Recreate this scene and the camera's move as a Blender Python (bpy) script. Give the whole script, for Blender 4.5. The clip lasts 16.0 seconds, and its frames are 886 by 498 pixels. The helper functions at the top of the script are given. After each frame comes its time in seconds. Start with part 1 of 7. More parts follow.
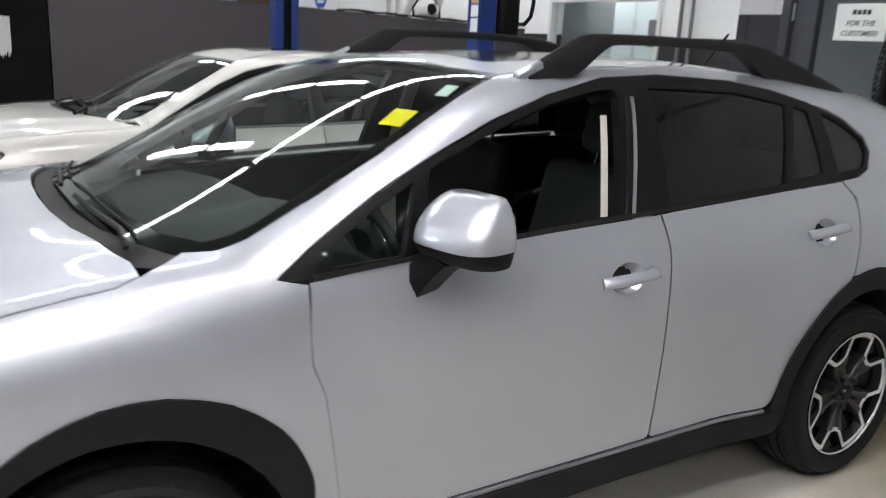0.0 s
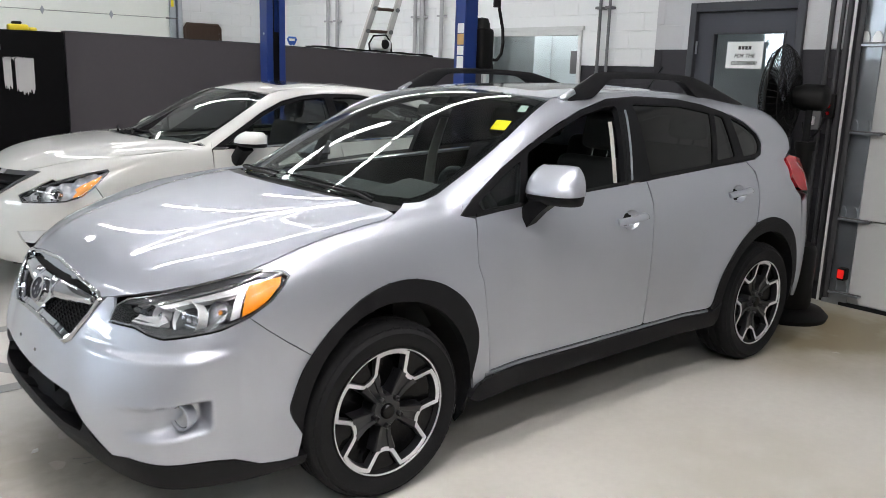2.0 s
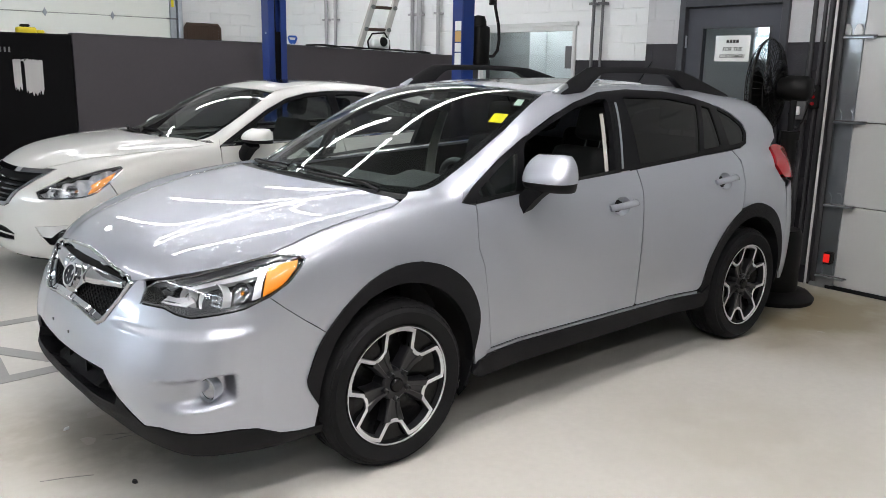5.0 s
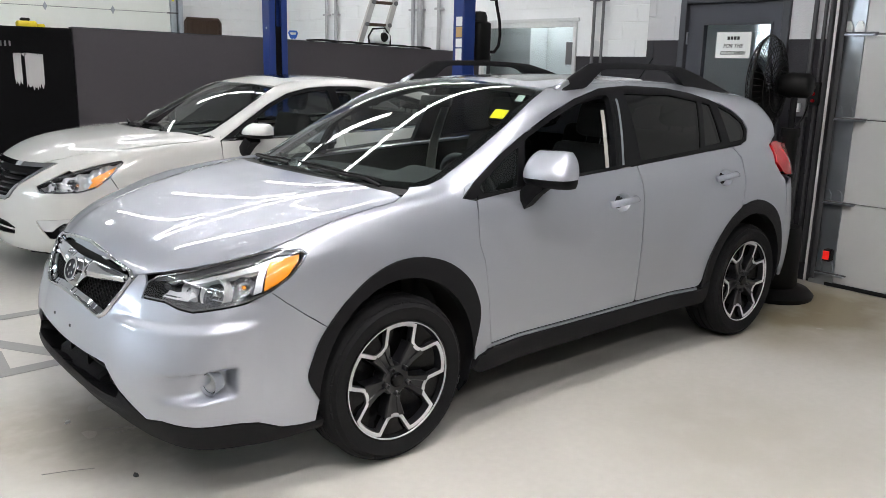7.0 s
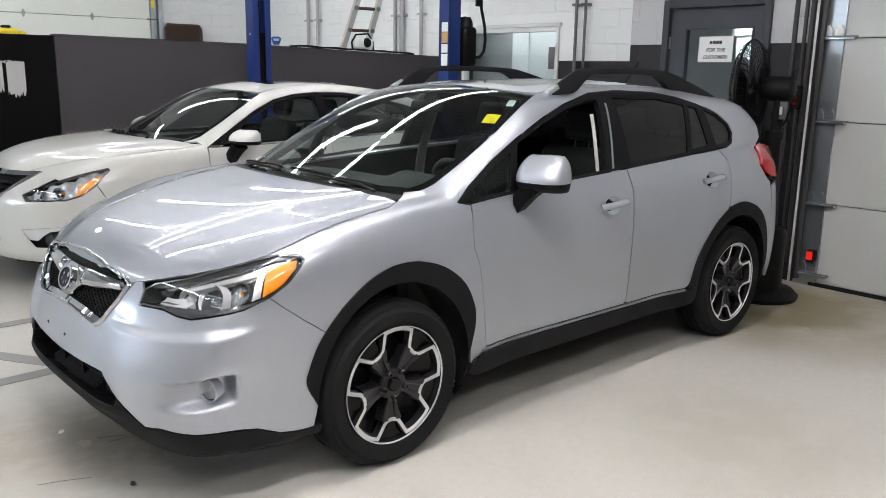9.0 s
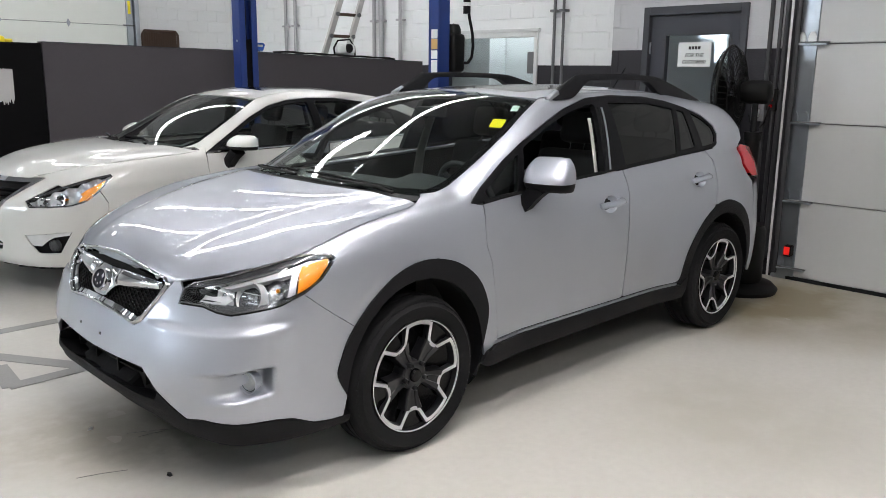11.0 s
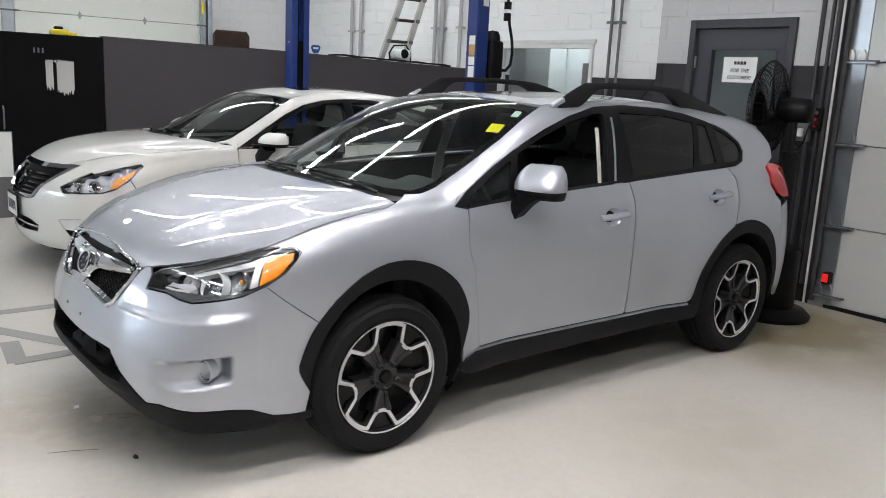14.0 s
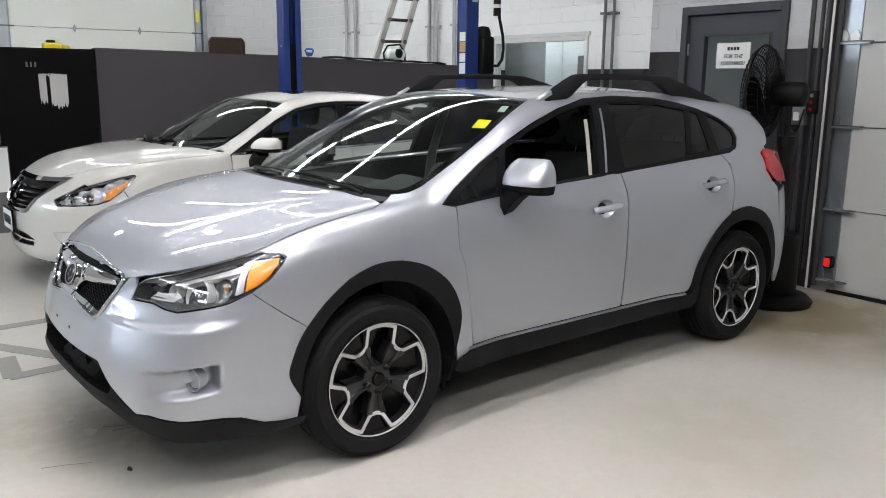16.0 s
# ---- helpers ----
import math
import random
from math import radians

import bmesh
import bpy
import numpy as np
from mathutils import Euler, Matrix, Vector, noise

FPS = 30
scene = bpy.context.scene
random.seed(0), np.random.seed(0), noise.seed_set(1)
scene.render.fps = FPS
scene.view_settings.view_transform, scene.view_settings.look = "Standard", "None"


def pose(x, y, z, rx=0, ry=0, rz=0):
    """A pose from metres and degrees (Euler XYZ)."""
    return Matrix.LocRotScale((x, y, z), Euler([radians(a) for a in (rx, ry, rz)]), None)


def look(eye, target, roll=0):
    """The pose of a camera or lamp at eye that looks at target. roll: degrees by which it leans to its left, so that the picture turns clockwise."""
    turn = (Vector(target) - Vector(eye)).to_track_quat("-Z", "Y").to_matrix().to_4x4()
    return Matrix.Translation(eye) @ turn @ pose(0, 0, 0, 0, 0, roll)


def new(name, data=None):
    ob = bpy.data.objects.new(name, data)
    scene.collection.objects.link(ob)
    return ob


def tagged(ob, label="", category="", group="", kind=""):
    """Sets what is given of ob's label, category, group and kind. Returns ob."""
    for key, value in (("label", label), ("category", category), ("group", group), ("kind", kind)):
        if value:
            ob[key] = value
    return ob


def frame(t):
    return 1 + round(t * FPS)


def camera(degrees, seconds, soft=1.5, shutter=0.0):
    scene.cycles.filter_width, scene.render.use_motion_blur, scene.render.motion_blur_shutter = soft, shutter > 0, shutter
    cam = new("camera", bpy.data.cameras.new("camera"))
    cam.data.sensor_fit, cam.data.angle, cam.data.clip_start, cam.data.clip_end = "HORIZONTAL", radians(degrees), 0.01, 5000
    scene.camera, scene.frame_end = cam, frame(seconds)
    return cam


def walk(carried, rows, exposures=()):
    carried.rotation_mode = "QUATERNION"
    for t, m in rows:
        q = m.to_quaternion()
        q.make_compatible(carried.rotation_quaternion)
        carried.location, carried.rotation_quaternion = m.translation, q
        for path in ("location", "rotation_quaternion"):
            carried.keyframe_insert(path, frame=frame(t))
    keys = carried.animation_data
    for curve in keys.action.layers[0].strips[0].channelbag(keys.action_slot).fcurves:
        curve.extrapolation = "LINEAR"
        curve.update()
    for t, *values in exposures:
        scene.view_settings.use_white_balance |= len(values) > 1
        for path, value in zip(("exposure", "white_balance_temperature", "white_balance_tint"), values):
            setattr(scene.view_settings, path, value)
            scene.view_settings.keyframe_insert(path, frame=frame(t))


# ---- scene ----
cam = camera(57.3, 16.0, 0.85, 0.5)
PATH = [
    (0, (0.309, -0.096, 1.567), (1.361, 1.532, 1.073), 2.9),
    (0.5, (-0.131, -0.286, 1.577), (1.06, 1.271, 1.18), 3.0),
    (1, (-0.56, -0.51, 1.577), (0.744, 0.946, 1.155), 5.4),
    (1.5, (-0.882, -0.633, 1.578), (0.426, 0.819, 1.151), 1.8),
    (2, (-1.128, -0.814, 1.589), (0.133, 0.68, 1.163), 1.8),
    (2.5, (-1.222, -0.936, 1.597), (0.051, 0.55, 1.181), 1.7),
    (3, (-1.243, -0.943, 1.596), (0.047, 0.527, 1.174), 1.5),
    (3.5, (-1.262, -0.949, 1.594), (0.015, 0.529, 1.166), 1.6),
    (4, (-1.283, -0.983, 1.596), (-0.012, 0.503, 1.176), 1.3),
    (4.5, (-1.29, -0.982, 1.592), (-0.027, 0.508, 1.163), 1.0),
    (7, (-1.301, -0.984, 1.592), (-0.039, 0.503, 1.147), 1.3),
    (7.5, (-1.306, -0.984, 1.59), (-0.039, 0.498, 1.145), 1.2),
    (8, (-1.311, -0.98, 1.587), (-0.042, 0.501, 1.142), 1.0),
    (10.3, (-1.559, -0.943, 1.613), (-0.213, 0.473, 1.188), 0.9),
    (10.5, (-1.603, -0.955, 1.615), (-0.256, 0.458, 1.181), 0.8),
    (11, (-1.644, -0.966, 1.611), (-0.286, 0.44, 1.187), 0.7),
    (11.5, (-1.648, -0.971, 1.606), (-0.282, 0.429, 1.186), 0.8),
    (12, (-1.655, -0.971, 1.61), (-0.291, 0.431, 1.193), 0.7),
    (12.5, (-1.653, -0.973, 1.605), (-0.283, 0.424, 1.192), 0.6),
    (13, (-1.63, -0.997, 1.608), (-0.261, 0.4, 1.192), 0.6),
    (13.5, (-1.497, -1.082, 1.603), (-0.196, 0.382, 1.199), 0.8),
    (14, (-1.309, -1.211, 1.583), (-0.086, 0.32, 1.178), 2.8),
    (14.5, (-1.221, -1.249, 1.583), (-0.009, 0.288, 1.175), 1.4),
    (15, (-1.195, -1.257, 1.58), (0.01, 0.286, 1.172), 0.3),
    (15.5, (-1.198, -1.25, 1.581), (0.014, 0.287, 1.173), 0.4),
    (16, (-1.222, -1.234, 1.579), (-0.015, 0.308, 1.17), 0.5),
]
walk(cam, [(t, look(eye, target, roll)) for t, eye, target, roll in PATH], [(0, 0.73), (0.5, 0.60), (1.5, 0.65), (2.5, 0.68), (8, 0.68), (10.5, 0.58), (16, 0.57)])

# ---- light ----
world = bpy.data.worlds.new("world")
scene.world = world
world.use_nodes = True
world.node_tree.nodes["Background"].inputs[0].default_value = (0.8, 0.85, 0.9, 1)
world.node_tree.nodes["Background"].inputs[1].default_value = 0.02
CEILING = 5.6
LAMP_Z = 4.2


# ---- materials ----
def mat(name, color, rough=0.5, metal=0.0, vary=0.06, grain=0.02, scale=6.0, bump=0.0, bump_scale=60.0, coat=0.0, spec=0.5, emit=0.0, glass=0.0, stretch=(1, 1, 1)):
    """A material with a broad stain and a fine grain over its base colour, uneven gloss, and a fine relief."""
    m = bpy.data.materials.new(name)
    m.use_nodes = True
    t = m.node_tree
    b = t.nodes["Principled BSDF"]
    b.inputs["Base Color"].default_value = (*color, 1)
    b.inputs["Roughness"].default_value = rough
    b.inputs["Metallic"].default_value = metal
    b.inputs["Specular IOR Level"].default_value = spec
    b.inputs["Coat Weight"].default_value = coat
    b.inputs["Coat Roughness"].default_value = 0.03
    b.inputs["Transmission Weight"].default_value = glass
    if emit:
        b.inputs["Emission Color"].default_value = (*color, 1)
        b.inputs["Emission Strength"].default_value = emit
    at = t.nodes.new("ShaderNodeTexCoord")
    mp = t.nodes.new("ShaderNodeMapping")
    mp.inputs["Scale"].default_value = stretch
    t.links.new(at.outputs["Object"], mp.inputs[0])
    if vary or grain:
        broad, fine = t.nodes.new("ShaderNodeTexNoise"), t.nodes.new("ShaderNodeTexNoise")
        broad.inputs["Scale"].default_value, broad.inputs["Detail"].default_value = scale * 0.25, 5
        fine.inputs["Scale"].default_value, fine.inputs["Detail"].default_value = scale * 12, 3
        for n in (broad, fine):
            t.links.new(mp.outputs[0], n.inputs["Vector"])
        add = t.nodes.new("ShaderNodeMath")
        add.operation = "MULTIPLY_ADD"
        add.inputs[1].default_value, add.inputs[2].default_value = vary * 3, 1 - vary * 1.5 - grain * 1.5
        t.links.new(broad.outputs[0], add.inputs[0])
        two = t.nodes.new("ShaderNodeMath")
        two.operation = "MULTIPLY_ADD"
        two.inputs[1].default_value = grain * 3
        t.links.new(fine.outputs[0], two.inputs[0])
        t.links.new(add.outputs[0], two.inputs[2])
        mix = t.nodes.new("ShaderNodeVectorMath")
        mix.operation = "SCALE"
        mix.inputs[0].default_value = color
        t.links.new(two.outputs[0], mix.inputs["Scale"])
        t.links.new(mix.outputs[0], b.inputs["Base Color"])
        ro = t.nodes.new("ShaderNodeMapRange")
        ro.inputs["To Min"].default_value, ro.inputs["To Max"].default_value = rough * 0.85, min(1, rough * 1.2)
        t.links.new(broad.outputs[0], ro.inputs[0])
        t.links.new(ro.outputs[0], b.inputs["Roughness"])
    if bump:
        n = t.nodes.new("ShaderNodeTexNoise")
        n.inputs["Scale"].default_value, n.inputs["Detail"].default_value = bump_scale, 4
        t.links.new(mp.outputs[0], n.inputs["Vector"])
        bu = t.nodes.new("ShaderNodeBump")
        bu.inputs["Strength"].default_value, bu.inputs["Distance"].default_value = bump, 0.01
        t.links.new(n.outputs[0], bu.inputs["Height"])
        t.links.new(bu.outputs[0], b.inputs["Normal"])
    return m


def thin_glass(name, tint, gloss=0.03, base=0.045):
    """A pane: clear or tinted, with mirror-like gloss that grows at a slant."""
    m = bpy.data.materials.new(name)
    m.use_nodes = True
    t = m.node_tree
    t.nodes.remove(t.nodes["Principled BSDF"])
    clear, shiny, mix, fr, pw, ma = (t.nodes.new("ShaderNode" + k) for k in ("BsdfTransparent", "BsdfGlossy", "MixShader", "LayerWeight", "Math", "Math"))
    clear.inputs[0].default_value = (*tint, 1)
    shiny.inputs["Color"].default_value = (1, 1, 1, 1)
    shiny.inputs["Roughness"].default_value = gloss
    fr.inputs[0].default_value = 0.5
    pw.operation, ma.operation = "POWER", "MULTIPLY_ADD"
    pw.inputs[1].default_value = 4.0
    ma.inputs[1].default_value, ma.inputs[2].default_value = 0.6, base
    t.links.new(fr.outputs["Facing"], pw.inputs[0])
    t.links.new(pw.outputs[0], ma.inputs[0])
    t.links.new(ma.outputs[0], mix.inputs[0])
    t.links.new(clear.outputs[0], mix.inputs[1])
    t.links.new(shiny.outputs[0], mix.inputs[2])
    t.links.new(mix.outputs[0], t.nodes["Material Output"].inputs[0])
    return m


SILVER = mat("silver_paint", (0.472, 0.495, 0.555), 0.42, 0.75, 0.01, 0.012, 40, coat=1.0)
WHITE_PAINT = mat("white_car_paint", (0.60, 0.60, 0.575), 0.4, 0.0, 0.01, 0.005, 20, coat=1.0)
CLADDING = mat("black_cladding", (0.006, 0.006, 0.0075), 0.6, 0, 0.1, 0.1, 8, bump=0.15, bump_scale=400, spec=0.22)
BLACK_GLOSS = mat("black_gloss", (0.003, 0.003, 0.0035), 0.15, 0, 0.05, 0, 8, spec=0.25)
BLACK_TRIM = mat("black_trim", (0.004, 0.004, 0.005), 0.5, 0, 0.1, 0.05, 10, spec=0.15)
RUBBER = mat("rubber", (0.005, 0.005, 0.006), 0.8, 0, 0.2, 0.1, 10, bump=0.2, bump_scale=200, spec=0.3)
CHROME = mat("chrome", (0.66, 0.67, 0.69), 0.07, 1.0, 0.02, 0.0, 10)
SATIN_BLACK = mat("satin_black_alloy", (0.012, 0.012, 0.014), 0.28, 0, 0.08, 0.03, 20, spec=0.5)
MACHINED = mat("machined_alloy", (0.66, 0.66, 0.67), 0.55, 0.55, 0.03, 0.03, 30)
FLOOR_MAT = mat("epoxy_floor", (0.56, 0.54, 0.50), 0.40, 0, 0.06, 0.045, 2.0, bump=0.05, bump_scale=30, spec=0.4)
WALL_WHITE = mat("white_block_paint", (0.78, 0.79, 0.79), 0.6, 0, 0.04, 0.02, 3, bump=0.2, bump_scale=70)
# white block paint again, greyed to put the east wall's dimmer light in
WALL_SHADED = mat("shaded_white_block_paint", (0.50, 0.505, 0.52), 0.6, 0, 0.04, 0.02, 3, bump=0.2, bump_scale=70)
WALL_GREY = mat("grey_wall_paint", (0.033, 0.032, 0.037), 0.6, 0, 0.08, 0.03, 3, bump=0.2, bump_scale=70, spec=0.2)
PARTITION = mat("grey_partition_paint", (0.070, 0.064, 0.070), 0.7, 0, 0.1, 0.03, 2, bump=0.05, bump_scale=40, spec=0.2)
DOOR_GREY = mat("grey_door_paint", (0.055, 0.058, 0.070), 0.5, 0, 0.06, 0.02, 4, spec=0.25)
# one white door paint in two tones: dimmer light darkens the near door's copy
PANEL_SHADED = mat("shaded_door_white", (0.53, 0.54, 0.54), 0.45, 0, 0.03, 0.01, 2, bump=0.06, bump_scale=120)
PANEL_LIT = mat("lit_door_white", (0.78, 0.80, 0.75), 0.45, 0, 0.03, 0.01, 2, bump=0.06, bump_scale=120)
GALV = mat("galvanised_steel", (0.42, 0.45, 0.48), 0.36, 0.9, 0.2, 0.08, 14)
BLUE_STEEL = mat("blue_lift_paint", (0.006, 0.029, 0.165), 0.4, 0.0, 0.12, 0.03, 5, coat=0.2)
CEIL = mat("ceiling_paint", (0.26, 0.26, 0.265), 0.8, 0, 0.05, 0.02, 2)
TUBE = mat("fluorescent_tube", (0.98, 0.985, 1.0), 0.5, emit=16.0, vary=0, grain=0)
TUBE_CAR = mat("fluorescent_tube_bay", (0.99, 0.98, 0.99), 0.5, emit=21.0, vary=0, grain=0)
TUBE_AISLE = mat("fluorescent_tube_aisle", (1.0, 0.97, 0.96), 0.5, emit=62.0, vary=0, grain=0)
TUBE_FILL = mat("fender_fill_tube", (1.0, 0.98, 0.97), 0.5, emit=38.0, vary=0, grain=0)
WINDSHIELD = thin_glass("windshield_glass", (0.76, 0.83, 0.80))
CLEAR = thin_glass("clear_lens", (0.96, 0.97, 0.98))
TINTED = thin_glass("privacy_glass", (0.02, 0.02, 0.022), 0.10, 0.028)
BLUE_PLASTIC = mat("blue_plastic", (0.02, 0.10, 0.42), 0.4, 0, 0.08, 0.03, 12)
WALL_DARKENED = mat("darkened_unseen_wall", (0.07, 0.07, 0.073), 0.6, 0, 0.05, 0.02, 3, bump=0.2, bump_scale=70)
SIDE_GLASS = thin_glass("side_glass", (0.72, 0.78, 0.75))
AMBER = mat("amber_reflector", (0.84, 0.27, 0.0), 0.35, 0, 0.3, 0.25, 20, coat=0.15)
RED_LENS = mat("red_lens", (0.42, 0.008, 0.012), 0.25, 0, 0.1, 0.05, 10, coat=0.3)
LAMP_CHROME = mat("lamp_reflector", (0.72, 0.73, 0.75), 0.2, 0.4, 0.15, 0.05, 30)
LAMP_PALE = mat("pale_lamp_bowl", (0.66, 0.67, 0.68), 0.22, 0.1, 0.12, 0.06, 30, coat=0.5)
LAMP_DARK = mat("lamp_bezel", (0.07, 0.072, 0.078), 0.22, 0.5, 0.1, 0.05, 20)
DASH = mat("dash_vinyl", (0.018, 0.021, 0.023), 0.6, 0, 0.1, 0.1, 10, bump=0.3, bump_scale=300)
SEAT = mat("dark_seat_cloth", (0.011, 0.011, 0.012), 0.9, 0, 0.15, 0.15, 10, bump=0.3, bump_scale=400)
LIGHT_TRIM = mat("pale_pillar_trim", (0.45, 0.44, 0.41), 0.7, 0, 0.06, 0.03, 8)
HEADLINER = mat("grey_headliner", (0.16, 0.158, 0.15), 0.9, 0, 0.06, 0.05, 20)
YELLOW = mat("yellow_card", (0.85, 0.72, 0.0), 0.55, 0, 0.03, 0.02, 20)
PAPER = mat("white_paper", (0.78, 0.8, 0.79), 0.6, 0, 0.03, 0.02, 20)
INK = mat("black_ink", (0.02, 0.02, 0.02), 0.6, 0, 0.05, 0.02, 20)
PALE_STICKER = mat("pale_sticker", (0.6, 0.72, 0.66), 0.5, 0, 0.05, 0.02, 20)
BLUE_BADGE = mat("dark_badge_enamel", (0.008, 0.010, 0.022), 0.4, 0.0, 0.05, 0, 20, spec=0.3)
WELL = mat("wheel_well_liner", (0.008, 0.008, 0.008), 0.9, 0, 0.2, 0.1, 6)
FLOOR_PAINT = mat("grey_floor_paint", (0.27, 0.265, 0.255), 0.4, 0, 0.15, 0.06, 5)
OIL = mat("oil_stain", (0.44, 0.41, 0.37), 0.4, 0, 0.2, 0.1, 12)
FRAME_GREY = mat("grey_steel_frame", (0.05, 0.052, 0.06), 0.45, 0, 0.06, 0.02, 6, spec=0.25)
PALE_BLUE = mat("pale_blue_wall", (0.55, 0.63, 0.70), 0.6, 0, 0.05, 0.02, 3)
OFFICE_WHITE = mat("office_wall", (0.74, 0.77, 0.77), 0.6, 0, 0.05, 0.02, 3)
PANE = thin_glass("window_pane", (0.90, 0.94, 0.95))
RED_LAMP = mat("red_sensor", (0.8, 0.02, 0.015), 0.3, 0, 0, 0, emit=0.25)
ALUMINIUM = mat("ladder_aluminium", (0.46, 0.45, 0.43), 0.45, 0.4, 0.15, 0.08, 12)
BROWN_WEAVE = mat("dark_brown_weave", (0.055, 0.03, 0.018), 0.6, 0, 0.2, 0.2, 10)
BLACK_BOX = mat("black_painted_panel", (0.0025, 0.0025, 0.003), 0.7, 0, 0.2, 0.1, 4, spec=0.1)
PALE_GREY = mat("torn_paper_grey", (0.5, 0.49, 0.49), 0.8, 0, 0.06, 0.05, 12)
YELLOW_TOOL = mat("yellow_plastic", (0.75, 0.6, 0.02), 0.45, 0, 0.08, 0.04, 12)
PIPE = mat("grey_conduit", (0.14, 0.14, 0.145), 0.45, 0.2, 0.08, 0.04, 10)
PIPE_WHITE = mat("white_painted_pipe", (0.62, 0.63, 0.62), 0.5, 0, 0.06, 0.03, 10)
FAN_BLACK = mat("black_fan_plastic", (0.004, 0.004, 0.004), 0.5, 0, 0.1, 0.05, 10, spec=0.2)
LAMP_BODY = mat("white_lamp_housing", (0.7, 0.7, 0.7), 0.4, 0, 0.04, 0.01, 6)
CONDUIT = mat("dark_conduit_paint", (0.05, 0.05, 0.054), 0.5, 0, 0.08, 0.04, 10, spec=0.3)
FAR_PIPE = mat("painted_pipe_grey", (0.40, 0.40, 0.41), 0.5, 0, 0.08, 0.04, 10)
DARK_LAMP = mat("smoked_reflector", (0.20, 0.205, 0.215), 0.22, 0.8, 0.15, 0.05, 30)
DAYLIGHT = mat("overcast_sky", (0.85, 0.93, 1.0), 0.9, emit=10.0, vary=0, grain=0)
PASSAGE_PANEL = mat("passage_lamp_panel", (0.97, 0.98, 1.0), 0.5, emit=0.9, vary=0, grain=0)
DIM_PANEL = mat("office_lamp_panel", (0.97, 0.98, 1.0), 0.5, emit=6.0, vary=0, grain=0)


def stain(material, centre, reach, color, grain=2.6):
    """A broad tan stain, ragged by noise, laid into a material's base colour round one place of the floor."""
    t = material.node_tree
    b = t.nodes["Principled BSDF"]
    old = b.inputs["Base Color"].links[0].from_socket
    at, far, rng, n, mul, mix = (t.nodes.new("ShaderNode" + k) for k in ("TexCoord", "VectorMath", "MapRange", "TexNoise", "Math", "Mix"))
    far.operation = "DISTANCE"
    far.inputs[1].default_value = centre
    rng.inputs["From Min"].default_value, rng.inputs["From Max"].default_value = reach, reach * 0.2
    rng.inputs["To Max"].default_value = 2.0
    n.inputs["Scale"].default_value, n.inputs["Detail"].default_value = grain, 6
    mul.operation, mul.use_clamp = "MULTIPLY", True
    mix.data_type = "RGBA"
    t.links.new(at.outputs["Object"], far.inputs[0])
    t.links.new(at.outputs["Object"], n.inputs["Vector"])
    t.links.new(far.outputs["Value"], rng.inputs[0])
    t.links.new(rng.outputs[0], mul.inputs[0])
    t.links.new(n.outputs[0], mul.inputs[1])
    t.links.new(mul.outputs[0], mix.inputs[0])
    t.links.new(old, mix.inputs[6])
    mix.inputs[7].default_value = (*color, 1)
    t.links.new(mix.outputs[2], b.inputs["Base Color"])


stain(FLOOR_MAT, (4.15, 1.45, 0), 1.3, (0.26, 0.22, 0.14))
stain(FLOOR_MAT, (-0.45, 2.6, 0), 0.6, (0.40, 0.37, 0.31), 9.0)
stain(FLOOR_MAT, (-0.20, 2.35, 0), 0.45, (0.33, 0.31, 0.27), 14.0)
stain(FLOOR_MAT, (1.9, 0.7, 0), 0.8, (0.47, 0.45, 0.40), 5.0)


# ---- mesh tools ----
from mathutils.geometry import delaunay_2d_cdt


def link(name, mesh, parent=None, label="", at=None):
    ob = new(name, mesh)
    if parent is not None:
        ob.parent = parent
    if at is not None:
        ob.matrix_basis = at
    return tagged(ob, label)


def part(name, bm, material, parent=None, label="", smooth=None, at=None):
    """One bmesh as one mesh object; smooth: the angle in degrees under which edges are shaded round."""
    mesh = bpy.data.meshes.new(name)
    bmesh.ops.recalc_face_normals(bm, faces=bm.faces)
    if smooth is not None:
        for f in bm.faces:
            f.smooth = True
        for e in bm.edges:
            e.smooth = e.calc_face_angle(0) < radians(smooth)
    bm.to_mesh(mesh)
    bm.free()
    mesh.materials.append(material)
    return link(name, mesh, parent, label, at)


def empty(name, at, label, category, group="", kind=""):
    ob = new(name)
    ob.matrix_basis = at
    return tagged(ob, label, category, group, kind)


def block(x0, x1, y0, y1, z0, z1, bevel=0.0, bm=None, m=None, segments=1):
    """A bevelled box added to bm."""
    bm = bm or bmesh.new()
    got = bmesh.ops.create_cube(bm, size=1)["verts"]
    for v in got:
        v.co = Vector((x0 + (v.co.x + 0.5) * (x1 - x0), y0 + (v.co.y + 0.5) * (y1 - y0), z0 + (v.co.z + 0.5) * (z1 - z0)))
    if bevel:
        es = list({e for v in got for e in v.link_edges})
        got = list({v for f in bmesh.ops.bevel(bm, geom=es, offset=bevel, segments=segments, affect="EDGES", profile=0.5)["faces"] for v in f.verts} | {v for v in got if v.is_valid})
    if m:
        bmesh.ops.transform(bm, matrix=m, verts=got)
    return bm


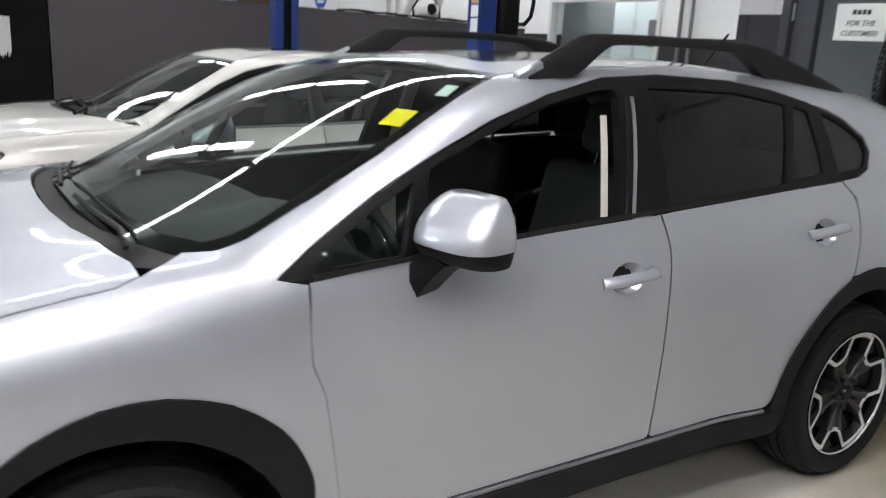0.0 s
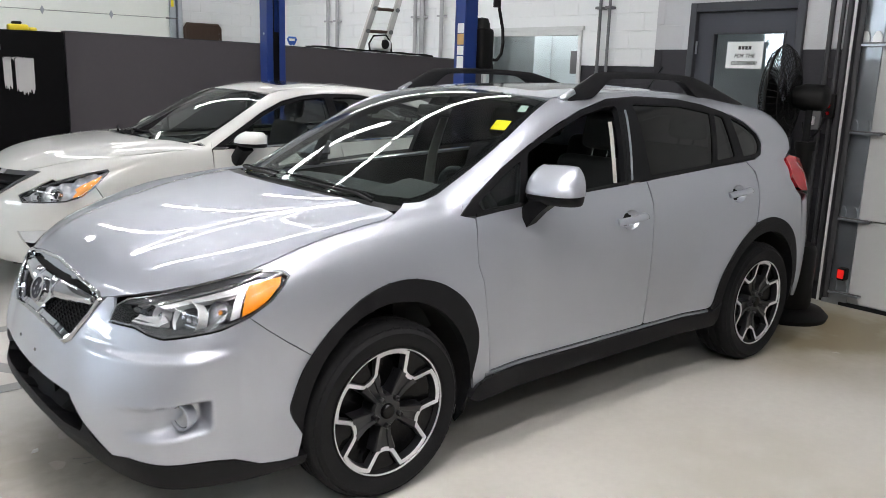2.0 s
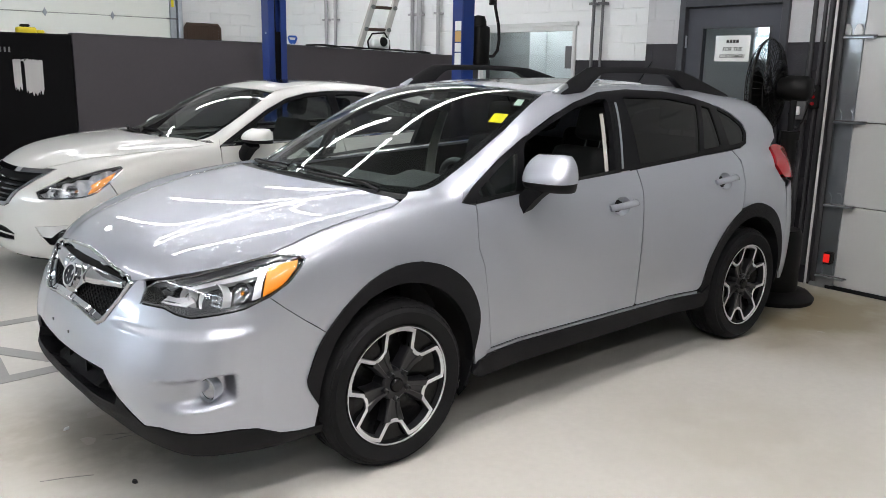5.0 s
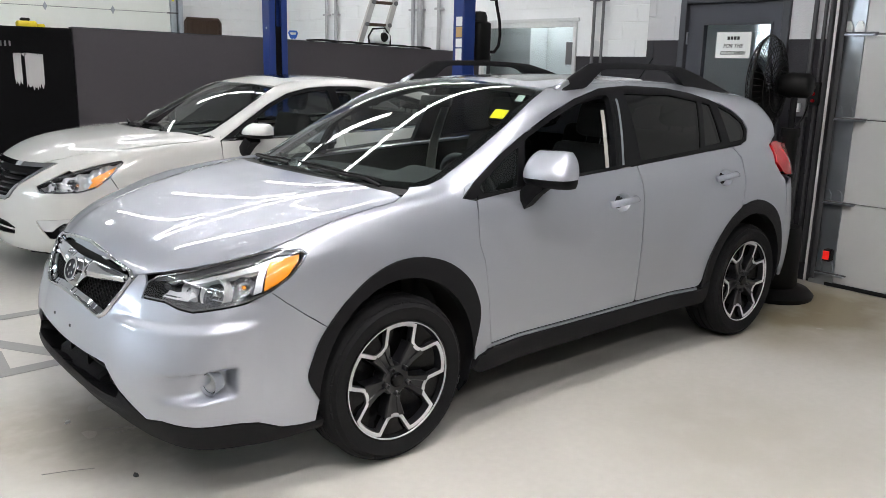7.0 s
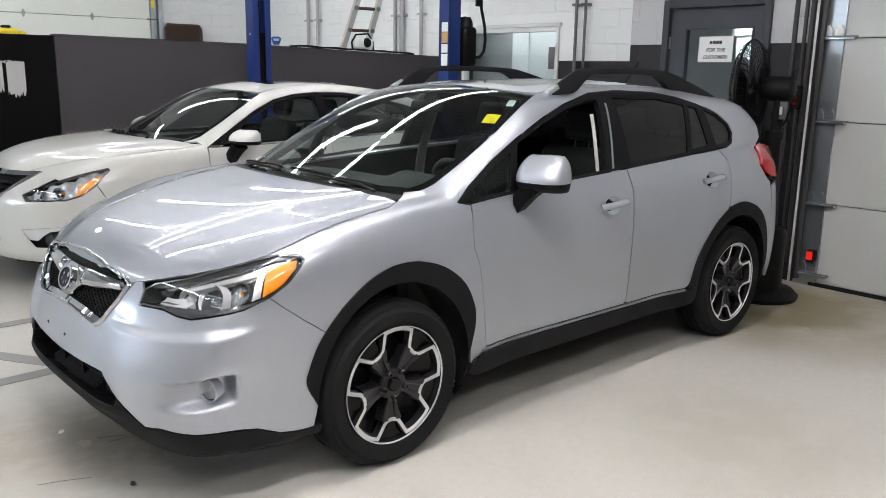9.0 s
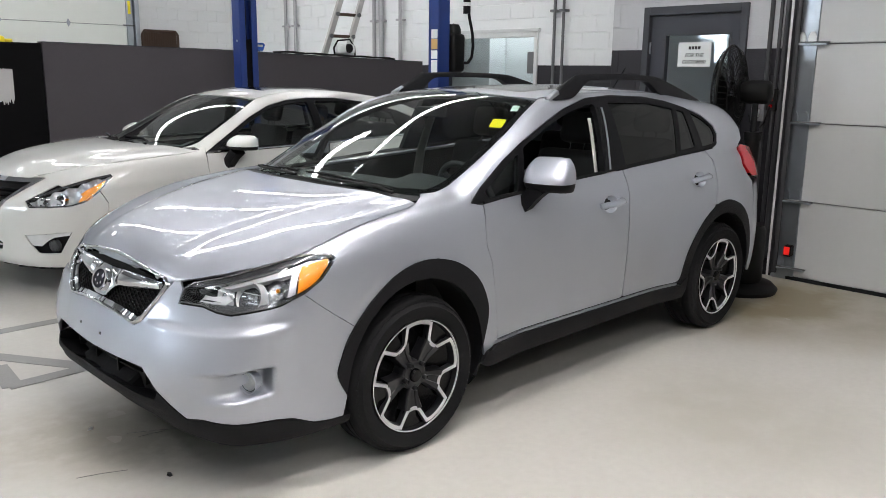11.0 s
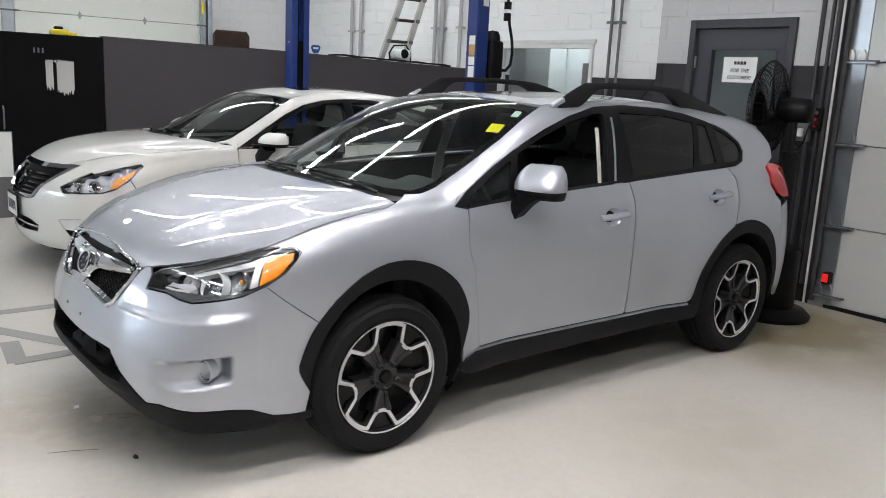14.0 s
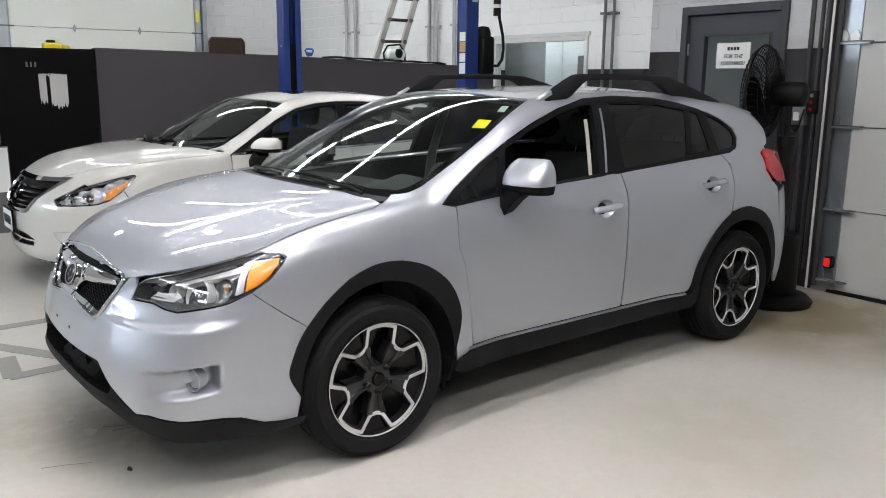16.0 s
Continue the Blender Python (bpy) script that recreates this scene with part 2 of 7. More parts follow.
def spin(profile, n=48, bm=None, m=None, closed=False):
    """A turned form about z from (radius, height) pairs."""
    bm = bm or bmesh.new()
    rings = []
    for r, z in profile:
        if r < 1e-6:
            rings.append([bm.verts.new((0, 0, z))] * n)
        else:
            rings.append([bm.verts.new((r * math.cos(2 * math.pi * i / n), r * math.sin(2 * math.pi * i / n), z)) for i in range(n)])
    pairs = list(zip(rings, rings[1:])) + ([(rings[-1], rings[0])] if closed else [])
    for a, b in pairs:
        for i in range(n):
            j = (i + 1) % n
            vs = []
            for v in (a[i], a[j], b[j], b[i]):
                if v not in vs:
                    vs.append(v)
            if len(vs) > 2:
                bm.faces.new(vs)
    if m:
        bmesh.ops.transform(bm, matrix=m, verts=list({v for r in rings for v in r}))
    return bm


def tube(points, radius, n=8, bm=None, closed=False, flat=1.0):
    """A round bar along points."""
    bm = bm or bmesh.new()
    ps = [Vector(p) for p in points]
    rings = []
    side = None
    for i, p in enumerate(ps):
        a = ps[i - 1] if i or closed else p
        b = ps[(i + 1) % len(ps)] if i + 1 < len(ps) or closed else p
        d = (b - a).normalized()
        if side is None:
            side = d.orthogonal().normalized()
        side = (side - d * side.dot(d)).normalized()
        up = d.cross(side)
        rings.append([bm.verts.new(p + radius * (math.cos(2 * math.pi * k / n) * side + flat * math.sin(2 * math.pi * k / n) * up)) for k in range(n)])
    for a, b in list(zip(rings, rings[1:])) + ([(rings[-1], rings[0])] if closed else []):
        for k in range(n):
            bm.faces.new((a[k], a[(k + 1) % n], b[(k + 1) % n], b[k]))
    if not closed:
        bm.faces.new(rings[0][::-1])
        bm.faces.new(rings[-1])
    return bm


def outline(pts, step=0.03, r=0.0):
    """A closed outline from corners (u, v) or (u, v, radius), its corners rounded, in steps of about that length."""
    n, path = len(pts), []
    P = [np.array(p[:2], float) for p in pts]
    R = [p[2] if len(p) > 2 else r for p in pts]
    for i in range(n):
        a, b, c = P[i - 1], P[i], P[(i + 1) % n]
        la, lc = np.linalg.norm(a - b), np.linalg.norm(c - b)
        q = min(R[i], la * 0.49, lc * 0.49)
        if q < 1e-4:
            path.append(b)
            continue
        s, e = b + (a - b) / la * q, b + (c - b) / lc * q
        for k in range(7):
            w = k / 6
            path.append((1 - w) ** 2 * s + 2 * w * (1 - w) * b + w * w * e)
    out = []
    for i, a in enumerate(path):
        b = path[(i + 1) % len(path)]
        l = np.linalg.norm(b - a)
        k = max(1, math.ceil(l / step))
        if l > 1e-5:
            out += [a + (b - a) * j / k for j in range(k)]
    return np.array(out)


def through_points(pts, k=6):
    """A smooth closed outline through points."""
    P = np.array(pts, float)
    out = []
    for i in range(len(P)):
        a, b, c, d = P[i - 1], P[i], P[(i + 1) % len(P)], P[(i + 2) % len(P)]
        for j in range(k):
            t = j / k
            out.append(0.5 * (2 * b + (c - a) * t + (2 * a - 5 * b + 4 * c - d) * t * t + (3 * b - a - 3 * c + d) * t ** 3))
    return np.array(out)


def inside(poly, q):
    a, b = poly, np.roll(poly, -1, 0)
    res = np.zeros(len(q), bool)
    for (x0, y0), (x1, y1) in zip(a, b):
        if y0 != y1:
            hit = ((y0 > q[:, 1]) != (y1 > q[:, 1])) & (q[:, 0] < (x1 - x0) * (q[:, 1] - y0) / (y1 - y0) + x0)
            res ^= hit
    return res


def inset(loop, d):
    """A closed outline drawn in by d."""
    a, b = loop - np.roll(loop, 1, 0), np.roll(loop, -1, 0) - loop
    area = np.sum(loop[:, 0] * np.roll(loop[:, 1], -1) - loop[:, 1] * np.roll(loop[:, 0], -1))
    t = a / np.linalg.norm(a, axis=1)[:, None] + b / np.linalg.norm(b, axis=1)[:, None]
    t /= np.maximum(np.linalg.norm(t, axis=1), 1e-6)[:, None]
    return loop + d * np.sign(area) * np.stack([-t[:, 1], t[:, 0]], 1)


def both(half):
    """A closed outline from its half on the driver's side, mirrored about u = 0."""
    return list(half) + [(-p[0], *p[1:]) for p in reversed(half) if abs(p[0]) > 1e-6]


def patch(name, shape, mode, outer, material, parent, holes=(), step=0.03, offset=0.0, thick=0.012, label="", relief=None, mirror=False, gap=0.0, sheet=None):
    """A panel cut by its outline out of a car's skin, with a turned-in rim. offset: metres proud of the skin; relief(u, v): more of it, place by place."""
    loops = [np.asarray(outer, float)] + [np.asarray(h, float) for h in holes]
    if gap:
        loops[0] = inset(loops[0], gap)
    lo, hi = loops[0].min(0), loops[0].max(0)
    gu, gv = np.meshgrid(np.arange(lo[0] + step / 2, hi[0], step), np.arange(lo[1] + step / 2, hi[1], step))
    gu = gu + (np.arange(gu.shape[0]) % 2 * step / 2)[:, None]
    q = np.stack([gu.ravel(), gv.ravel()], 1)
    keep = inside(loops[0], q)
    for h in loops[1:]:
        keep &= ~inside(h, q)
    q = q[keep]
    edge = np.concatenate(loops)
    if len(q):
        near = np.array([((edge - p) ** 2).sum(1).min() for p in q])
        q = q[near > (step * 0.4) ** 2]
    verts, edges, base = [], [], 0
    for l in loops:
        verts += [Vector(p) for p in l]
        edges += [(base + i, base + (i + 1) % len(l)) for i in range(len(l))]
        base += len(l)
    verts += [Vector(p) for p in q]
    vo, _, fo, *_ = delaunay_2d_cdt(verts, edges, [], 0, 1e-6)
    uv = np.array([(v.x, v.y) for v in vo])
    tri = np.array([f for f in fo if len(f) == 3])
    mid = uv[tri].mean(1)
    ok = inside(loops[0], mid)
    for h in loops[1:]:
        ok &= ~inside(h, mid)
    tri = tri[ok]
    p, n = sheet(uv) if sheet else shape.place(mode, uv)
    off = np.full(len(uv), offset)
    if relief is not None:
        off = off + relief(uv[:, 0], uv[:, 1])
    count = {}
    for t in tri:
        for i in range(3):
            k = tuple(sorted((t[i], t[(i + 1) % 3])))
            count[k] = count.get(k, 0) + 1
    rim = [k for k, c in count.items() if c == 1]
    rv = sorted({v for k in rim for v in k})
    p = p + n * off[:, None]
    if relief is not None:
        acc = np.zeros_like(p)
        fn = np.cross(p[tri[:, 1]] - p[tri[:, 0]], p[tri[:, 2]] - p[tri[:, 0]])
        fn *= np.sign((fn * n[tri[:, 0]]).sum(1))[:, None]
        for i in range(3):
            np.add.at(acc, tri[:, i], fn)
        n = acc / np.maximum(np.linalg.norm(acc, axis=1), 1e-12)[:, None]
    fn = np.cross(p[tri[:, 1]] - p[tri[:, 0]], p[tri[:, 2]] - p[tri[:, 0]])
    flip = (fn * n[tri].mean(1)).sum(1) < 0
    tri[flip] = tri[flip][:, ::-1]
    back = {v: len(p) + i for i, v in enumerate(rv)}
    allp = np.concatenate([p, p[rv] - n[rv] * thick])
    faces = [tuple(int(i) for i in t) for t in tri]
    used = {}
    for t in faces:
        for i in range(3):
            used[(t[i], t[(i + 1) % 3])] = True
    skirt = [((b, a) if (a, b) in used else (a, b)) for a, b in rim]
    faces += [(int(a), int(b), back[b], back[a]) for a, b in skirt]
    made = None
    for s in ((1, -1) if mirror else (1,)):
        pp = allp * np.array([1, s, 1])
        fs = faces if s == 1 else [f[::-1] for f in faces]
        mesh = bpy.data.meshes.new(name)
        mesh.from_pydata([tuple(v) for v in pp], [], fs)
        mesh.update()
        loops_n = []
        nn = n * np.array([1, s, 1])
        for k, f in enumerate(fs):
            if k < len(tri):
                loops_n += [tuple(nn[i]) for i in f]
            else:
                loops_n += [tuple(mesh.polygons[k].normal)] * 4
        mesh.polygons.foreach_set("use_smooth", [True] * len(fs))
        mesh.normals_split_custom_set(loops_n)
        mesh.materials.append(material)
        ob = link(name, mesh, parent, label)
        made = made or ob
    return made


def bent_glass(shape, loop):
    """A pane bent in one even sweep: the smooth sheet that lies closest to a car's skin inside a plan outline."""
    def terms(u, v):
        one = np.ones_like(u)
        return np.stack([one, u, u * u, u ** 3, v * v, u * v * v, v ** 4], 1)

    lo, hi = loop.min(0), loop.max(0)
    gu, gv = np.meshgrid(np.linspace(lo[0], hi[0], 30), np.linspace(lo[1], hi[1], 30))
    q = np.stack([gu.ravel(), gv.ravel()], 1)
    q = np.concatenate([q[inside(loop, q)], loop, loop])
    c, *_ = np.linalg.lstsq(terms(q[:, 0], q[:, 1]), shape.place("top", q)[0][:, 2], rcond=None)

    def sheet(uv):
        u, v = uv.T
        h = lambda a, b: terms(a, b) @ c
        n = np.stack([(h(u - 0.002, v) - h(u + 0.002, v)) / 0.004, (h(u, v - 0.002) - h(u, v + 0.002)) / 0.004, np.ones_like(u)], 1)
        return np.stack([u, v, h(u, v)], 1), n / np.linalg.norm(n, axis=1)[:, None]

    return sheet


# ---- car surfaces ----
def curve(*pts):
    """A smooth curve through (x, y) pairs with flat-ended tangents kept monotone."""
    px, py = (np.array(v, float) for v in zip(*pts))
    h, d = np.diff(px), np.diff(py) / np.diff(px)
    m = np.zeros(len(px))
    m[0], m[-1] = d[0], d[-1]
    for i in range(1, len(px) - 1):
        if d[i - 1] * d[i] > 0:
            w1, w2 = 2 * h[i] + h[i - 1], h[i] + 2 * h[i - 1]
            m[i] = (w1 + w2) / (w1 / d[i - 1] + w2 / d[i])

    def f(x):
        x = np.asarray(x, float)
        i = np.clip(np.searchsorted(px, x) - 1, 0, len(h) - 1)
        t = (x - px[i]) / h[i]
        tc = np.clip(t, 0, 1)
        a = (1 + 2 * tc) * (1 - tc) ** 2 * py[i] + tc * (1 - tc) ** 2 * h[i] * m[i]
        b = tc * tc * (3 - 2 * tc) * py[i + 1] + tc * tc * (tc - 1) * h[i] * m[i + 1]
        return a + b + np.where(t < 0, t * h[i] * m[0], 0) + np.where(t > 1, (t - 1) * h[i] * m[-1], 0)

    return f


def fair(*pts):
    """A curve of even curvature through (x, y) pairs, straight past its ends."""
    px, py = (np.array(v, float) for v in zip(*pts))
    n, h = len(px), np.diff(px)
    a, r = np.eye(n), np.zeros(n)
    for i in range(1, n - 1):
        a[i, i - 1 : i + 2] = h[i - 1], 2 * (h[i - 1] + h[i]), h[i]
        r[i] = 6 * ((py[i + 1] - py[i]) / h[i] - (py[i] - py[i - 1]) / h[i - 1])
    q = np.linalg.solve(a, r)

    def f(x):
        x = np.asarray(x, float)
        c = np.clip(x, px[0], px[-1])
        i = np.clip(np.searchsorted(px, c) - 1, 0, n - 2)
        u, v = px[i + 1] - c, c - px[i]
        y = (q[i] * u ** 3 + q[i + 1] * v ** 3) / (6 * h[i]) + (py[i] / h[i] - q[i] * h[i] / 6) * u + (py[i + 1] / h[i] - q[i + 1] * h[i] / 6) * v
        m0 = (py[1] - py[0]) / h[0] - h[0] * q[1] / 6
        m1 = (py[-1] - py[-2]) / h[-1] + h[-1] * q[-2] / 6
        return y + np.where(x < px[0], (x - px[0]) * m0, 0) + np.where(x > px[-1], (x - px[-1]) * m1, 0)

    return f


def smax(a, b, k):
    h = np.maximum(k - np.abs(a - b), 0) / k
    return np.maximum(a, b) + h * h * h * k / 6


def smin(a, b, k):
    return -smax(-a, -b, k)


def slope(f, x):
    return (f(x + 0.01) - f(x - 0.01)) / 0.02


def bump(x, c, w):
    return np.exp(-((x - c) / w) ** 2)


class CarShape:
    """A car's outer skin as the zero of one smooth function; x runs rearwards from the front axle, z up from the ground."""

    def __init__(self, **k):
        self.k = k

    def lower(self, x, y, z):
        k, ay = self.k, np.abs(y)
        top = k["hood"](x) - k["crown"](x) * (ay / 0.85) ** 2.4
        top = top + k["ridge"] * (1 / (1 + np.exp((ay - k["ridge_y"](x)) / 0.02)))
        g = (z - top) / np.sqrt(1 + slope(k["hood"], x) ** 2)
        near = [np.clip((0.76 - np.hypot(x - c, z - 0.345)) / 0.30, 0, 1) for c in (0.0, k["base"])]
        flare = k["flare"] * sum(t * t * (3 - 2 * t) for t in near)
        side = k["side"](z) + k["plan"](x) + flare + k["crease"] * bump(z, k["crease_z"](x), 0.035)
        g = smax(g, (ay - side) * 0.97, k["r_shoulder"])
        c, n = k["front"][0](z), k["front"][1]
        front = k["nose"](z) + c * (ay / 0.9) ** n - x
        g = smax(g, front / np.sqrt(1 + (c * n / 0.9 * (ay / 0.9) ** (n - 1)) ** 2), k["r_front"])
        c, n = k["rear"]
        rear = x - k["tail"](z) + c * (ay / 0.9) ** n
        g = smax(g, rear / np.sqrt(1 + (c * n / 0.9 * (ay / 0.9) ** (n - 1)) ** 2), 0.12)
        return smax(g, k["floor"](x) - z, 0.05)

    def cabin(self, x, y, z):
        k, ay = self.k, np.abs(y)
        xe = x - k["bow"] * (ay / 0.7) ** 2 * np.clip((1.9 - x) / 1.2, 0, 1) + k["bow_rear"] * (ay / 0.7) ** 2 * np.clip((x - 2.4) / 0.8, 0, 1)
        top = k["top"](xe) - k["roof_crown"] * (ay / 0.6) ** 2
        g = (z - top) / np.sqrt(1 + slope(k["top"], xe) ** 2)
        side = k["glass"](z) + k["cabin_plan"](x)
        g = smax(g, (ay - side) * 0.9, k["r_roof"])
        return smax(g, 0.8 - z, 0.05)

    def f(self, x, y, z):
        return smin(self.lower(x, y, z), self.cabin(x, y, z), self.k["r_belt"])

    def normal(self, p, e=0.004):
        x, y, z = p.T
        g = np.stack([self.f(x + e, y, z) - self.f(x - e, y, z), self.f(x, y + e, z) - self.f(x, y - e, z), self.f(x, y, z + e) - self.f(x, y, z - e)], 1)
        return g / np.maximum(np.linalg.norm(g, axis=1), 1e-9)[:, None]

    def cast(self, o, d, far, steps=60):
        """Where the rays from o along d first meet the skin."""
        t = np.linspace(0, far, steps)
        p = o[:, None, :] + t[None, :, None] * d[:, None, :]
        v = self.f(p[..., 0].ravel(), p[..., 1].ravel(), p[..., 2].ravel()).reshape(len(o), steps)
        inside = v < 0
        first = np.where(inside.any(1), inside.argmax(1), v.argmin(1))
        a, b = t[np.maximum(first - 1, 0)], t[first]
        for _ in range(16):
            m = (a + b) / 2
            q = o + m[:, None] * d
            hit = self.f(q[:, 0], q[:, 1], q[:, 2]) < 0
            a, b = np.where(hit, a, m), np.where(hit, m, b)
        return o + ((a + b) / 2)[:, None] * d, inside.any(1)

    def rays(self, mode, uv):
        """Rays for the plan (u, v) of a view: side (x, z), far_side (x, z), top (x, y), front or rear (metres of arc, z)."""
        u, v = uv.T
        one, zero = np.ones_like(u), np.zeros_like(u)
        if mode in ("side", "far_side"):
            s = -1.0 if mode == "side" else 1.0
            return np.stack([u, s * 1.3 * one, v], 1), np.stack([zero, -s * one, zero], 1), 1.3
        if mode == "top":
            return np.stack([u, v, 2.3 * one], 1), np.stack([zero, zero, -one], 1), 2.2
        if mode == "shoulder":
            d = np.stack([zero, 0.7 * one, -0.714 * one], 1)
            return np.stack([u, 0.714 * v - 0.35, 0.7 * v + 0.357], 1) - 1.0 * d, d, 2.4
        a = u / 0.9
        if mode == "front":
            d = np.stack([np.cos(a), np.sin(a), zero], 1)
            return np.stack([zero, zero, v], 1) - 1.6 * d, d, 1.6
        d = np.stack([-np.cos(a), np.sin(a), zero], 1)
        return np.stack([self.k["base"] * one, zero, v], 1) - 1.6 * d, d, 1.6

    def plan_of(self, mode, p):
        """The (u, v) of points in a view."""
        x, y, z = np.asarray(p, float).T
        if mode in ("side", "far_side"):
            return np.stack([x, z], 1)
        if mode == "top":
            return np.stack([x, y], 1)
        if mode == "shoulder":
            return np.stack([x, 0.714 * y + 0.7 * z], 1)
        return np.stack([0.9 * np.arctan2(-y, -x if mode == "front" else x - self.k["base"]), z], 1)

    def to(self, a, pts, b):
        """Points of one view's plan in another's."""
        return [tuple(q) for q in self.plan_of(b, self.place(a, pts)[0])]

    def place(self, mode, uv):
        p, _ = self.cast(*self.rays(mode, np.asarray(uv, float)))
        return p, self.normal(p)


CROSSOVER = CarShape(
    base=2.637,
    hood=fair((-1.0, 0.80), (-0.9, 0.865), (-0.75, 0.935), (-0.4, 1.035), (0, 1.085), (0.3, 1.105), (1.5, 1.11), (3.0, 1.16), (3.6, 1.10)),
    crown=curve((-0.95, 0.08), (-0.6, 0.085), (-0.2, 0.04), (0.2, 0.025), (3, 0.02)), ridge=0.012, ridge_y=curve((-1, 0.3), (-0.5, 0.42), (0.2, 0.62), (1, 0.9)),
    side=fair((0.15, 0.828), (0.35, 0.857), (0.55, 0.872), (0.82, 0.880), (1.0, 0.866), (1.08, 0.845), (1.2, 0.80)),
    plan=curve((-1, -0.03), (-0.4, -0.004), (0.2, 0), (2.4, 0), (3.0, -0.012), (3.6, -0.06)),
    flare=0.028, crease=0.0, crease_z=curve((-0.5, 0.93), (3.2, 1.0)),
    r_shoulder=0.16, r_front=0.15, r_belt=0.03, r_roof=0.12,
    nose=curve((0.15, -0.90), (0.25, -0.985), (0.35, -1.012), (0.45, -1.014), (0.55, -0.998), (0.65, -0.972), (0.75, -0.945), (0.85, -0.905), (1.0, -0.8)),
    front=(curve((0.2, 0.24), (0.5, 0.21), (0.65, 0.24), (0.85, 0.34), (1.0, 0.4)), 2.8), rear=(0.32, 2.5),
    tail=curve((0.2, 3.45), (0.4, 3.53), (0.6, 3.55), (0.75, 3.53), (1.0, 3.46), (1.2, 3.36)),
    floor=curve((-1, 0.21), (3.6, 0.24)),
    top=fair((-0.2, 0.95), (0.02, 1.075), (0.5, 1.325), (0.85, 1.475), (1.15, 1.525), (1.7, 1.55), (2.2, 1.54), (2.8, 1.485), (3.15, 1.42), (3.3, 1.32), (3.5, 1.03), (3.6, 0.8)),
    roof_crown=0.03, bow=0.16, bow_rear=0.14,
    glass=curve((0.8, 0.835), (0.99, 0.8555), (1.05, 0.852), (1.2, 0.81), (1.35, 0.752), (1.5, 0.672), (1.6, 0.60)),
    cabin_plan=curve((0, -0.05), (0.5, -0.005), (1.2, 0), (2.2, -0.005), (2.9, -0.045), (3.5, -0.13)),
)
SEDAN = CarShape(
    base=2.776,
    hood=fair((-1.05, 0.70), (-0.95, 0.80), (-0.8, 0.885), (-0.4, 0.995), (0, 1.035), (0.35, 1.045), (1.5, 0.99), (3.0, 1.04), (3.4, 1.06), (3.9, 1.03)),
    crown=curve((-0.9, 0.09), (-0.4, 0.07), (0.2, 0.04), (3, 0.04)), ridge=0.01, ridge_y=curve((-1, 0.3), (-0.5, 0.45), (0.2, 0.66), (1, 0.9)),
    side=fair((0.15, 0.85), (0.3, 0.88), (0.5, 0.905), (0.7, 0.91), (0.85, 0.895), (0.95, 0.87), (1.05, 0.82)),
    plan=curve((-1, -0.03), (-0.4, -0.004), (0.2, 0), (2.4, 0), (3.0, -0.012), (3.9, -0.08)),
    flare=0.016, crease=0.005, crease_z=curve((-0.5, 0.8), (3.2, 0.87)),
    r_shoulder=0.16, r_front=0.22, r_belt=0.03, r_roof=0.12,
    nose=curve((0.15, -0.9), (0.3, -0.985), (0.5, -1.0), (0.65, -0.985), (0.8, -0.91), (0.95, -0.8)),
    front=(curve((0.2, 0.36), (0.5, 0.36), (0.9, 0.44)), 2.5), rear=(0.3, 2.4),
    tail=curve((0.2, 3.75), (0.5, 3.85), (0.8, 3.84), (1.05, 3.78)),
    floor=curve((-1, 0.21), (3.9, 0.22)),
    top=fair((-0.1, 0.88), (0.20, 1.035), (0.70, 1.295), (1.05, 1.422), (1.45, 1.468), (1.85, 1.465), (2.25, 1.43), (2.8, 1.32), (3.3, 1.14), (3.6, 1.0)),
    roof_crown=0.03, bow=0.13, bow_rear=0.14,
    glass=curve((0.7, 0.85), (0.9, 0.866), (0.95, 0.858), (1.1, 0.81), (1.25, 0.75), (1.4, 0.665), (1.5, 0.59)),
    cabin_plan=curve((0, -0.05), (0.5, -0.005), (1.2, 0), (2.2, -0.005), (2.9, -0.06), (3.5, -0.16)),
)


# ---- the room ----
def slab(name, x0, x1, y0, y1, z0, z1, material, label, category):
    return tagged(part(name, block(x0, x1, y0, y1, z0, z1), material), label, category, kind="structure")


def boxes(name, parts, material, parent=None, label="", bevel=0.0, at=None):
    bm = bmesh.new()
    for b in parts:
        block(*b, bevel, bm)
    return part(name, bm, material, parent, label, at=at)


floor = slab("floor", -8, 9, -7, 15, -0.2, 0, FLOOR_MAT, "pale beige epoxy-coated concrete shop floor", "floor")
slab("ceiling", -8, 9, -7, 15, CEILING, CEILING + 0.2, CEIL, "dark high shop ceiling", "ceiling")
# unseen closing wall, its colour darkened so the car reflects less from it
slab("wall_south", -8, 4.86, -7, -6.8, 0, CEILING, WALL_DARKENED, "unseen block wall, darkened to keep reflections low", "wall")
DADO, DADO_FAR = 1.835, 1.725


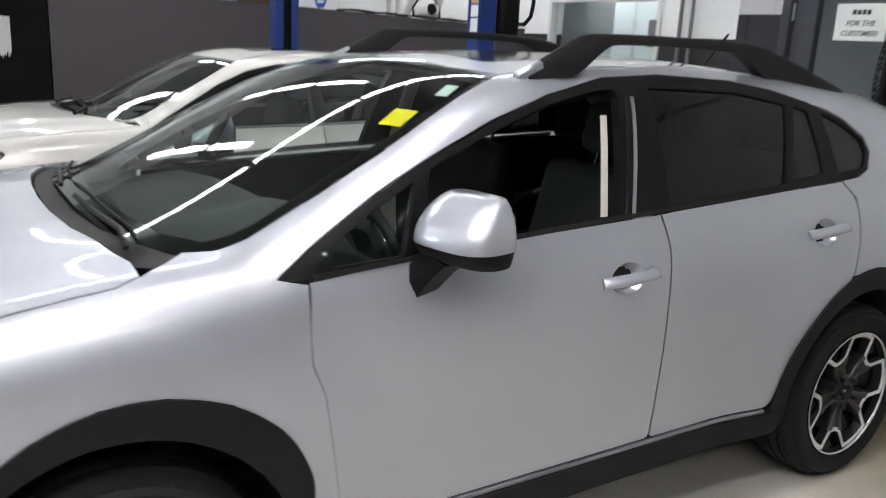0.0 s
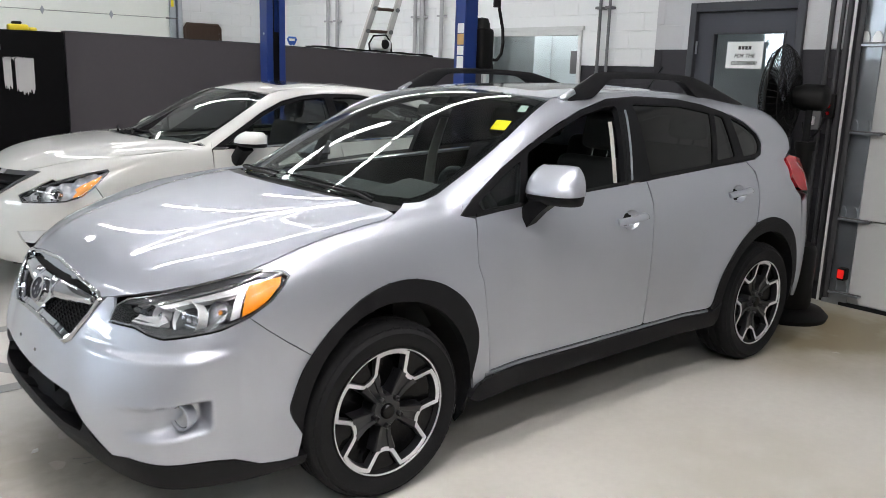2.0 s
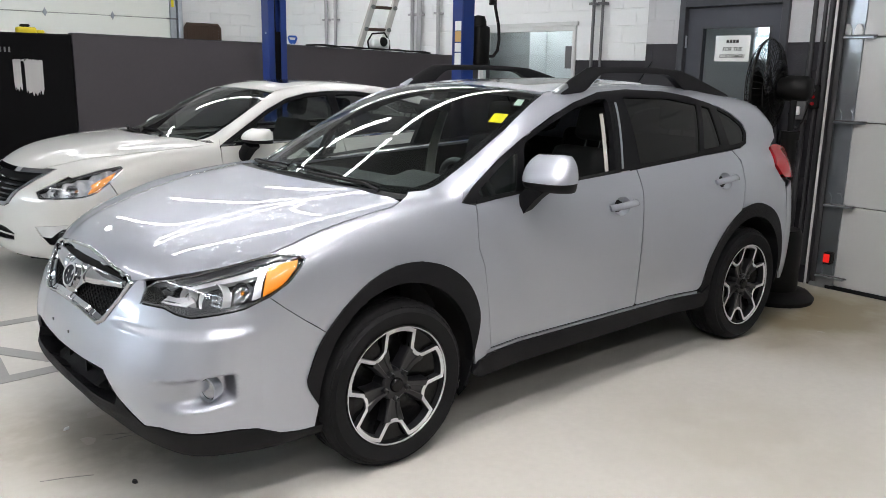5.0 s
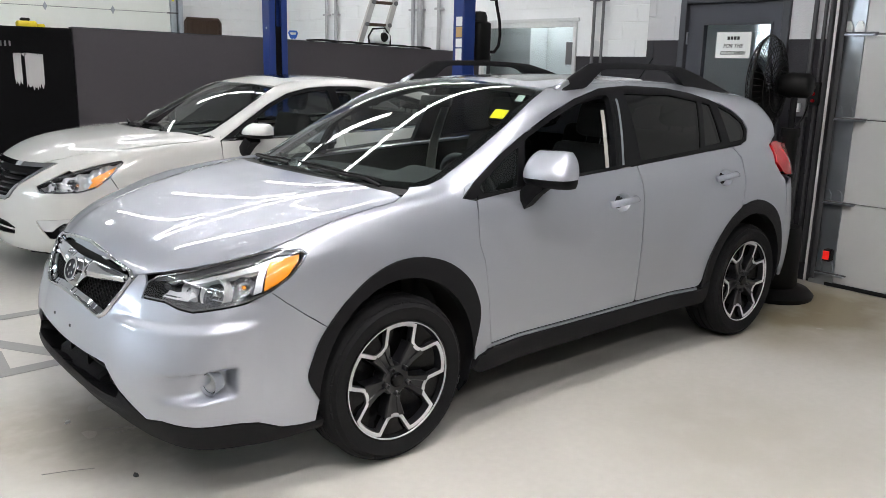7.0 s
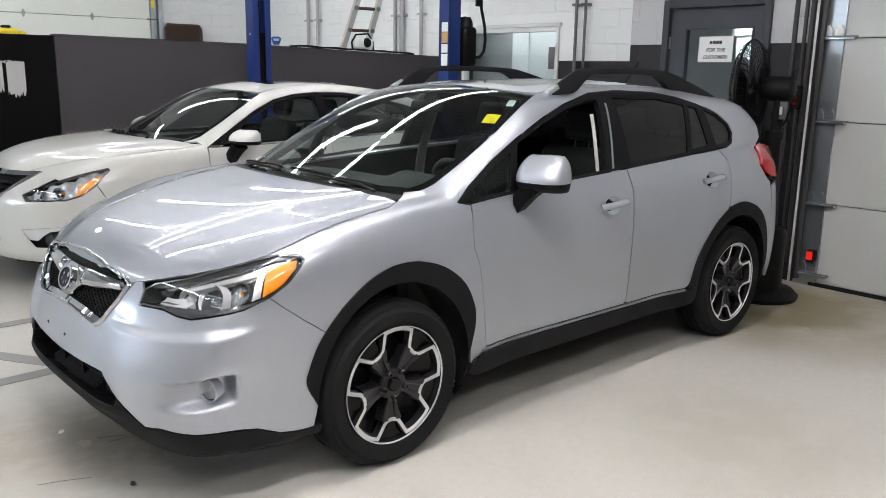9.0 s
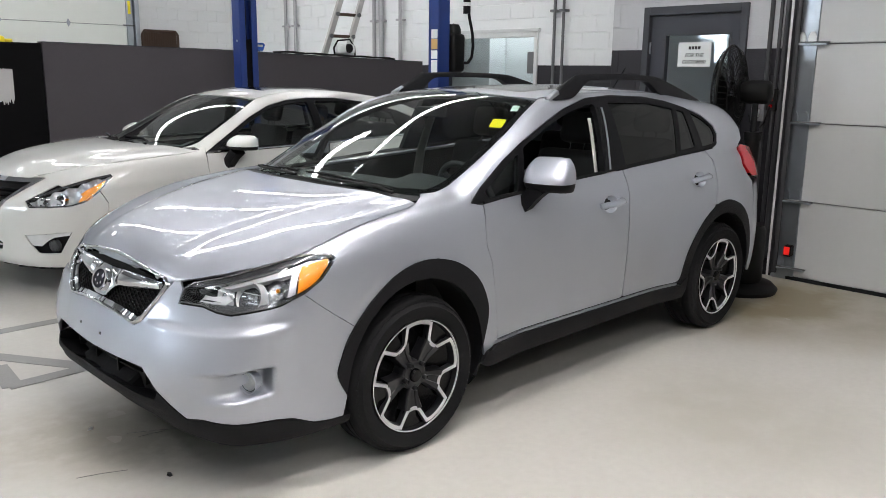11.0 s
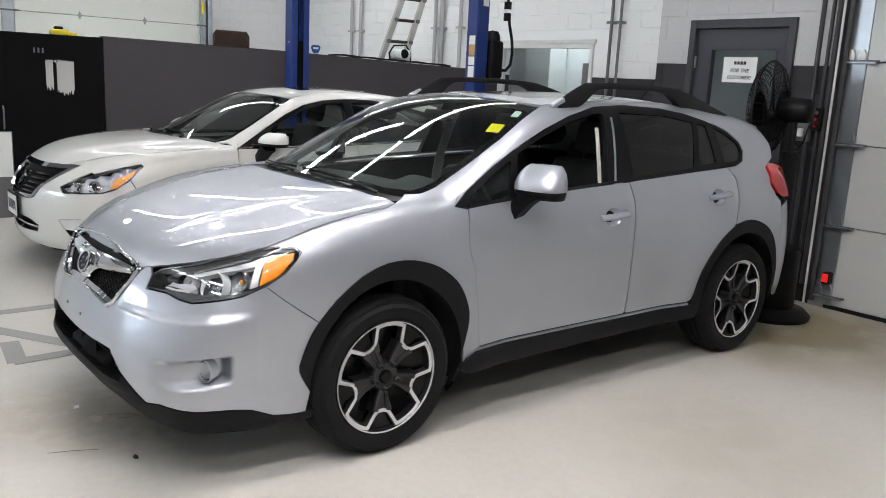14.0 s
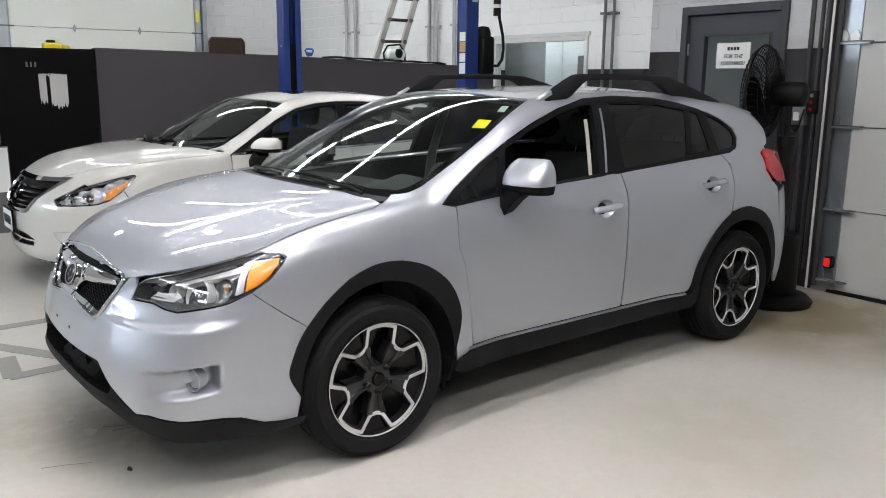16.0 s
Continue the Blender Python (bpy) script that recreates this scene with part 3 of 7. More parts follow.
def split_wall(name, x0, x1, y0, y1, holes, axis, dado, label, paint=WALL_WHITE):
    """A wall along x or y with a grey dado, cut round openings (a, b, bottom, top)."""
    w = empty(name, pose(0, 0, 0), label, "wall", kind="structure")
    lo, hi = (y0, y1) if axis == "y" else (x0, x1)
    edges = sorted({lo, hi, *[h[0] for h in holes], *[h[1] for h in holes]})
    for a, b in zip(edges, edges[1:]):
        spans = [(0.0, CEILING)]
        for h in holes:
            if h[0] <= a and h[1] >= b:
                spans = [(0.0, h[2])] * (h[2] > 0) + [(h[3], CEILING)]
        for z0, z1 in spans:
            for c0, c1, m in ((z0, min(z1, dado), WALL_GREY), (max(z0, dado), z1, paint)):
                if c1 > c0 + 1e-3:
                    box = (x0, x1, a, b, c0, c1) if axis == "y" else (a, b, y0, y1, c0, c1)
                    part("wall_face", block(*box), m, w)
    return w


EAST = split_wall("wall_east", 4.86, 5.06, -6.8, 3.54, [(-2.4, 1.66, 0.0, 3.2), (2.24, 3.19, 0.0, 2.19)], "y", DADO, "white painted block wall, greyed for dimmer light, above a dark grey dado", WALL_SHADED)
RECESS = split_wall("wall_recess", 6.82, 7.02, 3.54, 13.9, [(6.05, 7.85, 1.1, 2.15)], "y", DADO_FAR, "white painted block wall above a dark grey dado")
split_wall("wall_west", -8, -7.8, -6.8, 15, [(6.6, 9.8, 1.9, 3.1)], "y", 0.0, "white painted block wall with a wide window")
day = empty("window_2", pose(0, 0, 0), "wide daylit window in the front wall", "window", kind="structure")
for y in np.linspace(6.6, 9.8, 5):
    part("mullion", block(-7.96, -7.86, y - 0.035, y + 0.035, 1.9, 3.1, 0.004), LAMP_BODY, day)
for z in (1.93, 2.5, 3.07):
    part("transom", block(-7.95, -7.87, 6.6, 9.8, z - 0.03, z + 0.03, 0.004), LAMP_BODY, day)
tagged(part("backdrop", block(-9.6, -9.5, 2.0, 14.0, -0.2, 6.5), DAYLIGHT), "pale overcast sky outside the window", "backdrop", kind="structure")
NORTH = split_wall("wall_north", -7.8, 7.02, 13.9, 14.1, [(1.6, 4.7, 0.0, 3.4)], "x", 0.0, "white painted block wall")
slab("wall_return", 5.06, 6.82, 3.34, 3.54, 0, CEILING, WALL_WHITE, "white painted block wall return", "wall")

# floor markings and dirt
marks = empty("floor_marking", pose(0, 0, 0), "grey painted hatched lines on the shop floor between the cars", "floor marking", kind="structure")
for (ax, ay), (bx, by), w in (((-2.6, 4.40), (1.6, 4.44), 0.10), ((-0.52, 3.415), (1.6, 3.50), 0.10), ((-0.62, 4.25), (-0.05, 3.36), 0.10), ((-0.47, 3.78), (-0.50, 3.40), 0.10)):
    d = math.degrees(math.atan2(by - ay, bx - ax))
    part("stripe", block(0, math.hypot(bx - ax, by - ay), -w / 2, w / 2, 0.0, 0.002), FLOOR_PAINT, marks, at=pose(ax, ay, 0.001 + 0.0004 * abs(w + ax) % 0.001, 0, 0, d))
rnd = random.Random(4)


def flake(name, x, y, size, material, label, category, height=0.006):
    bm = bmesh.new()
    n = 9
    ring = [(size * rnd.uniform(0.5, 1.1) * math.cos(2 * math.pi * i / n), size * rnd.uniform(0.35, 0.8) * math.sin(2 * math.pi * i / n)) for i in range(n)]
    low = [bm.verts.new((a, b, 0)) for a, b in ring]
    top = [bm.verts.new((a * 0.7, b * 0.7, height * rnd.uniform(0.6, 1))) for a, b in ring]
    for i in range(n):
        bm.faces.new((low[i], low[(i + 1) % n], top[(i + 1) % n], top[i]))
    bm.faces.new(top)
    bm.faces.new(low[::-1])
    return tagged(part(name, bm, material, at=pose(x, y, 0, 0, 0, rnd.uniform(0, 180))), label, category)


flake("debris", -0.335, 1.975, 0.018, INK, "small black scrap lying on the floor", "debris", 0.012)
flake("debris", -0.400, 2.63, 0.020, PAPER, "small white chip lying on the floor", "debris", 0.010)
flake("debris", 3.73, 1.22, 0.03, OIL, "small dark smudge of dirt on the floor", "debris", 0.002)
for x, y, s in ((-0.36, 2.45, 0.06), (-0.25, 2.72, 0.07)):
    flake("stain", x, y, s, OIL, "thin brownish stain on the floor", "stain", 0.0012)
for (x, y), (u, v) in (((-0.30, 2.47), (-0.10, 2.36)), ((-0.28, 2.40), (-0.16, 2.38)), ((-0.62, 2.2), (-0.44, 2.13))):
    tagged(part("scratch", tube([(x, y, 0.001), ((x + u) / 2, (y + v) / 2 + 0.004, 0.002), (u, v, 0.001)], 0.0016, 5), FLOOR_PAINT), "thin scratch on the floor", "scratch")

# ---- lamps: strip fittings hung in rows ----
def strip_lamp(x, y, z, length, along_x, group, glow=TUBE):
    turn = 0 if along_x else 90
    lamp = empty("strip_lamp", pose(x, y, z, 0, 0, turn), "long white fluorescent strip lamp hung from the ceiling", "lamp", group)
    h = length / 2
    part("housing", block(-h, h, -0.07, 0.07, 0.02, 0.075, 0.012), LAMP_BODY, lamp, smooth=40)
    part("diffuser", block(-h + 0.01, h - 0.01, -0.055, 0.055, -0.02, 0.018, 0.012), glow, lamp, "glowing diffuser")
    for s in (-0.7, 0.7):
        part("hanger", tube([(s * h, 0, 0.07), (s * h, 0, CEILING - z)], 0.006, 6), GALV, lamp)


for x in (-0.1, 1.35, 2.8, 4.25):
    strip_lamp(x, 5.5, LAMP_Z, 1.4, True, "lamps along the car bay", TUBE_CAR)
for y, row in ((1.1, (-0.1, 1.2)), (-0.5, (-1.7, 0.0))):
    for x in row:
        strip_lamp(x, y, LAMP_Z, 1.7, True, "lamps along the aisle", TUBE_AISLE)
# unseen row, added as fill to brighten the car's near fender
for x in (-2.6, -0.7, 1.2):
    strip_lamp(x, -3.2, LAMP_Z, 1.7, True, "lamps along the south wall", TUBE_FILL)
for y in (2.4, 4.4, 6.4):
    strip_lamp(-3.6, y, LAMP_Z, 1.7, False, "lamps across the front bay")
for x in (0.95, 2.75, 5.2):
    for y in (7.4, 9.4, 11.4):
        strip_lamp(x, y, LAMP_Z, 1.7, False, "lamps across the rear bay")
bay = empty("bay_lamp", pose(-0.2, 11.4, LAMP_Z), "round high-bay lamp hung from the ceiling", "lamp")
part("reflector", spin([(0.05, 0.35), (0.12, 0.3), (0.24, 0.1), (0.28, 0.0), (0.27, 0.0), (0.11, 0.28)], 40), LAMP_BODY, bay, smooth=50)
part("diffuser", spin([(0, 0.0), (0.15, 0.003), (0.268, 0.012), (0.268, 0.03), (0, 0.03)], 40), TUBE, bay, "glowing diffuser", smooth=50)
part("hanger", tube([(0, 0, 0.33), (0, 0, CEILING - LAMP_Z)], 0.012), GALV, bay)


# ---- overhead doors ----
def overhead_door(name, a0, a1, fixed, axis, rows, label, paint=PANEL_SHADED):
    """A sectional door: flat sections with a shallow joint between them."""
    d = empty(name, pose(0, 0, 0), label, "overhead door", kind="structure")
    for z0, z1 in zip(rows, rows[1:]):
        box = (fixed, fixed + 0.05, a0, a1, z0 + 0.004, z1 - 0.004) if axis == "y" else (a0, a1, fixed, fixed + 0.05, z0 + 0.004, z1 - 0.004)
        part("section", block(*box, 0.006), paint, d)
    back = (fixed + 0.035, fixed + 0.045, a0, a1, rows[0], rows[-1]) if axis == "y" else (a0, a1, fixed + 0.035, fixed + 0.045, rows[0], rows[-1])
    part("backing", block(*back), PIPE, d)
    return d


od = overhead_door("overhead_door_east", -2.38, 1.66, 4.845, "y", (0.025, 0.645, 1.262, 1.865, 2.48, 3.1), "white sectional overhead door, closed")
part("bottom_seal", block(4.835, 4.875, -2.38, 1.72, 0.0, 0.028, 0.006), RUBBER, od, "black rubber bottom seal")
jamb = empty("door_track", pose(0, 0, 0), "galvanised steel track and jamb plate of the overhead door", "door track", kind="structure")
part("jamb_plate", block(4.84, 4.858, 1.66, 1.845, 0.0, 3.3, 0.002), GALV, jamb, "streaked galvanised plate")
part("angle_leg", block(4.775, 4.838, 1.835, 1.842, 0.03, 3.3), CONDUIT, jamb)
part("pale_edge", block(4.765, 4.775, 1.832, 1.85, 0.02, 3.3, 0.002), PIPE_WHITE, jamb, "pale edge strip")
part("track", tube([(4.80, 1.80, 0.05), (4.80, 1.80, 3.2)], 0.022, 8), CONDUIT, jamb, smooth=60)
for z in (0.10, 0.645, 1.262, 1.865):
    h = part("roller_bracket", block(4.79, 4.84, 1.57, 1.80, z - 0.012, z + 0.004, 0.003), GALV, jamb)
    part("roller_stem", tube([(4.80, 1.55, z + 0.008), (4.80, 1.82, z + 0.008)], 0.007), PIPE, h)
    for y in (1.775, 1.695):
        tri_ = [(y - 0.03, z + 0.0), (y - 0.03, z + 0.055), (y - 0.012, z + 0.09), (y + 0.012, z + 0.09), (y + 0.03, z + 0.055), (y + 0.03, z)]
        bm = bmesh.new()
        fr = [bm.verts.new((4.825, p, q)) for p, q in tri_]
        bk = [bm.verts.new((4.838, p, q)) for p, q in tri_]
        bm.faces.new(fr)
        bm.faces.new(bk[::-1])
        for i in range(6):
            bm.faces.new((fr[i], bk[i], bk[(i + 1) % 6], fr[(i + 1) % 6]))
        part("hinge_leaf", bm, PAPER if z > 1.8 else GALV, h, "white numbered tag" if z > 1.8 else "")
sensor = empty("photo_sensor", pose(4.80, 1.70, 0.245), "small red photo-eye sensor on the door jamb", "sensor")
part("sensor_body", block(-0.03, 0.04, -0.03, 0.03, -0.045, 0.045, 0.008), FAN_BLACK, sensor, smooth=40)
part("sensor_eye", block(-0.036, -0.028, -0.024, 0.024, -0.03, 0.036, 0.004), RED_LAMP, sensor, "glowing red eye")
fd = overhead_door("overhead_door_north", 1.6, 4.7, 13.86, "x", (0.03, 0.55, 1.16, 1.77, 2.38, 2.99, 3.4), "white sectional overhead door at the far end, closed", PANEL_LIT)
for x in (2.6, 3.69):
    for z in (2.38, 2.99):
        bm = bmesh.new()
        pts = [(x, z - 0.07), (x + 0.035, z), (x, z + 0.07), (x - 0.035, z)]
        fr = [bm.verts.new((a, 13.845, b)) for a, b in pts]
        bk = [bm.verts.new((a, 13.858, b)) for a, b in pts]
        bm.faces.new(fr)
        bm.faces.new(bk[::-1])
        for i in range(4):
            bm.faces.new((fr[i], bk[i], bk[(i + 1) % 4], fr[(i + 1) % 4]))
        part("hinge", bm, GALV, fd, "diamond-shaped steel hinge")
tr = empty("door_track_far", pose(0, 0, 0), "galvanised track beside the far overhead door", "door track", kind="structure")
part("track_plate", block(4.70, 4.80, 13.80, 13.86, 0, 3.5, 0.003), GALV, tr)
part("track_rail", block(4.82, 4.90, 13.74, 13.86, 0, 3.5, 0.004), GALV, tr)
part("yellow_label", block(4.72, 4.765, 13.794, 13.80, 2.58, 2.80), YELLOW, tr, "yellow warning label")
part("track_plate", block(1.40, 1.58, 13.80, 13.86, 0, 3.5, 0.003), GALV, tr)
for z in (1.77, 2.38, 2.99):
    part("track_bracket", block(4.62, 4.86, 13.77, 13.80, z - 0.015, z + 0.01), PIPE, tr)
    part("track_bracket", block(1.38, 1.66, 13.77, 13.80, z - 0.015, z + 0.01), PIPE, tr)

# ---- the personnel door ----
pd = empty("door_1", pose(0, 0, 0), "grey steel door with a small window, closed", "door", kind="structure")
boxes("door_frame", [(4.83, 5.0, 3.14, 3.20, 0, 2.20), (4.83, 5.0, 2.23, 2.29, 0, 2.20), (4.83, 5.0, 2.29, 3.14, 2.13, 2.20)], FRAME_GREY, pd, "grey steel frame", 0.003)
boxes("door_leaf", [(4.87, 4.915, 2.294, 2.39, 0.01, 2.126), (4.87, 4.915, 2.98, 3.136, 0.01, 2.126), (4.87, 4.915, 2.39, 2.98, 0.01, 1.02), (4.87, 4.915, 2.39, 2.98, 1.955, 2.126)], DOOR_GREY, pd)
boxes("glazing_bead", [(4.862, 4.87, 2.375, 2.39, 1.005, 1.97), (4.862, 4.87, 2.98, 2.995, 1.005, 1.97), (4.862, 4.87, 2.39, 2.98, 1.955, 1.97), (4.862, 4.87, 2.39, 2.98, 1.005, 1.02)], FRAME_GREY, pd)
part("door_pane", block(4.888, 4.894, 2.39, 2.98, 1.02, 1.955), PANE, pd, "clear door glass").visible_shadow = False
for z in (0.25, 1.1, 1.85):
    part("door_hinge", tube([(4.862, 3.137, z - 0.05), (4.862, 3.137, z + 0.05)], 0.009), GALV, pd)
part("lever", tube([(4.87, 2.35, 1.0), (4.82, 2.35, 1.0), (4.815, 2.36, 1.0), (4.815, 2.46, 1.0)], 0.010), CHROME, pd, "steel lever handle", smooth=60)
# what shows through the door's window: a pale blue passage
hall = empty("passage", pose(0, 0, 0), "pale blue passage seen through the door window", "room", kind="structure")
part("passage_wall", block(6.70, 6.78, 1.2, 3.34, 0, 2.7), PALE_BLUE, hall)
part("passage_wall", block(5.06, 6.78, 1.1, 1.2, 0, 2.7), PALE_BLUE, hall)
part("passage_ceiling", block(5.06, 6.78, 1.2, 3.34, 2.7, 2.78), PALE_BLUE, hall)
for y in (1.55, 2.15, 2.75):
    part("panel_joint", block(6.692, 6.70, y, y + 0.012, 0, 2.7), PIPE, hall)
part("panel_joint", block(6.692, 6.70, 1.2, 3.34, 1.30, 1.33), PIPE, hall)
pl = empty("passage_lamp", pose(5.9, 2.2, 2.69), "square ceiling panel lamp in the passage", "lamp")
part("frame", block(-0.32, 0.32, -0.32, 0.32, -0.03, 0.01, 0.004), LAMP_BODY, pl)
part("diffuser", block(-0.29, 0.29, -0.29, 0.29, -0.034, -0.028), PASSAGE_PANEL, pl, "glowing diffuser")
sign = empty("paper_sign", pose(4.866, 2.70, 1.795), "white paper sign with black capitals taped to the door window", "sign")
part("sheet", block(-0.002, 0.0, -0.155, 0.155, -0.105, 0.10, 0.0005), PAPER, sign)


def lettering(text, size, at, parent, material, shear=0.0):
    c = bpy.data.curves.new("lettering", "FONT")
    c.body, c.size, c.align_x, c.shear, c.extrude, c.offset = text, size, "CENTER", shear, 0.0006, 0.0006
    tmp = bpy.data.objects.new("tmp", c)
    mesh = bpy.data.meshes.new_from_object(tmp)
    bpy.data.objects.remove(tmp)
    mesh.materials.append(material)
    return link("lettering", mesh, parent, "", at)


boxes("first_line", [(-0.004, -0.002, y - 0.012, y + 0.010, 0.040, 0.066) for y in (0.045, 0.016, -0.013, -0.042)], INK, sign)
lettering("FOR THE", 0.043, pose(-0.004, 0, -0.022, 90, 0, -90), sign, INK, 0.25)
lettering("CUSTOMER!", 0.041, pose(-0.004, 0, -0.078, 90, 0, -90), sign, INK, 0.25)

# wall fittings beside the overhead door
cb = empty("door_control", pose(4.82, 1.955, 1.435), "black push-button box for the overhead door", "switch")
part("control_case", block(-0.03, 0.04, -0.042, 0.042, -0.085, 0.085, 0.006), FAN_BLACK, cb, smooth=40)
for z, m in ((0.05, PIPE), (0.0, RED_LENS), (-0.05, RED_LENS)):
    part("push_button", spin([(0, 0.012), (0.012, 0.011), (0.014, 0.0)], 16), m, cb, smooth=50, at=pose(-0.03, 0, z, 0, -90, 0))
ol = empty("wall_outlet", pose(4.835, 2.065, 1.33), "grey wall outlet box with a white plug", "outlet")
part("outlet_box", block(-0.03, 0.025, -0.055, 0.055, -0.07, 0.07, 0.006), PIPE, ol, smooth=40)
part("plug", block(-0.06, -0.03, -0.02, 0.02, -0.035, 0.03, 0.006), PAPER, ol, smooth=40)
for y, r in ((2.03, 0.018), (1.955, 0.014), (1.905, 0.02)):
    tagged(part("conduit", tube([(4.835, y, 0.15), (4.835, y, CEILING)], r, 10), CONDUIT, smooth=60), "grey steel conduit running up the wall", "conduit", "conduits by the door")

# recess wall: window, office behind, pipes
win = empty("window_1", pose(0, 0, 0), "interior window into a lit office", "window", kind="structure")
boxes("window_frame", [(6.79, 6.90, 6.05, 6.10, 1.10, 2.15), (6.79, 6.90, 7.80, 7.85, 1.10, 2.15), (6.79, 6.90, 6.10, 7.80, 2.09, 2.15), (6.79, 6.90, 6.10, 7.80, 1.10, 1.16)], PIPE_WHITE, win, "pale steel frame", 0.003)
part("lintel", block(6.785, 6.82, 6.02, 7.88, 2.152, 2.20, 0.004), PIPE_WHITE, win)
part("pane", block(6.845, 6.85, 6.10, 7.80, 1.16, 2.09), PANE, win).visible_shadow = False
off = empty("office", pose(0, 0, 0), "pale office seen through the interior window", "room", kind="structure")
part("office_wall", block(8.6, 8.7, 4.5, 10.5, 0, 2.8), OFFICE_WHITE, off)
part("office_wall", block(7.02, 8.6, 10.4, 10.5, 0, 2.8), OFFICE_WHITE, off)
part("office_wall", block(7.02, 8.6, 4.5, 4.6, 0, 2.8), OFFICE_WHITE, off)
part("office_ceiling", block(7.02, 8.7, 4.5, 10.5, 2.8, 2.9), OFFICE_WHITE, off)
part("column", block(8.2, 8.58, 8.2, 8.75, 0, 2.79), OFFICE_WHITE, off)
tagged(part("notice", block(6.842, 6.844, 6.12, 6.25, 1.62, 1.90), PIPE), "grey notice stuck inside the office window", "notice")
ofl = empty("office_lamp", pose(8.1, 7.6, 2.79), "square ceiling panel lamp in the office", "lamp")
part("frame", block(-0.32, 0.32, -0.62, 0.62, -0.03, 0.01, 0.004), LAMP_BODY, ofl)
part("diffuser", block(-0.29, 0.29, -0.59, 0.59, -0.034, -0.028), DIM_PANEL, ofl, "glowing diffuser")
for y, r, m in ((5.74, 0.02, PIPE), (5.60, 0.018, PIPE), (9.35, 0.03, FAR_PIPE), (11.55, 0.03, FAR_PIPE), (9.18, 0.04, FAR_PIPE), (8.72, 0.03, FAR_PIPE), (11.85, 0.03, FAR_PIPE)):
    p = tagged(part("wall_pipe", tube([(6.75, y, 0), (6.75, y, CEILING)], r, 12), m, smooth=60), "painted vertical pipe on the block wall", "pipe", "pipes on the wall")
    part("pipe_clip", block(6.70, 6.82, y - r - 0.02, y + r + 0.02, 2.38, 2.41), m, p)

# ---- partition and what stands on it ----
pt = empty("partition", pose(0, 0, 0), "dark grey painted half-height partition wall", "partition", kind="structure")
bm = bmesh.new()
ends = [(1.318, 1.868), (3.45, 1.842), (5.0, 1.80), (6.60, 1.762)]
rows = [[bm.verts.new((x, y, z)) for x, y, z in ((x, 8.05, 0), (x, 8.05, h), (x, 8.17, h), (x, 8.17, 0))] for x, h in ends]
for a, b in zip(rows, rows[1:]):
    for i in range(4):
        bm.faces.new((a[i], a[(i + 1) % 4], b[(i + 1) % 4], b[i]))
bm.faces.new(rows[0])
bm.faces.new(rows[-1])
part("partition_board", bm, PARTITION, pt)
bm = bmesh.new()
rows = [[bm.verts.new((x, y, h + d)) for y, d in ((8.045, 0.001), (8.045, 0.012), (8.175, 0.012), (8.175, 0.001))] for x, h in ends]
for a, b in zip(rows, rows[1:]):
    for i in range(4):
        bm.faces.new((a[i], a[(i + 1) % 4], b[(i + 1) % 4], b[i]))
part("cap_rail", bm, FRAME_GREY, pt)

cab = empty("tool_cabinet", pose(0.2, 8.0, 0), "tall black tool cabinet with a torn paper patch", "cabinet")
part("cabinet_body", block(-1.0, 1.10, 0.012, 0.95, 0.06, 1.862, 0.006), BLACK_BOX, cab)
part("plinth", block(-0.97, 1.07, 0.04, 0.92, 0.0, 0.06), RUBBER, cab)
for x0, x1 in ((-0.99, 0.045), (0.055, 1.09)):
    d = part("cabinet_door", block(x0, x1, 0, 0.012, 0.08, 1.85, 0.003), BLACK_BOX, cab)
    part("cabinet_pull", tube([(x0 + 0.06 if x0 > 0 else x1 - 0.06, -0.005, 0.9), (x0 + 0.06 if x0 > 0 else x1 - 0.06, -0.03, 0.93), (x0 + 0.06 if x0 > 0 else x1 - 0.06, -0.03, 1.1), (x0 + 0.06 if x0 > 0 else x1 - 0.06, -0.005, 1.13)], 0.008), PIPE, d)
for x in (0.43, 0.47, 0.51):
    part("vent_slot", block(x - 0.008, x + 0.008, -0.003, 0.0, 1.67, 1.72), PIPE, cab)


def torn(x0, x1, z0, z1, seed):
    r = random.Random(seed)
    bm = bmesh.new()
    n = 22
    low = [(x0 + (x1 - x0) * i / n, z0 + (0.05 * abs(i / n - 0.5) + r.uniform(0, 0.05))) for i in range(n + 1)]
    high = [(x0 + (x1 - x0) * i / n + r.uniform(-0.003, 0.003), z1 + r.uniform(-0.012, 0.008)) for i in range(n + 1)]
    a = [bm.verts.new((x, -0.004, z)) for x, z in low]
    b = [bm.verts.new((x, -0.004, z)) for x, z in high]
    c = [bm.verts.new((x, -0.0005, z)) for x, z in low]
    d = [bm.verts.new((x, -0.0005, z)) for x, z in high]
    for i in range(n):
        bm.faces.new((a[i], a[i + 1], b[i + 1], b[i]))
        bm.faces.new((c[i + 1], c[i], d[i], d[i + 1]))
        bm.faces.new((a[i + 1], a[i], c[i], c[i + 1]))
        bm.faces.new((b[i], b[i + 1], d[i + 1], d[i]))
    return bm


part("torn_paper", torn(0.635, 0.80, 1.24, 1.60, 1), PALE_GREY, cab, "torn strip of pale paper")
part("torn_paper", torn(0.53, 0.60, 1.28, 1.60, 2), PALE_GREY, cab, "torn strip of pale paper")
part("torn_paper", torn(0.53, 0.67, 1.555, 1.60, 3), PALE_GREY, cab, "torn strip of pale paper")
lf = empty("notice_board", pose(0.08, 7.97, 0.0), "white notice board standing against the black cabinet", "board")
part("board_sheet", block(-0.35, 0.29, -0.012, 0.0, 0.42, 0.87, 0.002), PAPER, lf)
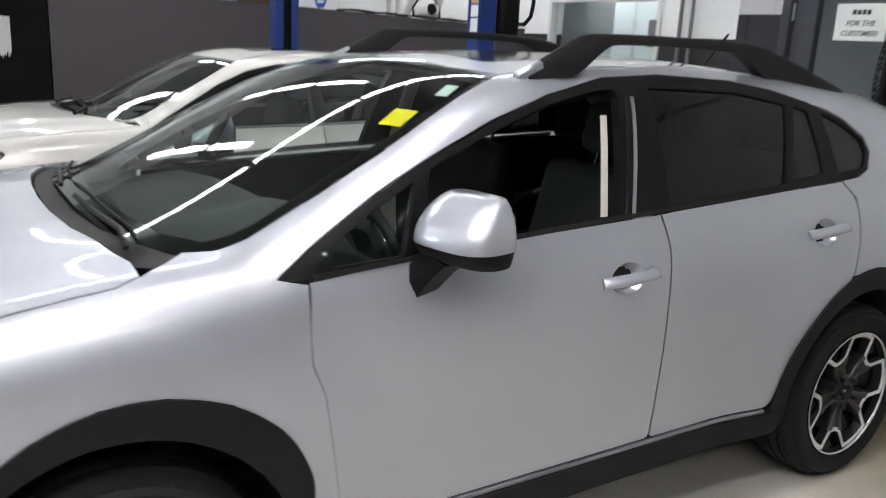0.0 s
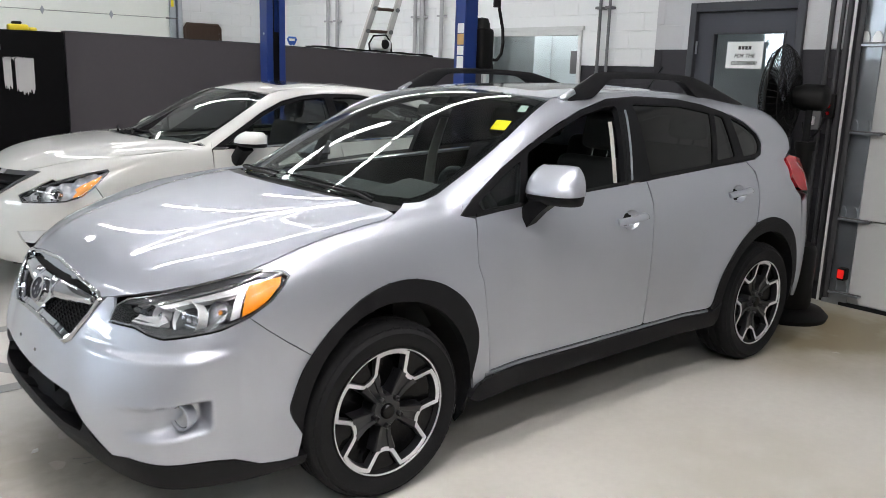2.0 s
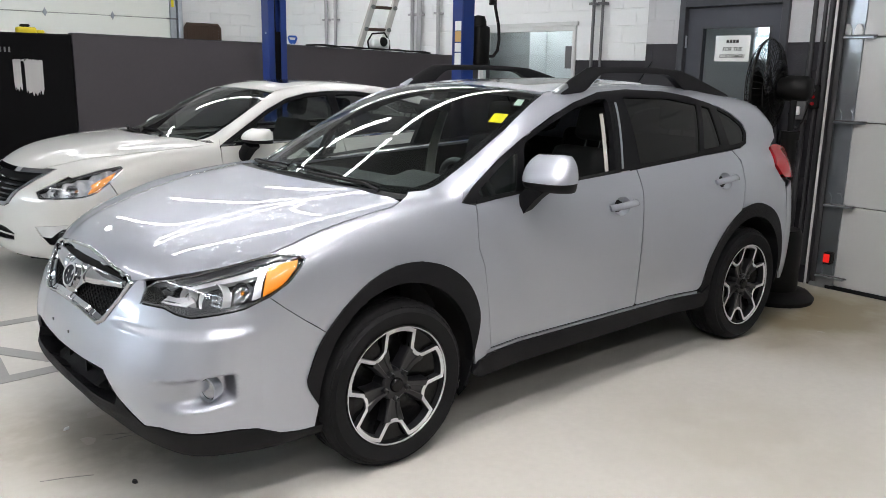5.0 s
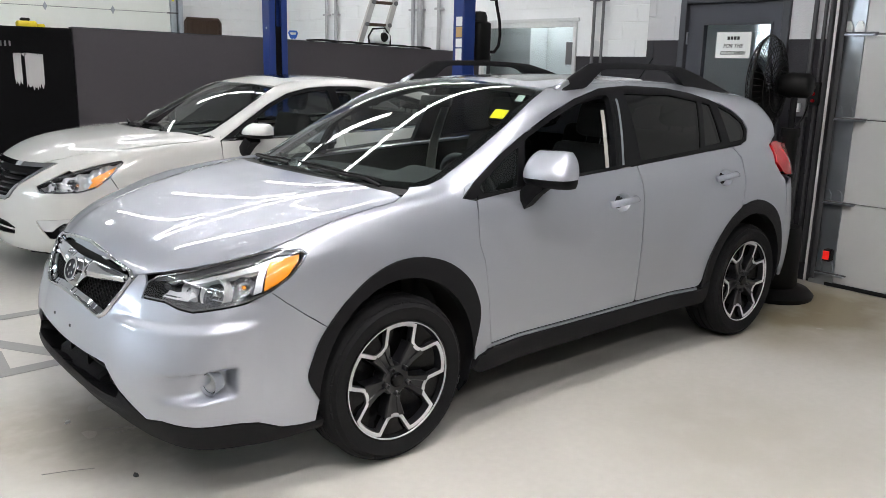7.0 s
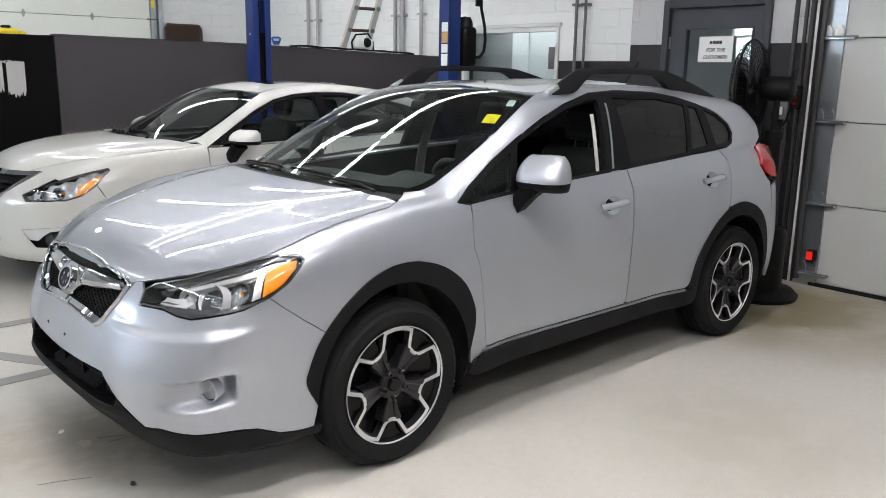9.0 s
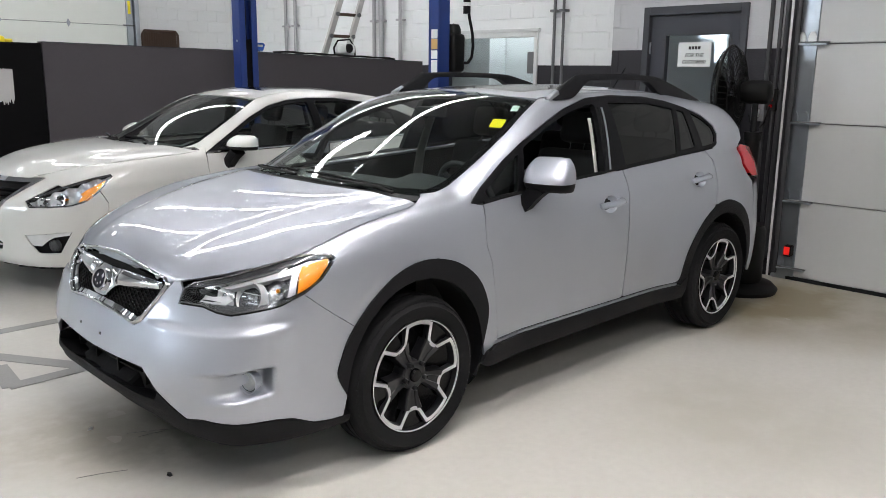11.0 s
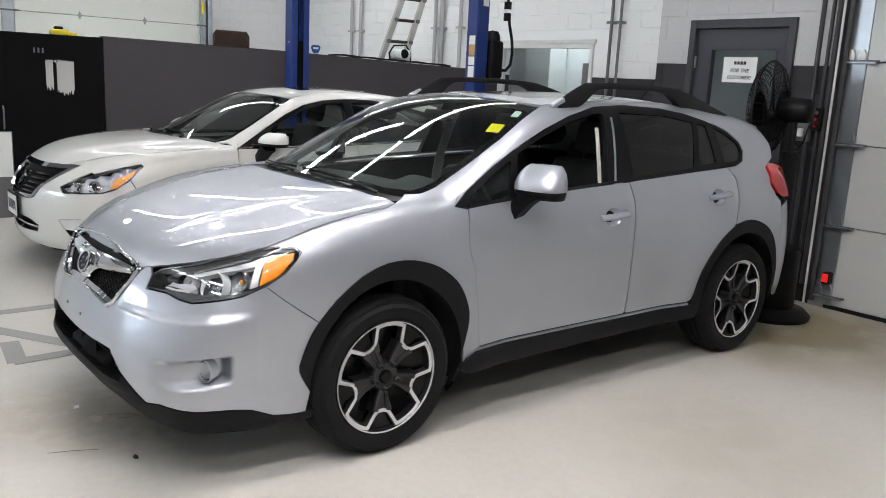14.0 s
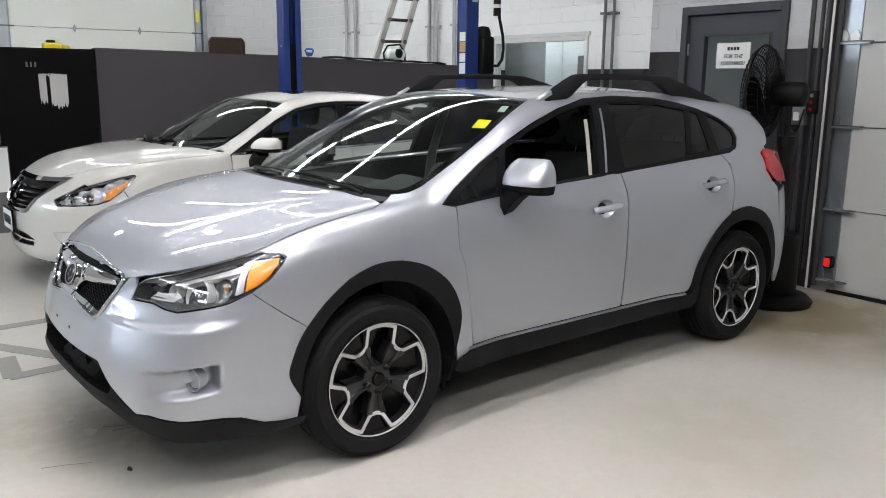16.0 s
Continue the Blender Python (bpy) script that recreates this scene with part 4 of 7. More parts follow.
part("board_frame", block(-0.36, 0.30, 0.001, 0.02, 0.0, 0.88, 0.003), PIPE, lf)
tl = empty("yellow_tool", pose(1.0, 8.45, 1.862), "yellow hand tool lying on the cabinet", "tool")
part("tool_body", block(-0.11, 0.08, -0.05, 0.05, 0.0, 0.07, 0.02, segments=2), YELLOW_TOOL, tl, smooth=50)
part("tool_nose", block(0.07, 0.16, -0.03, 0.03, 0.0, 0.045, 0.012), YELLOW_TOOL, tl, smooth=50)
part("tool_grip", block(-0.07, 0.02, -0.035, 0.035, 0.068, 0.10, 0.012), FAN_BLACK, tl, smooth=50)
grip = empty("shovel_handle", pose(3.97, 8.11, 1.0), "blue plastic shovel grip showing above the partition", "shovel")
part("shaft", tube([(0, 0.09, -1.0), (0, 0.09, 0.86)], 0.014, 8), PAPER, grip, smooth=60)
part("grip_loop", tube([(0, 0.09, 0.85), (-0.035, 0.09, 0.875), (-0.058, 0.09, 0.93), (-0.045, 0.09, 0.945), (0.045, 0.09, 0.945), (0.058, 0.09, 0.93), (0.035, 0.09, 0.875)], 0.012, 8, closed=True), BLUE_PLASTIC, grip, "blue D-shaped grip", smooth=60)
part("grip_web", block(-0.035, 0.035, 0.084, 0.096, 0.86, 0.905, 0.003), BLUE_PLASTIC, grip)
pad = empty("black_mat", pose(0, 0, 0), "black rubber mat draped along the partition top", "mat")
bm = bmesh.new()
rows = []
for i in range(15):
    x = 4.15 + 1.9 * i / 14
    z = np.interp(x, [e[0] for e in ends], [e[1] for e in ends]) + 0.014 + 0.014 * abs(math.sin(i * 1.1)) * (1 if 0 < i < 14 else 0)
    rows.append([bm.verts.new((x, y, z + d)) for y, d in ((8.03, -0.002), (8.03, 0.018), (8.19, 0.02), (8.19, 0.0))])
for a, b in zip(rows, rows[1:]):
    for i in range(4):
        bm.faces.new((a[i], a[(i + 1) % 4], b[(i + 1) % 4], b[i]))
bm.faces.new(rows[0])
bm.faces.new(rows[-1])
part("mat_sheet", bm, RUBBER, pad, smooth=50)
# ladder leaning behind the partition
ld = empty("ladder", pose(0, 0, 0), "aluminium ladder leaning behind the partition", "ladder")
rails = []
for x0, x1 in ((4.42, 6.05), (4.86, 6.38)):
    p0, p1 = Vector((x0, 8.45, 0.0)), Vector((x1, 8.62, 3.9))
    rails.append((p0, p1))
    d = (p1 - p0).normalized()
    bm = bmesh.new()
    block(-0.022, 0.022, -0.045, 0.045, 0, (p1 - p0).length, 0.006, bm)
    part("ladder_rail", bm, ALUMINIUM, ld, at=Matrix.Translation(p0) @ d.to_track_quat("Z", "Y").to_matrix().to_4x4())
for k in range(1, 13):
    a, b = (r[0].lerp(r[1], k / 13) for r in rails)
    # dark brown stands in for the shade on the aluminium rungs
    rung = part("rung", tube([a, b], 0.022, 8), BROWN_WEAVE, ld, "ladder rung with shade put into its colour", smooth=60)
    for q in (a, b):
        part("rung_end", tube([q + Vector((0, -0.052, 0)), q + Vector((0, -0.03, 0))], 0.03, 8), PIPE, rung)
horn = empty("work_light", pose(5.24, 8.12, 1.822), "white work light with a black round lens on the mat", "work light")
part("light_body", block(-0.16, 0.14, -0.07, 0.09, 0.02, 0.16, 0.05, segments=3), PAPER, horn, smooth=60)
part("light_lens", spin([(0, 0.02), (0.05, 0.018), (0.062, 0.0), (0.06, -0.03)], 24), FAN_BLACK, horn, smooth=50, at=pose(0.02, -0.07, 0.10, 90, 0, 0))
part("light_stand", tube([(-0.17, 0, 0.0), (-0.19, 0, 0.1), (-0.12, 0, 0.2), (0.08, 0, 0.22), (0.16, 0, 0.12), (0.17, 0, 0.0)], 0.012), FAN_BLACK, horn, smooth=60)
# brown woven panel by the far door
bw = empty("woven_screen", pose(5.26, 13.72, 0), "dark brown woven screen leaning on the far wall", "screen")
fr = [(-0.34, 0, 0), (-0.34, 0, 2.24), (-0.30, 0, 2.30), (0.30, 0, 2.30), (0.34, 0, 2.24), (0.34, 0, 0)]
part("screen_frame", tube(fr, 0.025, 8), BROWN_WEAVE, bw, smooth=60)
bm = bmesh.new()
for i in range(15):
    tube([(-0.31 + i * 0.044, 0, 0.1), (-0.31 + i * 0.044, 0, 2.28)], 0.006, 4, bm)
for i in range(44):
    tube([(-0.32, 0.006, 0.12 + i * 0.05), (0.32, 0.006, 0.12 + i * 0.05)], 0.010, 4, bm)
tagged(part("weave", bm, BROWN_WEAVE, bw), kind="stuff")
part("screen_panel", block(-0.32, 0.32, 0.012, 0.022, 0.08, 2.27, 0.003), BROWN_WEAVE, bw)


# ---- the two-post lift ----
def lift_post(x0, x1, y0, y1, opens):
    """A folded steel column, open on one side, with its carriage and screw inside."""
    p = empty("lift_post", pose(x0, (y0 + y1) / 2, 0), "blue steel column of a two-post car lift", "lift post", "lift posts")
    w, h = x1 - x0, (y1 - y0) / 2
    o = h * opens
    part("column_back", block(0.012, w - 0.012, *sorted((-o, -o + 0.012 * opens)), 0, 2.8), BLUE_STEEL, p)
    for a, b, c in ((0.0, 0.012, 1), (w - 0.012, w, -1)):
        side = part("column_side", block(a, b, -h, h, 0, 2.8, 0.003), BLUE_STEEL, p)
        part("column_lip", block(*sorted((a if c > 0 else b, (a if c > 0 else b) + c * 0.07)), *sorted((o, o + 0.010 * opens)), 0, 2.8, 0.002), BLUE_STEEL, side)
    part("base_plate", block(-0.08, w + 0.08, -h - 0.08, h + 0.08, 0, 0.02, 0.003), BLUE_STEEL, p)
    part("carriage", block(0.03, w - 0.03, -h * 0.7, h * 0.7, 0.35, 1.95, 0.01), BLACK_TRIM, p, "dark sliding carriage")
    part("lift_screw", tube([(w / 2, 0, 0.1), (w / 2, 0, 2.75)], 0.02, 8), RUBBER, p, smooth=60)
    return p


near_post = lift_post(3.262, 3.395, 4.20, 4.315, 1)
for z0, z1, m in ((1.90, 1.975, PAPER), (1.81, 1.895, mat("orange_label", (0.55, 0.33, 0.12), 0.5)), (1.73, 1.80, PAPER), (1.60, 1.72, PAPER)):
    part("decal", block(-0.0025, 0.0, -0.045, 0.03, z0, z1), m, near_post, "worn warning decal")
part("decal", block(0.06, 0.12, -0.060, -0.0575, 2.22, 2.34), PAPER, near_post, "worn warning decal")
part("edge_channel", block(0.134, 0.152, -0.03, 0.05, 0, 2.8), FAR_PIPE, near_post, "grey cable channel")
far_post = lift_post(3.065, 3.28, 7.13, 7.28, -1)
part("bolt", tube([(-0.006, -0.02, 1.93), (0.002, -0.02, 1.93)], 0.012, 8), GALV, far_post)
box = empty("lift_motor", pose(3.415, 4.25, 1.62), "black power unit on the lift post", "motor")
part("motor_case", block(0.0, 0.15, -0.08, 0.08, 0.0, 0.33, 0.03, segments=2), FAN_BLACK, box, smooth=50)
part("motor_cap", spin([(0, 0.09), (0.05, 0.08), (0.066, 0.04), (0.068, 0.0)], 24), FAN_BLACK, box, smooth=50, at=pose(0.072, 0, 0.325))
hose = empty("hanging_cable", pose(0, 0, 0), "black hanging cable with a connector beside the lift", "cable")
part("cable", tube([(3.60, 4.2, CEILING - 0.02), (3.60, 4.2, 2.3), (3.62, 4.19, 2.1), (3.655, 4.18, 1.95), (3.665, 4.18, 1.84), (3.65, 4.18, 1.75), (3.60, 4.18, 1.70), (3.555, 4.17, 1.70)], 0.013, 8), RUBBER, hose, smooth=60)
part("connector", tube([(3.60, 4.2, 2.12), (3.60, 4.2, 2.28)], 0.032, 12), FAN_BLACK, hose, smooth=50)
part("connector_band", tube([(3.60, 4.2, 2.185), (3.60, 4.2, 2.215)], 0.034, 12), PAPER, hose, smooth=50)

# ---- pedestal fan behind the car ----
fan = empty("pedestal_fan", pose(4.24, 1.82, 0), "black pedestal fan with a wire cage, standing by the wall", "fan")
part("fan_base", spin([(0, 0.0), (0.27, 0.0), (0.28, 0.03), (0.24, 0.07), (0.1, 0.09), (0, 0.09)], 40), FAN_BLACK, fan, smooth=40)
part("weight_drum", spin([(0, 0.08), (0.155, 0.08), (0.16, 0.10), (0.16, 0.48), (0.14, 0.52), (0, 0.52)], 36), FAN_BLACK, fan, smooth=40)
part("lower_pole", tube([(0, 0, 0.5), (0, 0, 1.18)], 0.055, 16), FAN_BLACK, fan, smooth=60)
part("upper_pole", tube([(0, 0, 1.1), (0, 0, 1.42)], 0.022, 12), RUBBER, fan, smooth=60)
part("pole_clamp", tube([(0, 0, 1.15), (0, 0, 1.21)], 0.065, 16), FAN_BLACK, fan, smooth=40)
head = pose(0.02, 0.10, 1.50, 0, 0, 11) @ pose(0, 0, 0, -90, 0, 0)
part("motor_housing", spin([(0, -0.20), (0.06, -0.195), (0.085, -0.17), (0.09, -0.05), (0.07, 0.02), (0, 0.03)], 28), FAN_BLACK, fan, smooth=50, at=head)
cage = part("cage", spin([(0.339, 0.10), (0.346, 0.11), (0.339, 0.12), (0.332, 0.11)], 60, closed=True), FAN_BLACK, fan, "black wire cage", smooth=60, at=head)
bm = bmesh.new()
for k in range(46):
    a = 2 * math.pi * k / 46
    for sgn in (-1, 1):
        pts = [(r * math.cos(a + sgn * 0.12 * (1 - r / 0.337)), r * math.sin(a + sgn * 0.12 * (1 - r / 0.337)), 0.11 + sgn * h) for r, h in ((0.06, 0.085), (0.14, 0.083), (0.24, 0.07), (0.31, 0.045), (0.337, 0.0))]
        tube(pts, 0.0030, 4, bm)
for r, h in ((0.10, 0.084), (0.19, 0.077), (0.27, 0.06)):
    for sgn in (-1, 1):
        tube([(r * math.cos(t), r * math.sin(t), 0.11 + sgn * h) for t in np.linspace(0, 2 * math.pi, 48, endpoint=False)], 0.003, 4, bm, closed=True)
tagged(part("cage_wire", bm, FAN_BLACK, cage), kind="stuff")
for k in range(3):
    bm = bmesh.new()
    g = []
    for i in range(7):
        r = 0.05 + 0.25 * i / 6
        w = 0.14 + 0.34 * math.sin(math.pi * (i / 6) ** 0.7)
        g.append([bm.verts.new((r * math.cos(q), r * math.sin(q), 0.09 + 0.05 * (q / max(w / r, 1e-3)) * w / 0.17)) for q in (-w / r / 2, 0.0, w / r / 2)])
    for a, b in zip(g, g[1:]):
        for i in range(2):
            bm.faces.new((a[i], a[i + 1], b[i + 1], b[i]))
    bmesh.ops.solidify(bm, geom=bm.faces[:], thickness=0.004)
    part("fan_blade", bm, FAN_BLACK, fan, smooth=50, at=head @ pose(0, 0, 0, 0, 0, 120 * k + 20))
part("fan_cord", tube([(0.02, -0.1, 1.40), (0.06, -0.05, 1.28), (0.2, 0.06, 1.22), (0.36, 0.2, 1.25), (0.45, 0.26, 1.31)], 0.006, 6), FAN_BLACK, fan, smooth=60)


# ---- blocks of the walls ----
def lay_blocks(wall_ob, a0, a1, z0, z1, fixed, axis, dado, holes, paint=WALL_WHITE):
    """Painted concrete blocks, each proud of its joints, in running bond."""
    meshes = {}
    row, z = 0, z0
    while z < z1 - 0.05:
        a = a0 - (0.2 if row % 2 else 0.0)
        while a < a1:
            b0, b1 = max(a, a0) + 0.003, min(a + 0.4, a1) - 0.003
            t = min(z + 0.2, z1)
            cuts = [(z, t)] if not (z < dado < t) else [(z, dado), (dado, t)]
            for c0, c1 in cuts:
                if b1 - b0 > 0.03 and c1 - c0 > 0.02 and not any(b1 > h[0] and b0 < h[1] and c1 > h[2] and c0 < h[3] for h in holes):
                    key = (round(b1 - b0, 3), round(c1 - c0, 3), c0 >= dado - 1e-4)
                    if key not in meshes:
                        w, h = b1 - b0, c1 - c0 - 0.006
                        me = bpy.data.meshes.new("block")
                        e = 0.004
                        q = [(0, 0, 0), (w, 0, 0), (w, 0, h), (0, 0, h), (e, e, e), (w - e, e, e), (w - e, e, h - e), (e, e, h - e)]
                        co = [(-y, x, v) for x, y, v in q] if axis == "y" else [(x, -y, v) for x, y, v in q]
                        me.from_pydata(co, [], [(4, 5, 6, 7), (0, 1, 5, 4), (1, 2, 6, 5), (2, 3, 7, 6), (3, 0, 4, 7)])
                        if axis == "y":
                            me.flip_normals()
                        me.materials.append(paint if key[2] else WALL_GREY)
                        meshes[key] = me
                    ob = new("block", meshes[key])
                    ob.parent = wall_ob
                    ob.location = (fixed, b0, c0 + 0.003) if axis == "y" else (b0, fixed, c0 + 0.003)
            a += 0.4
        z += 0.2
        row += 1


lay_blocks(EAST, 1.86, 3.54, 0.035, 3.235, 4.86, "y", DADO, [(2.22, 3.21, 0, 2.21)], WALL_SHADED)
lay_blocks(RECESS, 3.54, 13.9, 1.325, 3.125, 6.82, "y", DADO_FAR, [(6.01, 7.89, 0, 2.21)])
lay_blocks(NORTH, 4.9, 6.82, 1.725, 3.325, 13.9, "x", 0.0, [])


# ---- the crossover ----
def spline(pts, k=5):
    """A smooth open line through points."""
    P = np.array([2 * np.array(pts[0]) - np.array(pts[1])] + list(pts) + [2 * np.array(pts[-1]) - np.array(pts[-2])], float)
    out = []
    for i in range(1, len(P) - 2):
        a, b, c, d = P[i - 1 : i + 3]
        out += [0.5 * (2 * b + (c - a) * t + (2 * a - 5 * b + 4 * c - d) * t * t + (3 * b - a - 3 * c + d) * t ** 3) for t in np.arange(k) / k]
    return np.array(out + [P[-2]])


def smooth01(x, a, b):
    t = np.clip((x - a) / (b - a), 0, 1)
    return t * t * (3 - 2 * t)


def wheel(name, parent, at, radius=0.338, rim=0.240, width=0.225):
    """A tyre on a five-spoke alloy wheel, turned about z with its outer face up."""
    hub = part(name, spin([(0, -0.024), (0.058, -0.024), (0.066, -0.032), (0.07, -0.09), (0.0, -0.09)], 24), SATIN_BLACK, parent, smooth=40, at=at)
    h = width / 2
    prof = [(rim - 0.012, -0.03), (rim + 0.004, -0.008), (rim + 0.02, 0.0), (rim + 0.06, 0.006), (radius - 0.035, 0.0), (radius - 0.014, -0.012), (radius - 0.004, -0.03)]
    for g in (0.07, 0.112, 0.154):
        prof += [(radius, -g + 0.012), (radius, -g + 0.006), (radius - 0.008, -g + 0.004), (radius - 0.008, -g - 0.004), (radius, -g - 0.006)]
    prof += [(radius - 0.004, -width + 0.03), (radius - 0.02, -width + 0.012), (radius - 0.06, -width), (rim, -width + 0.01)]
    tyre = part("tyre", spin(prof, 72), RUBBER, hub, "black rubber tyre with a grooved tread", smooth=35)
    bm = bmesh.new()
    n = 54
    for i in range(n):
        a, b = 2 * math.pi * i / n, 2 * math.pi * (i + 0.78) / n
        for s0, s1 in ((-0.006, -0.05), (-width + 0.05, -width + 0.006)):
            skew = 0.02 if s0 > -0.1 else -0.02
            vs = []
            for r in (radius - 0.012, radius + 0.0025):
                for ang, z in ((a, s0), (b, s0), (b + skew, s1), (a + skew, s1)):
                    rr = r - (0.02 if z in (s0,) and s0 > -0.1 or z == s1 and s0 < -0.1 else 0.0)
                    vs.append(bm.verts.new((rr * math.cos(ang), rr * math.sin(ang), z)))
            bm.faces.new(vs[4:8])
            for k in range(4):
                bm.faces.new((vs[k], vs[(k + 1) % 4], vs[4 + (k + 1) % 4], vs[4 + k]))
    tagged(part("tread", bm, RUBBER, tyre), kind="stuff")
    part("barrel", spin([(rim - 0.004, -0.012), (rim - 0.002, -0.004), (rim + 0.006, -0.004), (rim + 0.006, -0.02), (rim - 0.012, -0.03), (rim - 0.02, -0.16), (rim - 0.06, -0.17), (0.05, -0.17)], 60), BLACK_GLOSS, hub, smooth=40)
    part("brake_disc", spin([(0.06, -0.115), (0.145, -0.115), (0.145, -0.13), (0.06, -0.13)], 40), GALV, hub, "grey steel brake disc", smooth=30)

    # the star: a bright band that runs along the rim and steps in between the spokes
    out_pts = []
    for k in range(5):
        c = 72 * k + 90
        for d, r in ((-18.5, 0.962), (-12, 0.975), (-6, 0.98), (0, 0.98), (6, 0.98), (12, 0.975), (18.5, 0.962), (25.5, 0.70), (28, 0.662), (36, 0.640), (44, 0.662), (46.5, 0.70)):
            out_pts.append((rim * r * math.cos(radians(c + d)), rim * r * math.sin(radians(c + d))))
    in_pts = []
    for i, p in enumerate(out_pts):
        a, b = (Vector(out_pts[i]) - Vector(out_pts[i - 1])).normalized(), (Vector(out_pts[(i + 1) % len(out_pts)]) - Vector(p)).normalized()
        na, nb = Vector((-a.y, a.x)), Vector((-b.y, b.x))
        in_pts.append(tuple(Vector(p) + (na + nb) * 0.064 * rim / max(0.55, 1 + na.dot(nb))))
    dish = lambda x, y: -0.012 - 0.018 * (1 - min(1, math.hypot(x, y) / rim) ** 2)
    bm = bmesh.new()
    mid = [(Vector(p) * 0.5 + Vector(q) * 0.5) for p, q in zip(out_pts, in_pts)]
    rings = [[bm.verts.new((x, y, dish(x, y) + h)) for x, y in loop] for loop, h in ((out_pts, -0.03), (out_pts, 0.0025), ([Vector(p).lerp(m, 0.25) for p, m in zip(out_pts, mid)], 0.004), ([Vector(q).lerp(m, 0.25) for q, m in zip(in_pts, mid)], 0.004), (in_pts, 0.002), ([(x * 0.97, y * 0.97) for x, y in in_pts], -0.03))]
    for a, b in zip(rings[1:-1], rings[2:-1]):
        for i in range(len(a)):
            j = (i + 1) % len(a)
            bm.faces.new((a[i], a[j], b[j], b[i]))
    bmesh.ops.delete(bm, geom=[v for r in (rings[0], rings[-1]) for v in r], context="VERTS")
    flank = bmesh.new()
    for top, low, h in ((out_pts, out_pts, 0.0025), (in_pts, [(x * 0.97, y * 0.97) for x, y in in_pts], 0.002)):
        a = [flank.verts.new((x, y, dish(x, y) + h - 0.0005)) for x, y in top]
        b = [flank.verts.new((x, y, dish(x, y) - 0.03)) for x, y in low]
        for i in range(len(a)):
            j = (i + 1) % len(a)
            flank.faces.new((a[i], a[j], b[j], b[i]))
    part("band_flank", flank, SATIN_BLACK, hub)
    part("rim_edge", spin([(rim * 0.978, -0.008), (rim * 0.982, -0.003), (rim * 0.998, -0.003), (rim * 1.0, -0.01)], 60), MACHINED, hub, "thin bright rim edge", smooth=40)
    part("star_band", bm, MACHINED, hub, "bright machined alloy face band")
    # black spokes: from the hub to the steps of the star
    for k in range(5):
        bm = bmesh.new()
        c = radians(72 * k + 126)
        rows = []
        for r, w, z in ((0.04, 0.024, -0.024), (0.07, 0.027, -0.026), (0.10, 0.033, -0.026), (0.13, 0.042, -0.020), (0.62 * rim, 0.050, -0.016)):
            rows.append([bm.verts.new((r * math.cos(c) - q * math.sin(c), r * math.sin(c) + q * math.cos(c), zz)) for q, zz in ((-w * 1.1, z - 0.06), (-w, z - 0.006), (-w * 0.88, z), (-w * 0.42, z - 0.002), (-w * 0.34, z - 0.008), (w * 0.34, z - 0.008), (w * 0.42, z - 0.002), (w * 0.88, z), (w, z - 0.006), (w * 1.1, z - 0.06))])
        for a, b in zip(rows, rows[1:]):
            for i in range(9):
                bm.faces.new((a[i], a[i + 1], b[i + 1], b[i]))
        spoke = part("spoke", bm, SATIN_BLACK, hub, smooth=25)
        bm = bmesh.new()
        rows = []
        for r, w, z in ((0.63 * rim, 0.050, -0.030), (0.80 * rim, 0.058, -0.040), (0.97 * rim, 0.066, -0.030)):
            rows.append([bm.verts.new((r * math.cos(c) - q * math.sin(c), r * math.sin(c) + q * math.cos(c), z)) for q in (-w, -w * 0.5, 0, w * 0.5, w)])
        for a, b in zip(rows, rows[1:]):
            for i in range(4):
                bm.faces.new((a[i], a[i + 1], b[i + 1], b[i]))
        part("pocket_floor", bm, BLACK_GLOSS, spoke, smooth=30)
    part("inner_wall", spin([(0.075, -0.085), (0.12, -0.075), (rim * 0.8, -0.06), (rim * 0.93, -0.045)], 40), BLACK_GLOSS, hub, smooth=40)
    for k in range(5):
        c = radians(72 * k + 90 + 36)
        part("wheel_nut", spin([(0.0, -0.013), (0.006, -0.012), (0.009, -0.006), (0.0115, -0.010), (0.0115, -0.034)], 12), SATIN_BLACK, hub, at=pose(0.057 * math.cos(c), 0.057 * math.sin(c), 0))
    part("centre_cap", spin([(0, -0.008), (0.024, -0.009), (0.03, -0.016), (0.031, -0.03)], 24), BLACK_GLOSS, hub, smooth=40)
    return hub


def door_handle(shape, parent, x, z, name="door_handle"):
    """A pull handle over a scooped cup."""
    p, n = shape.place("side", [(x - 0.10, z - 0.005), (x - 0.02, z), (x + 0.06, z + 0.006), (x + 0.10, z + 0.008)])
    bar = [p[0] + n[0] * 0.012, p[0] + n[0] * 0.02 + (p[1] - p[0]) * 0.2, p[1] + n[1] * 0.032, p[2] + n[2] * 0.032, p[3] + n[3] * 0.02, p[3] + n[3] * 0.004]
    pts = [Vector(a) for a in bar]
    fine = []
    for i in range(len(pts) - 1):
        fine += [pts[i].lerp(pts[i + 1], k / 3) for k in range(3)]
    ob = part(name, tube(fine + [pts[-1]], 0.019, 12, flat=0.6), SILVER, parent, "silver pull handle over a round cup", smooth=60)
    cup = [(x + 0.008 + 0.066 * math.cos(a), z - 0.004 + 0.047 * math.sin(a)) for a in np.linspace(0, 2 * math.pi, 28, endpoint=False)]
    patch("cup", shape, "side", cup, SILVER, ob, step=0.012, offset=0.0, thick=0.001, relief=lambda u, v: -0.032 * smooth01(1 - np.hypot((u - x - 0.008) / 0.066, (v - z + 0.004) / 0.047), 0, 0.34))
    return ob


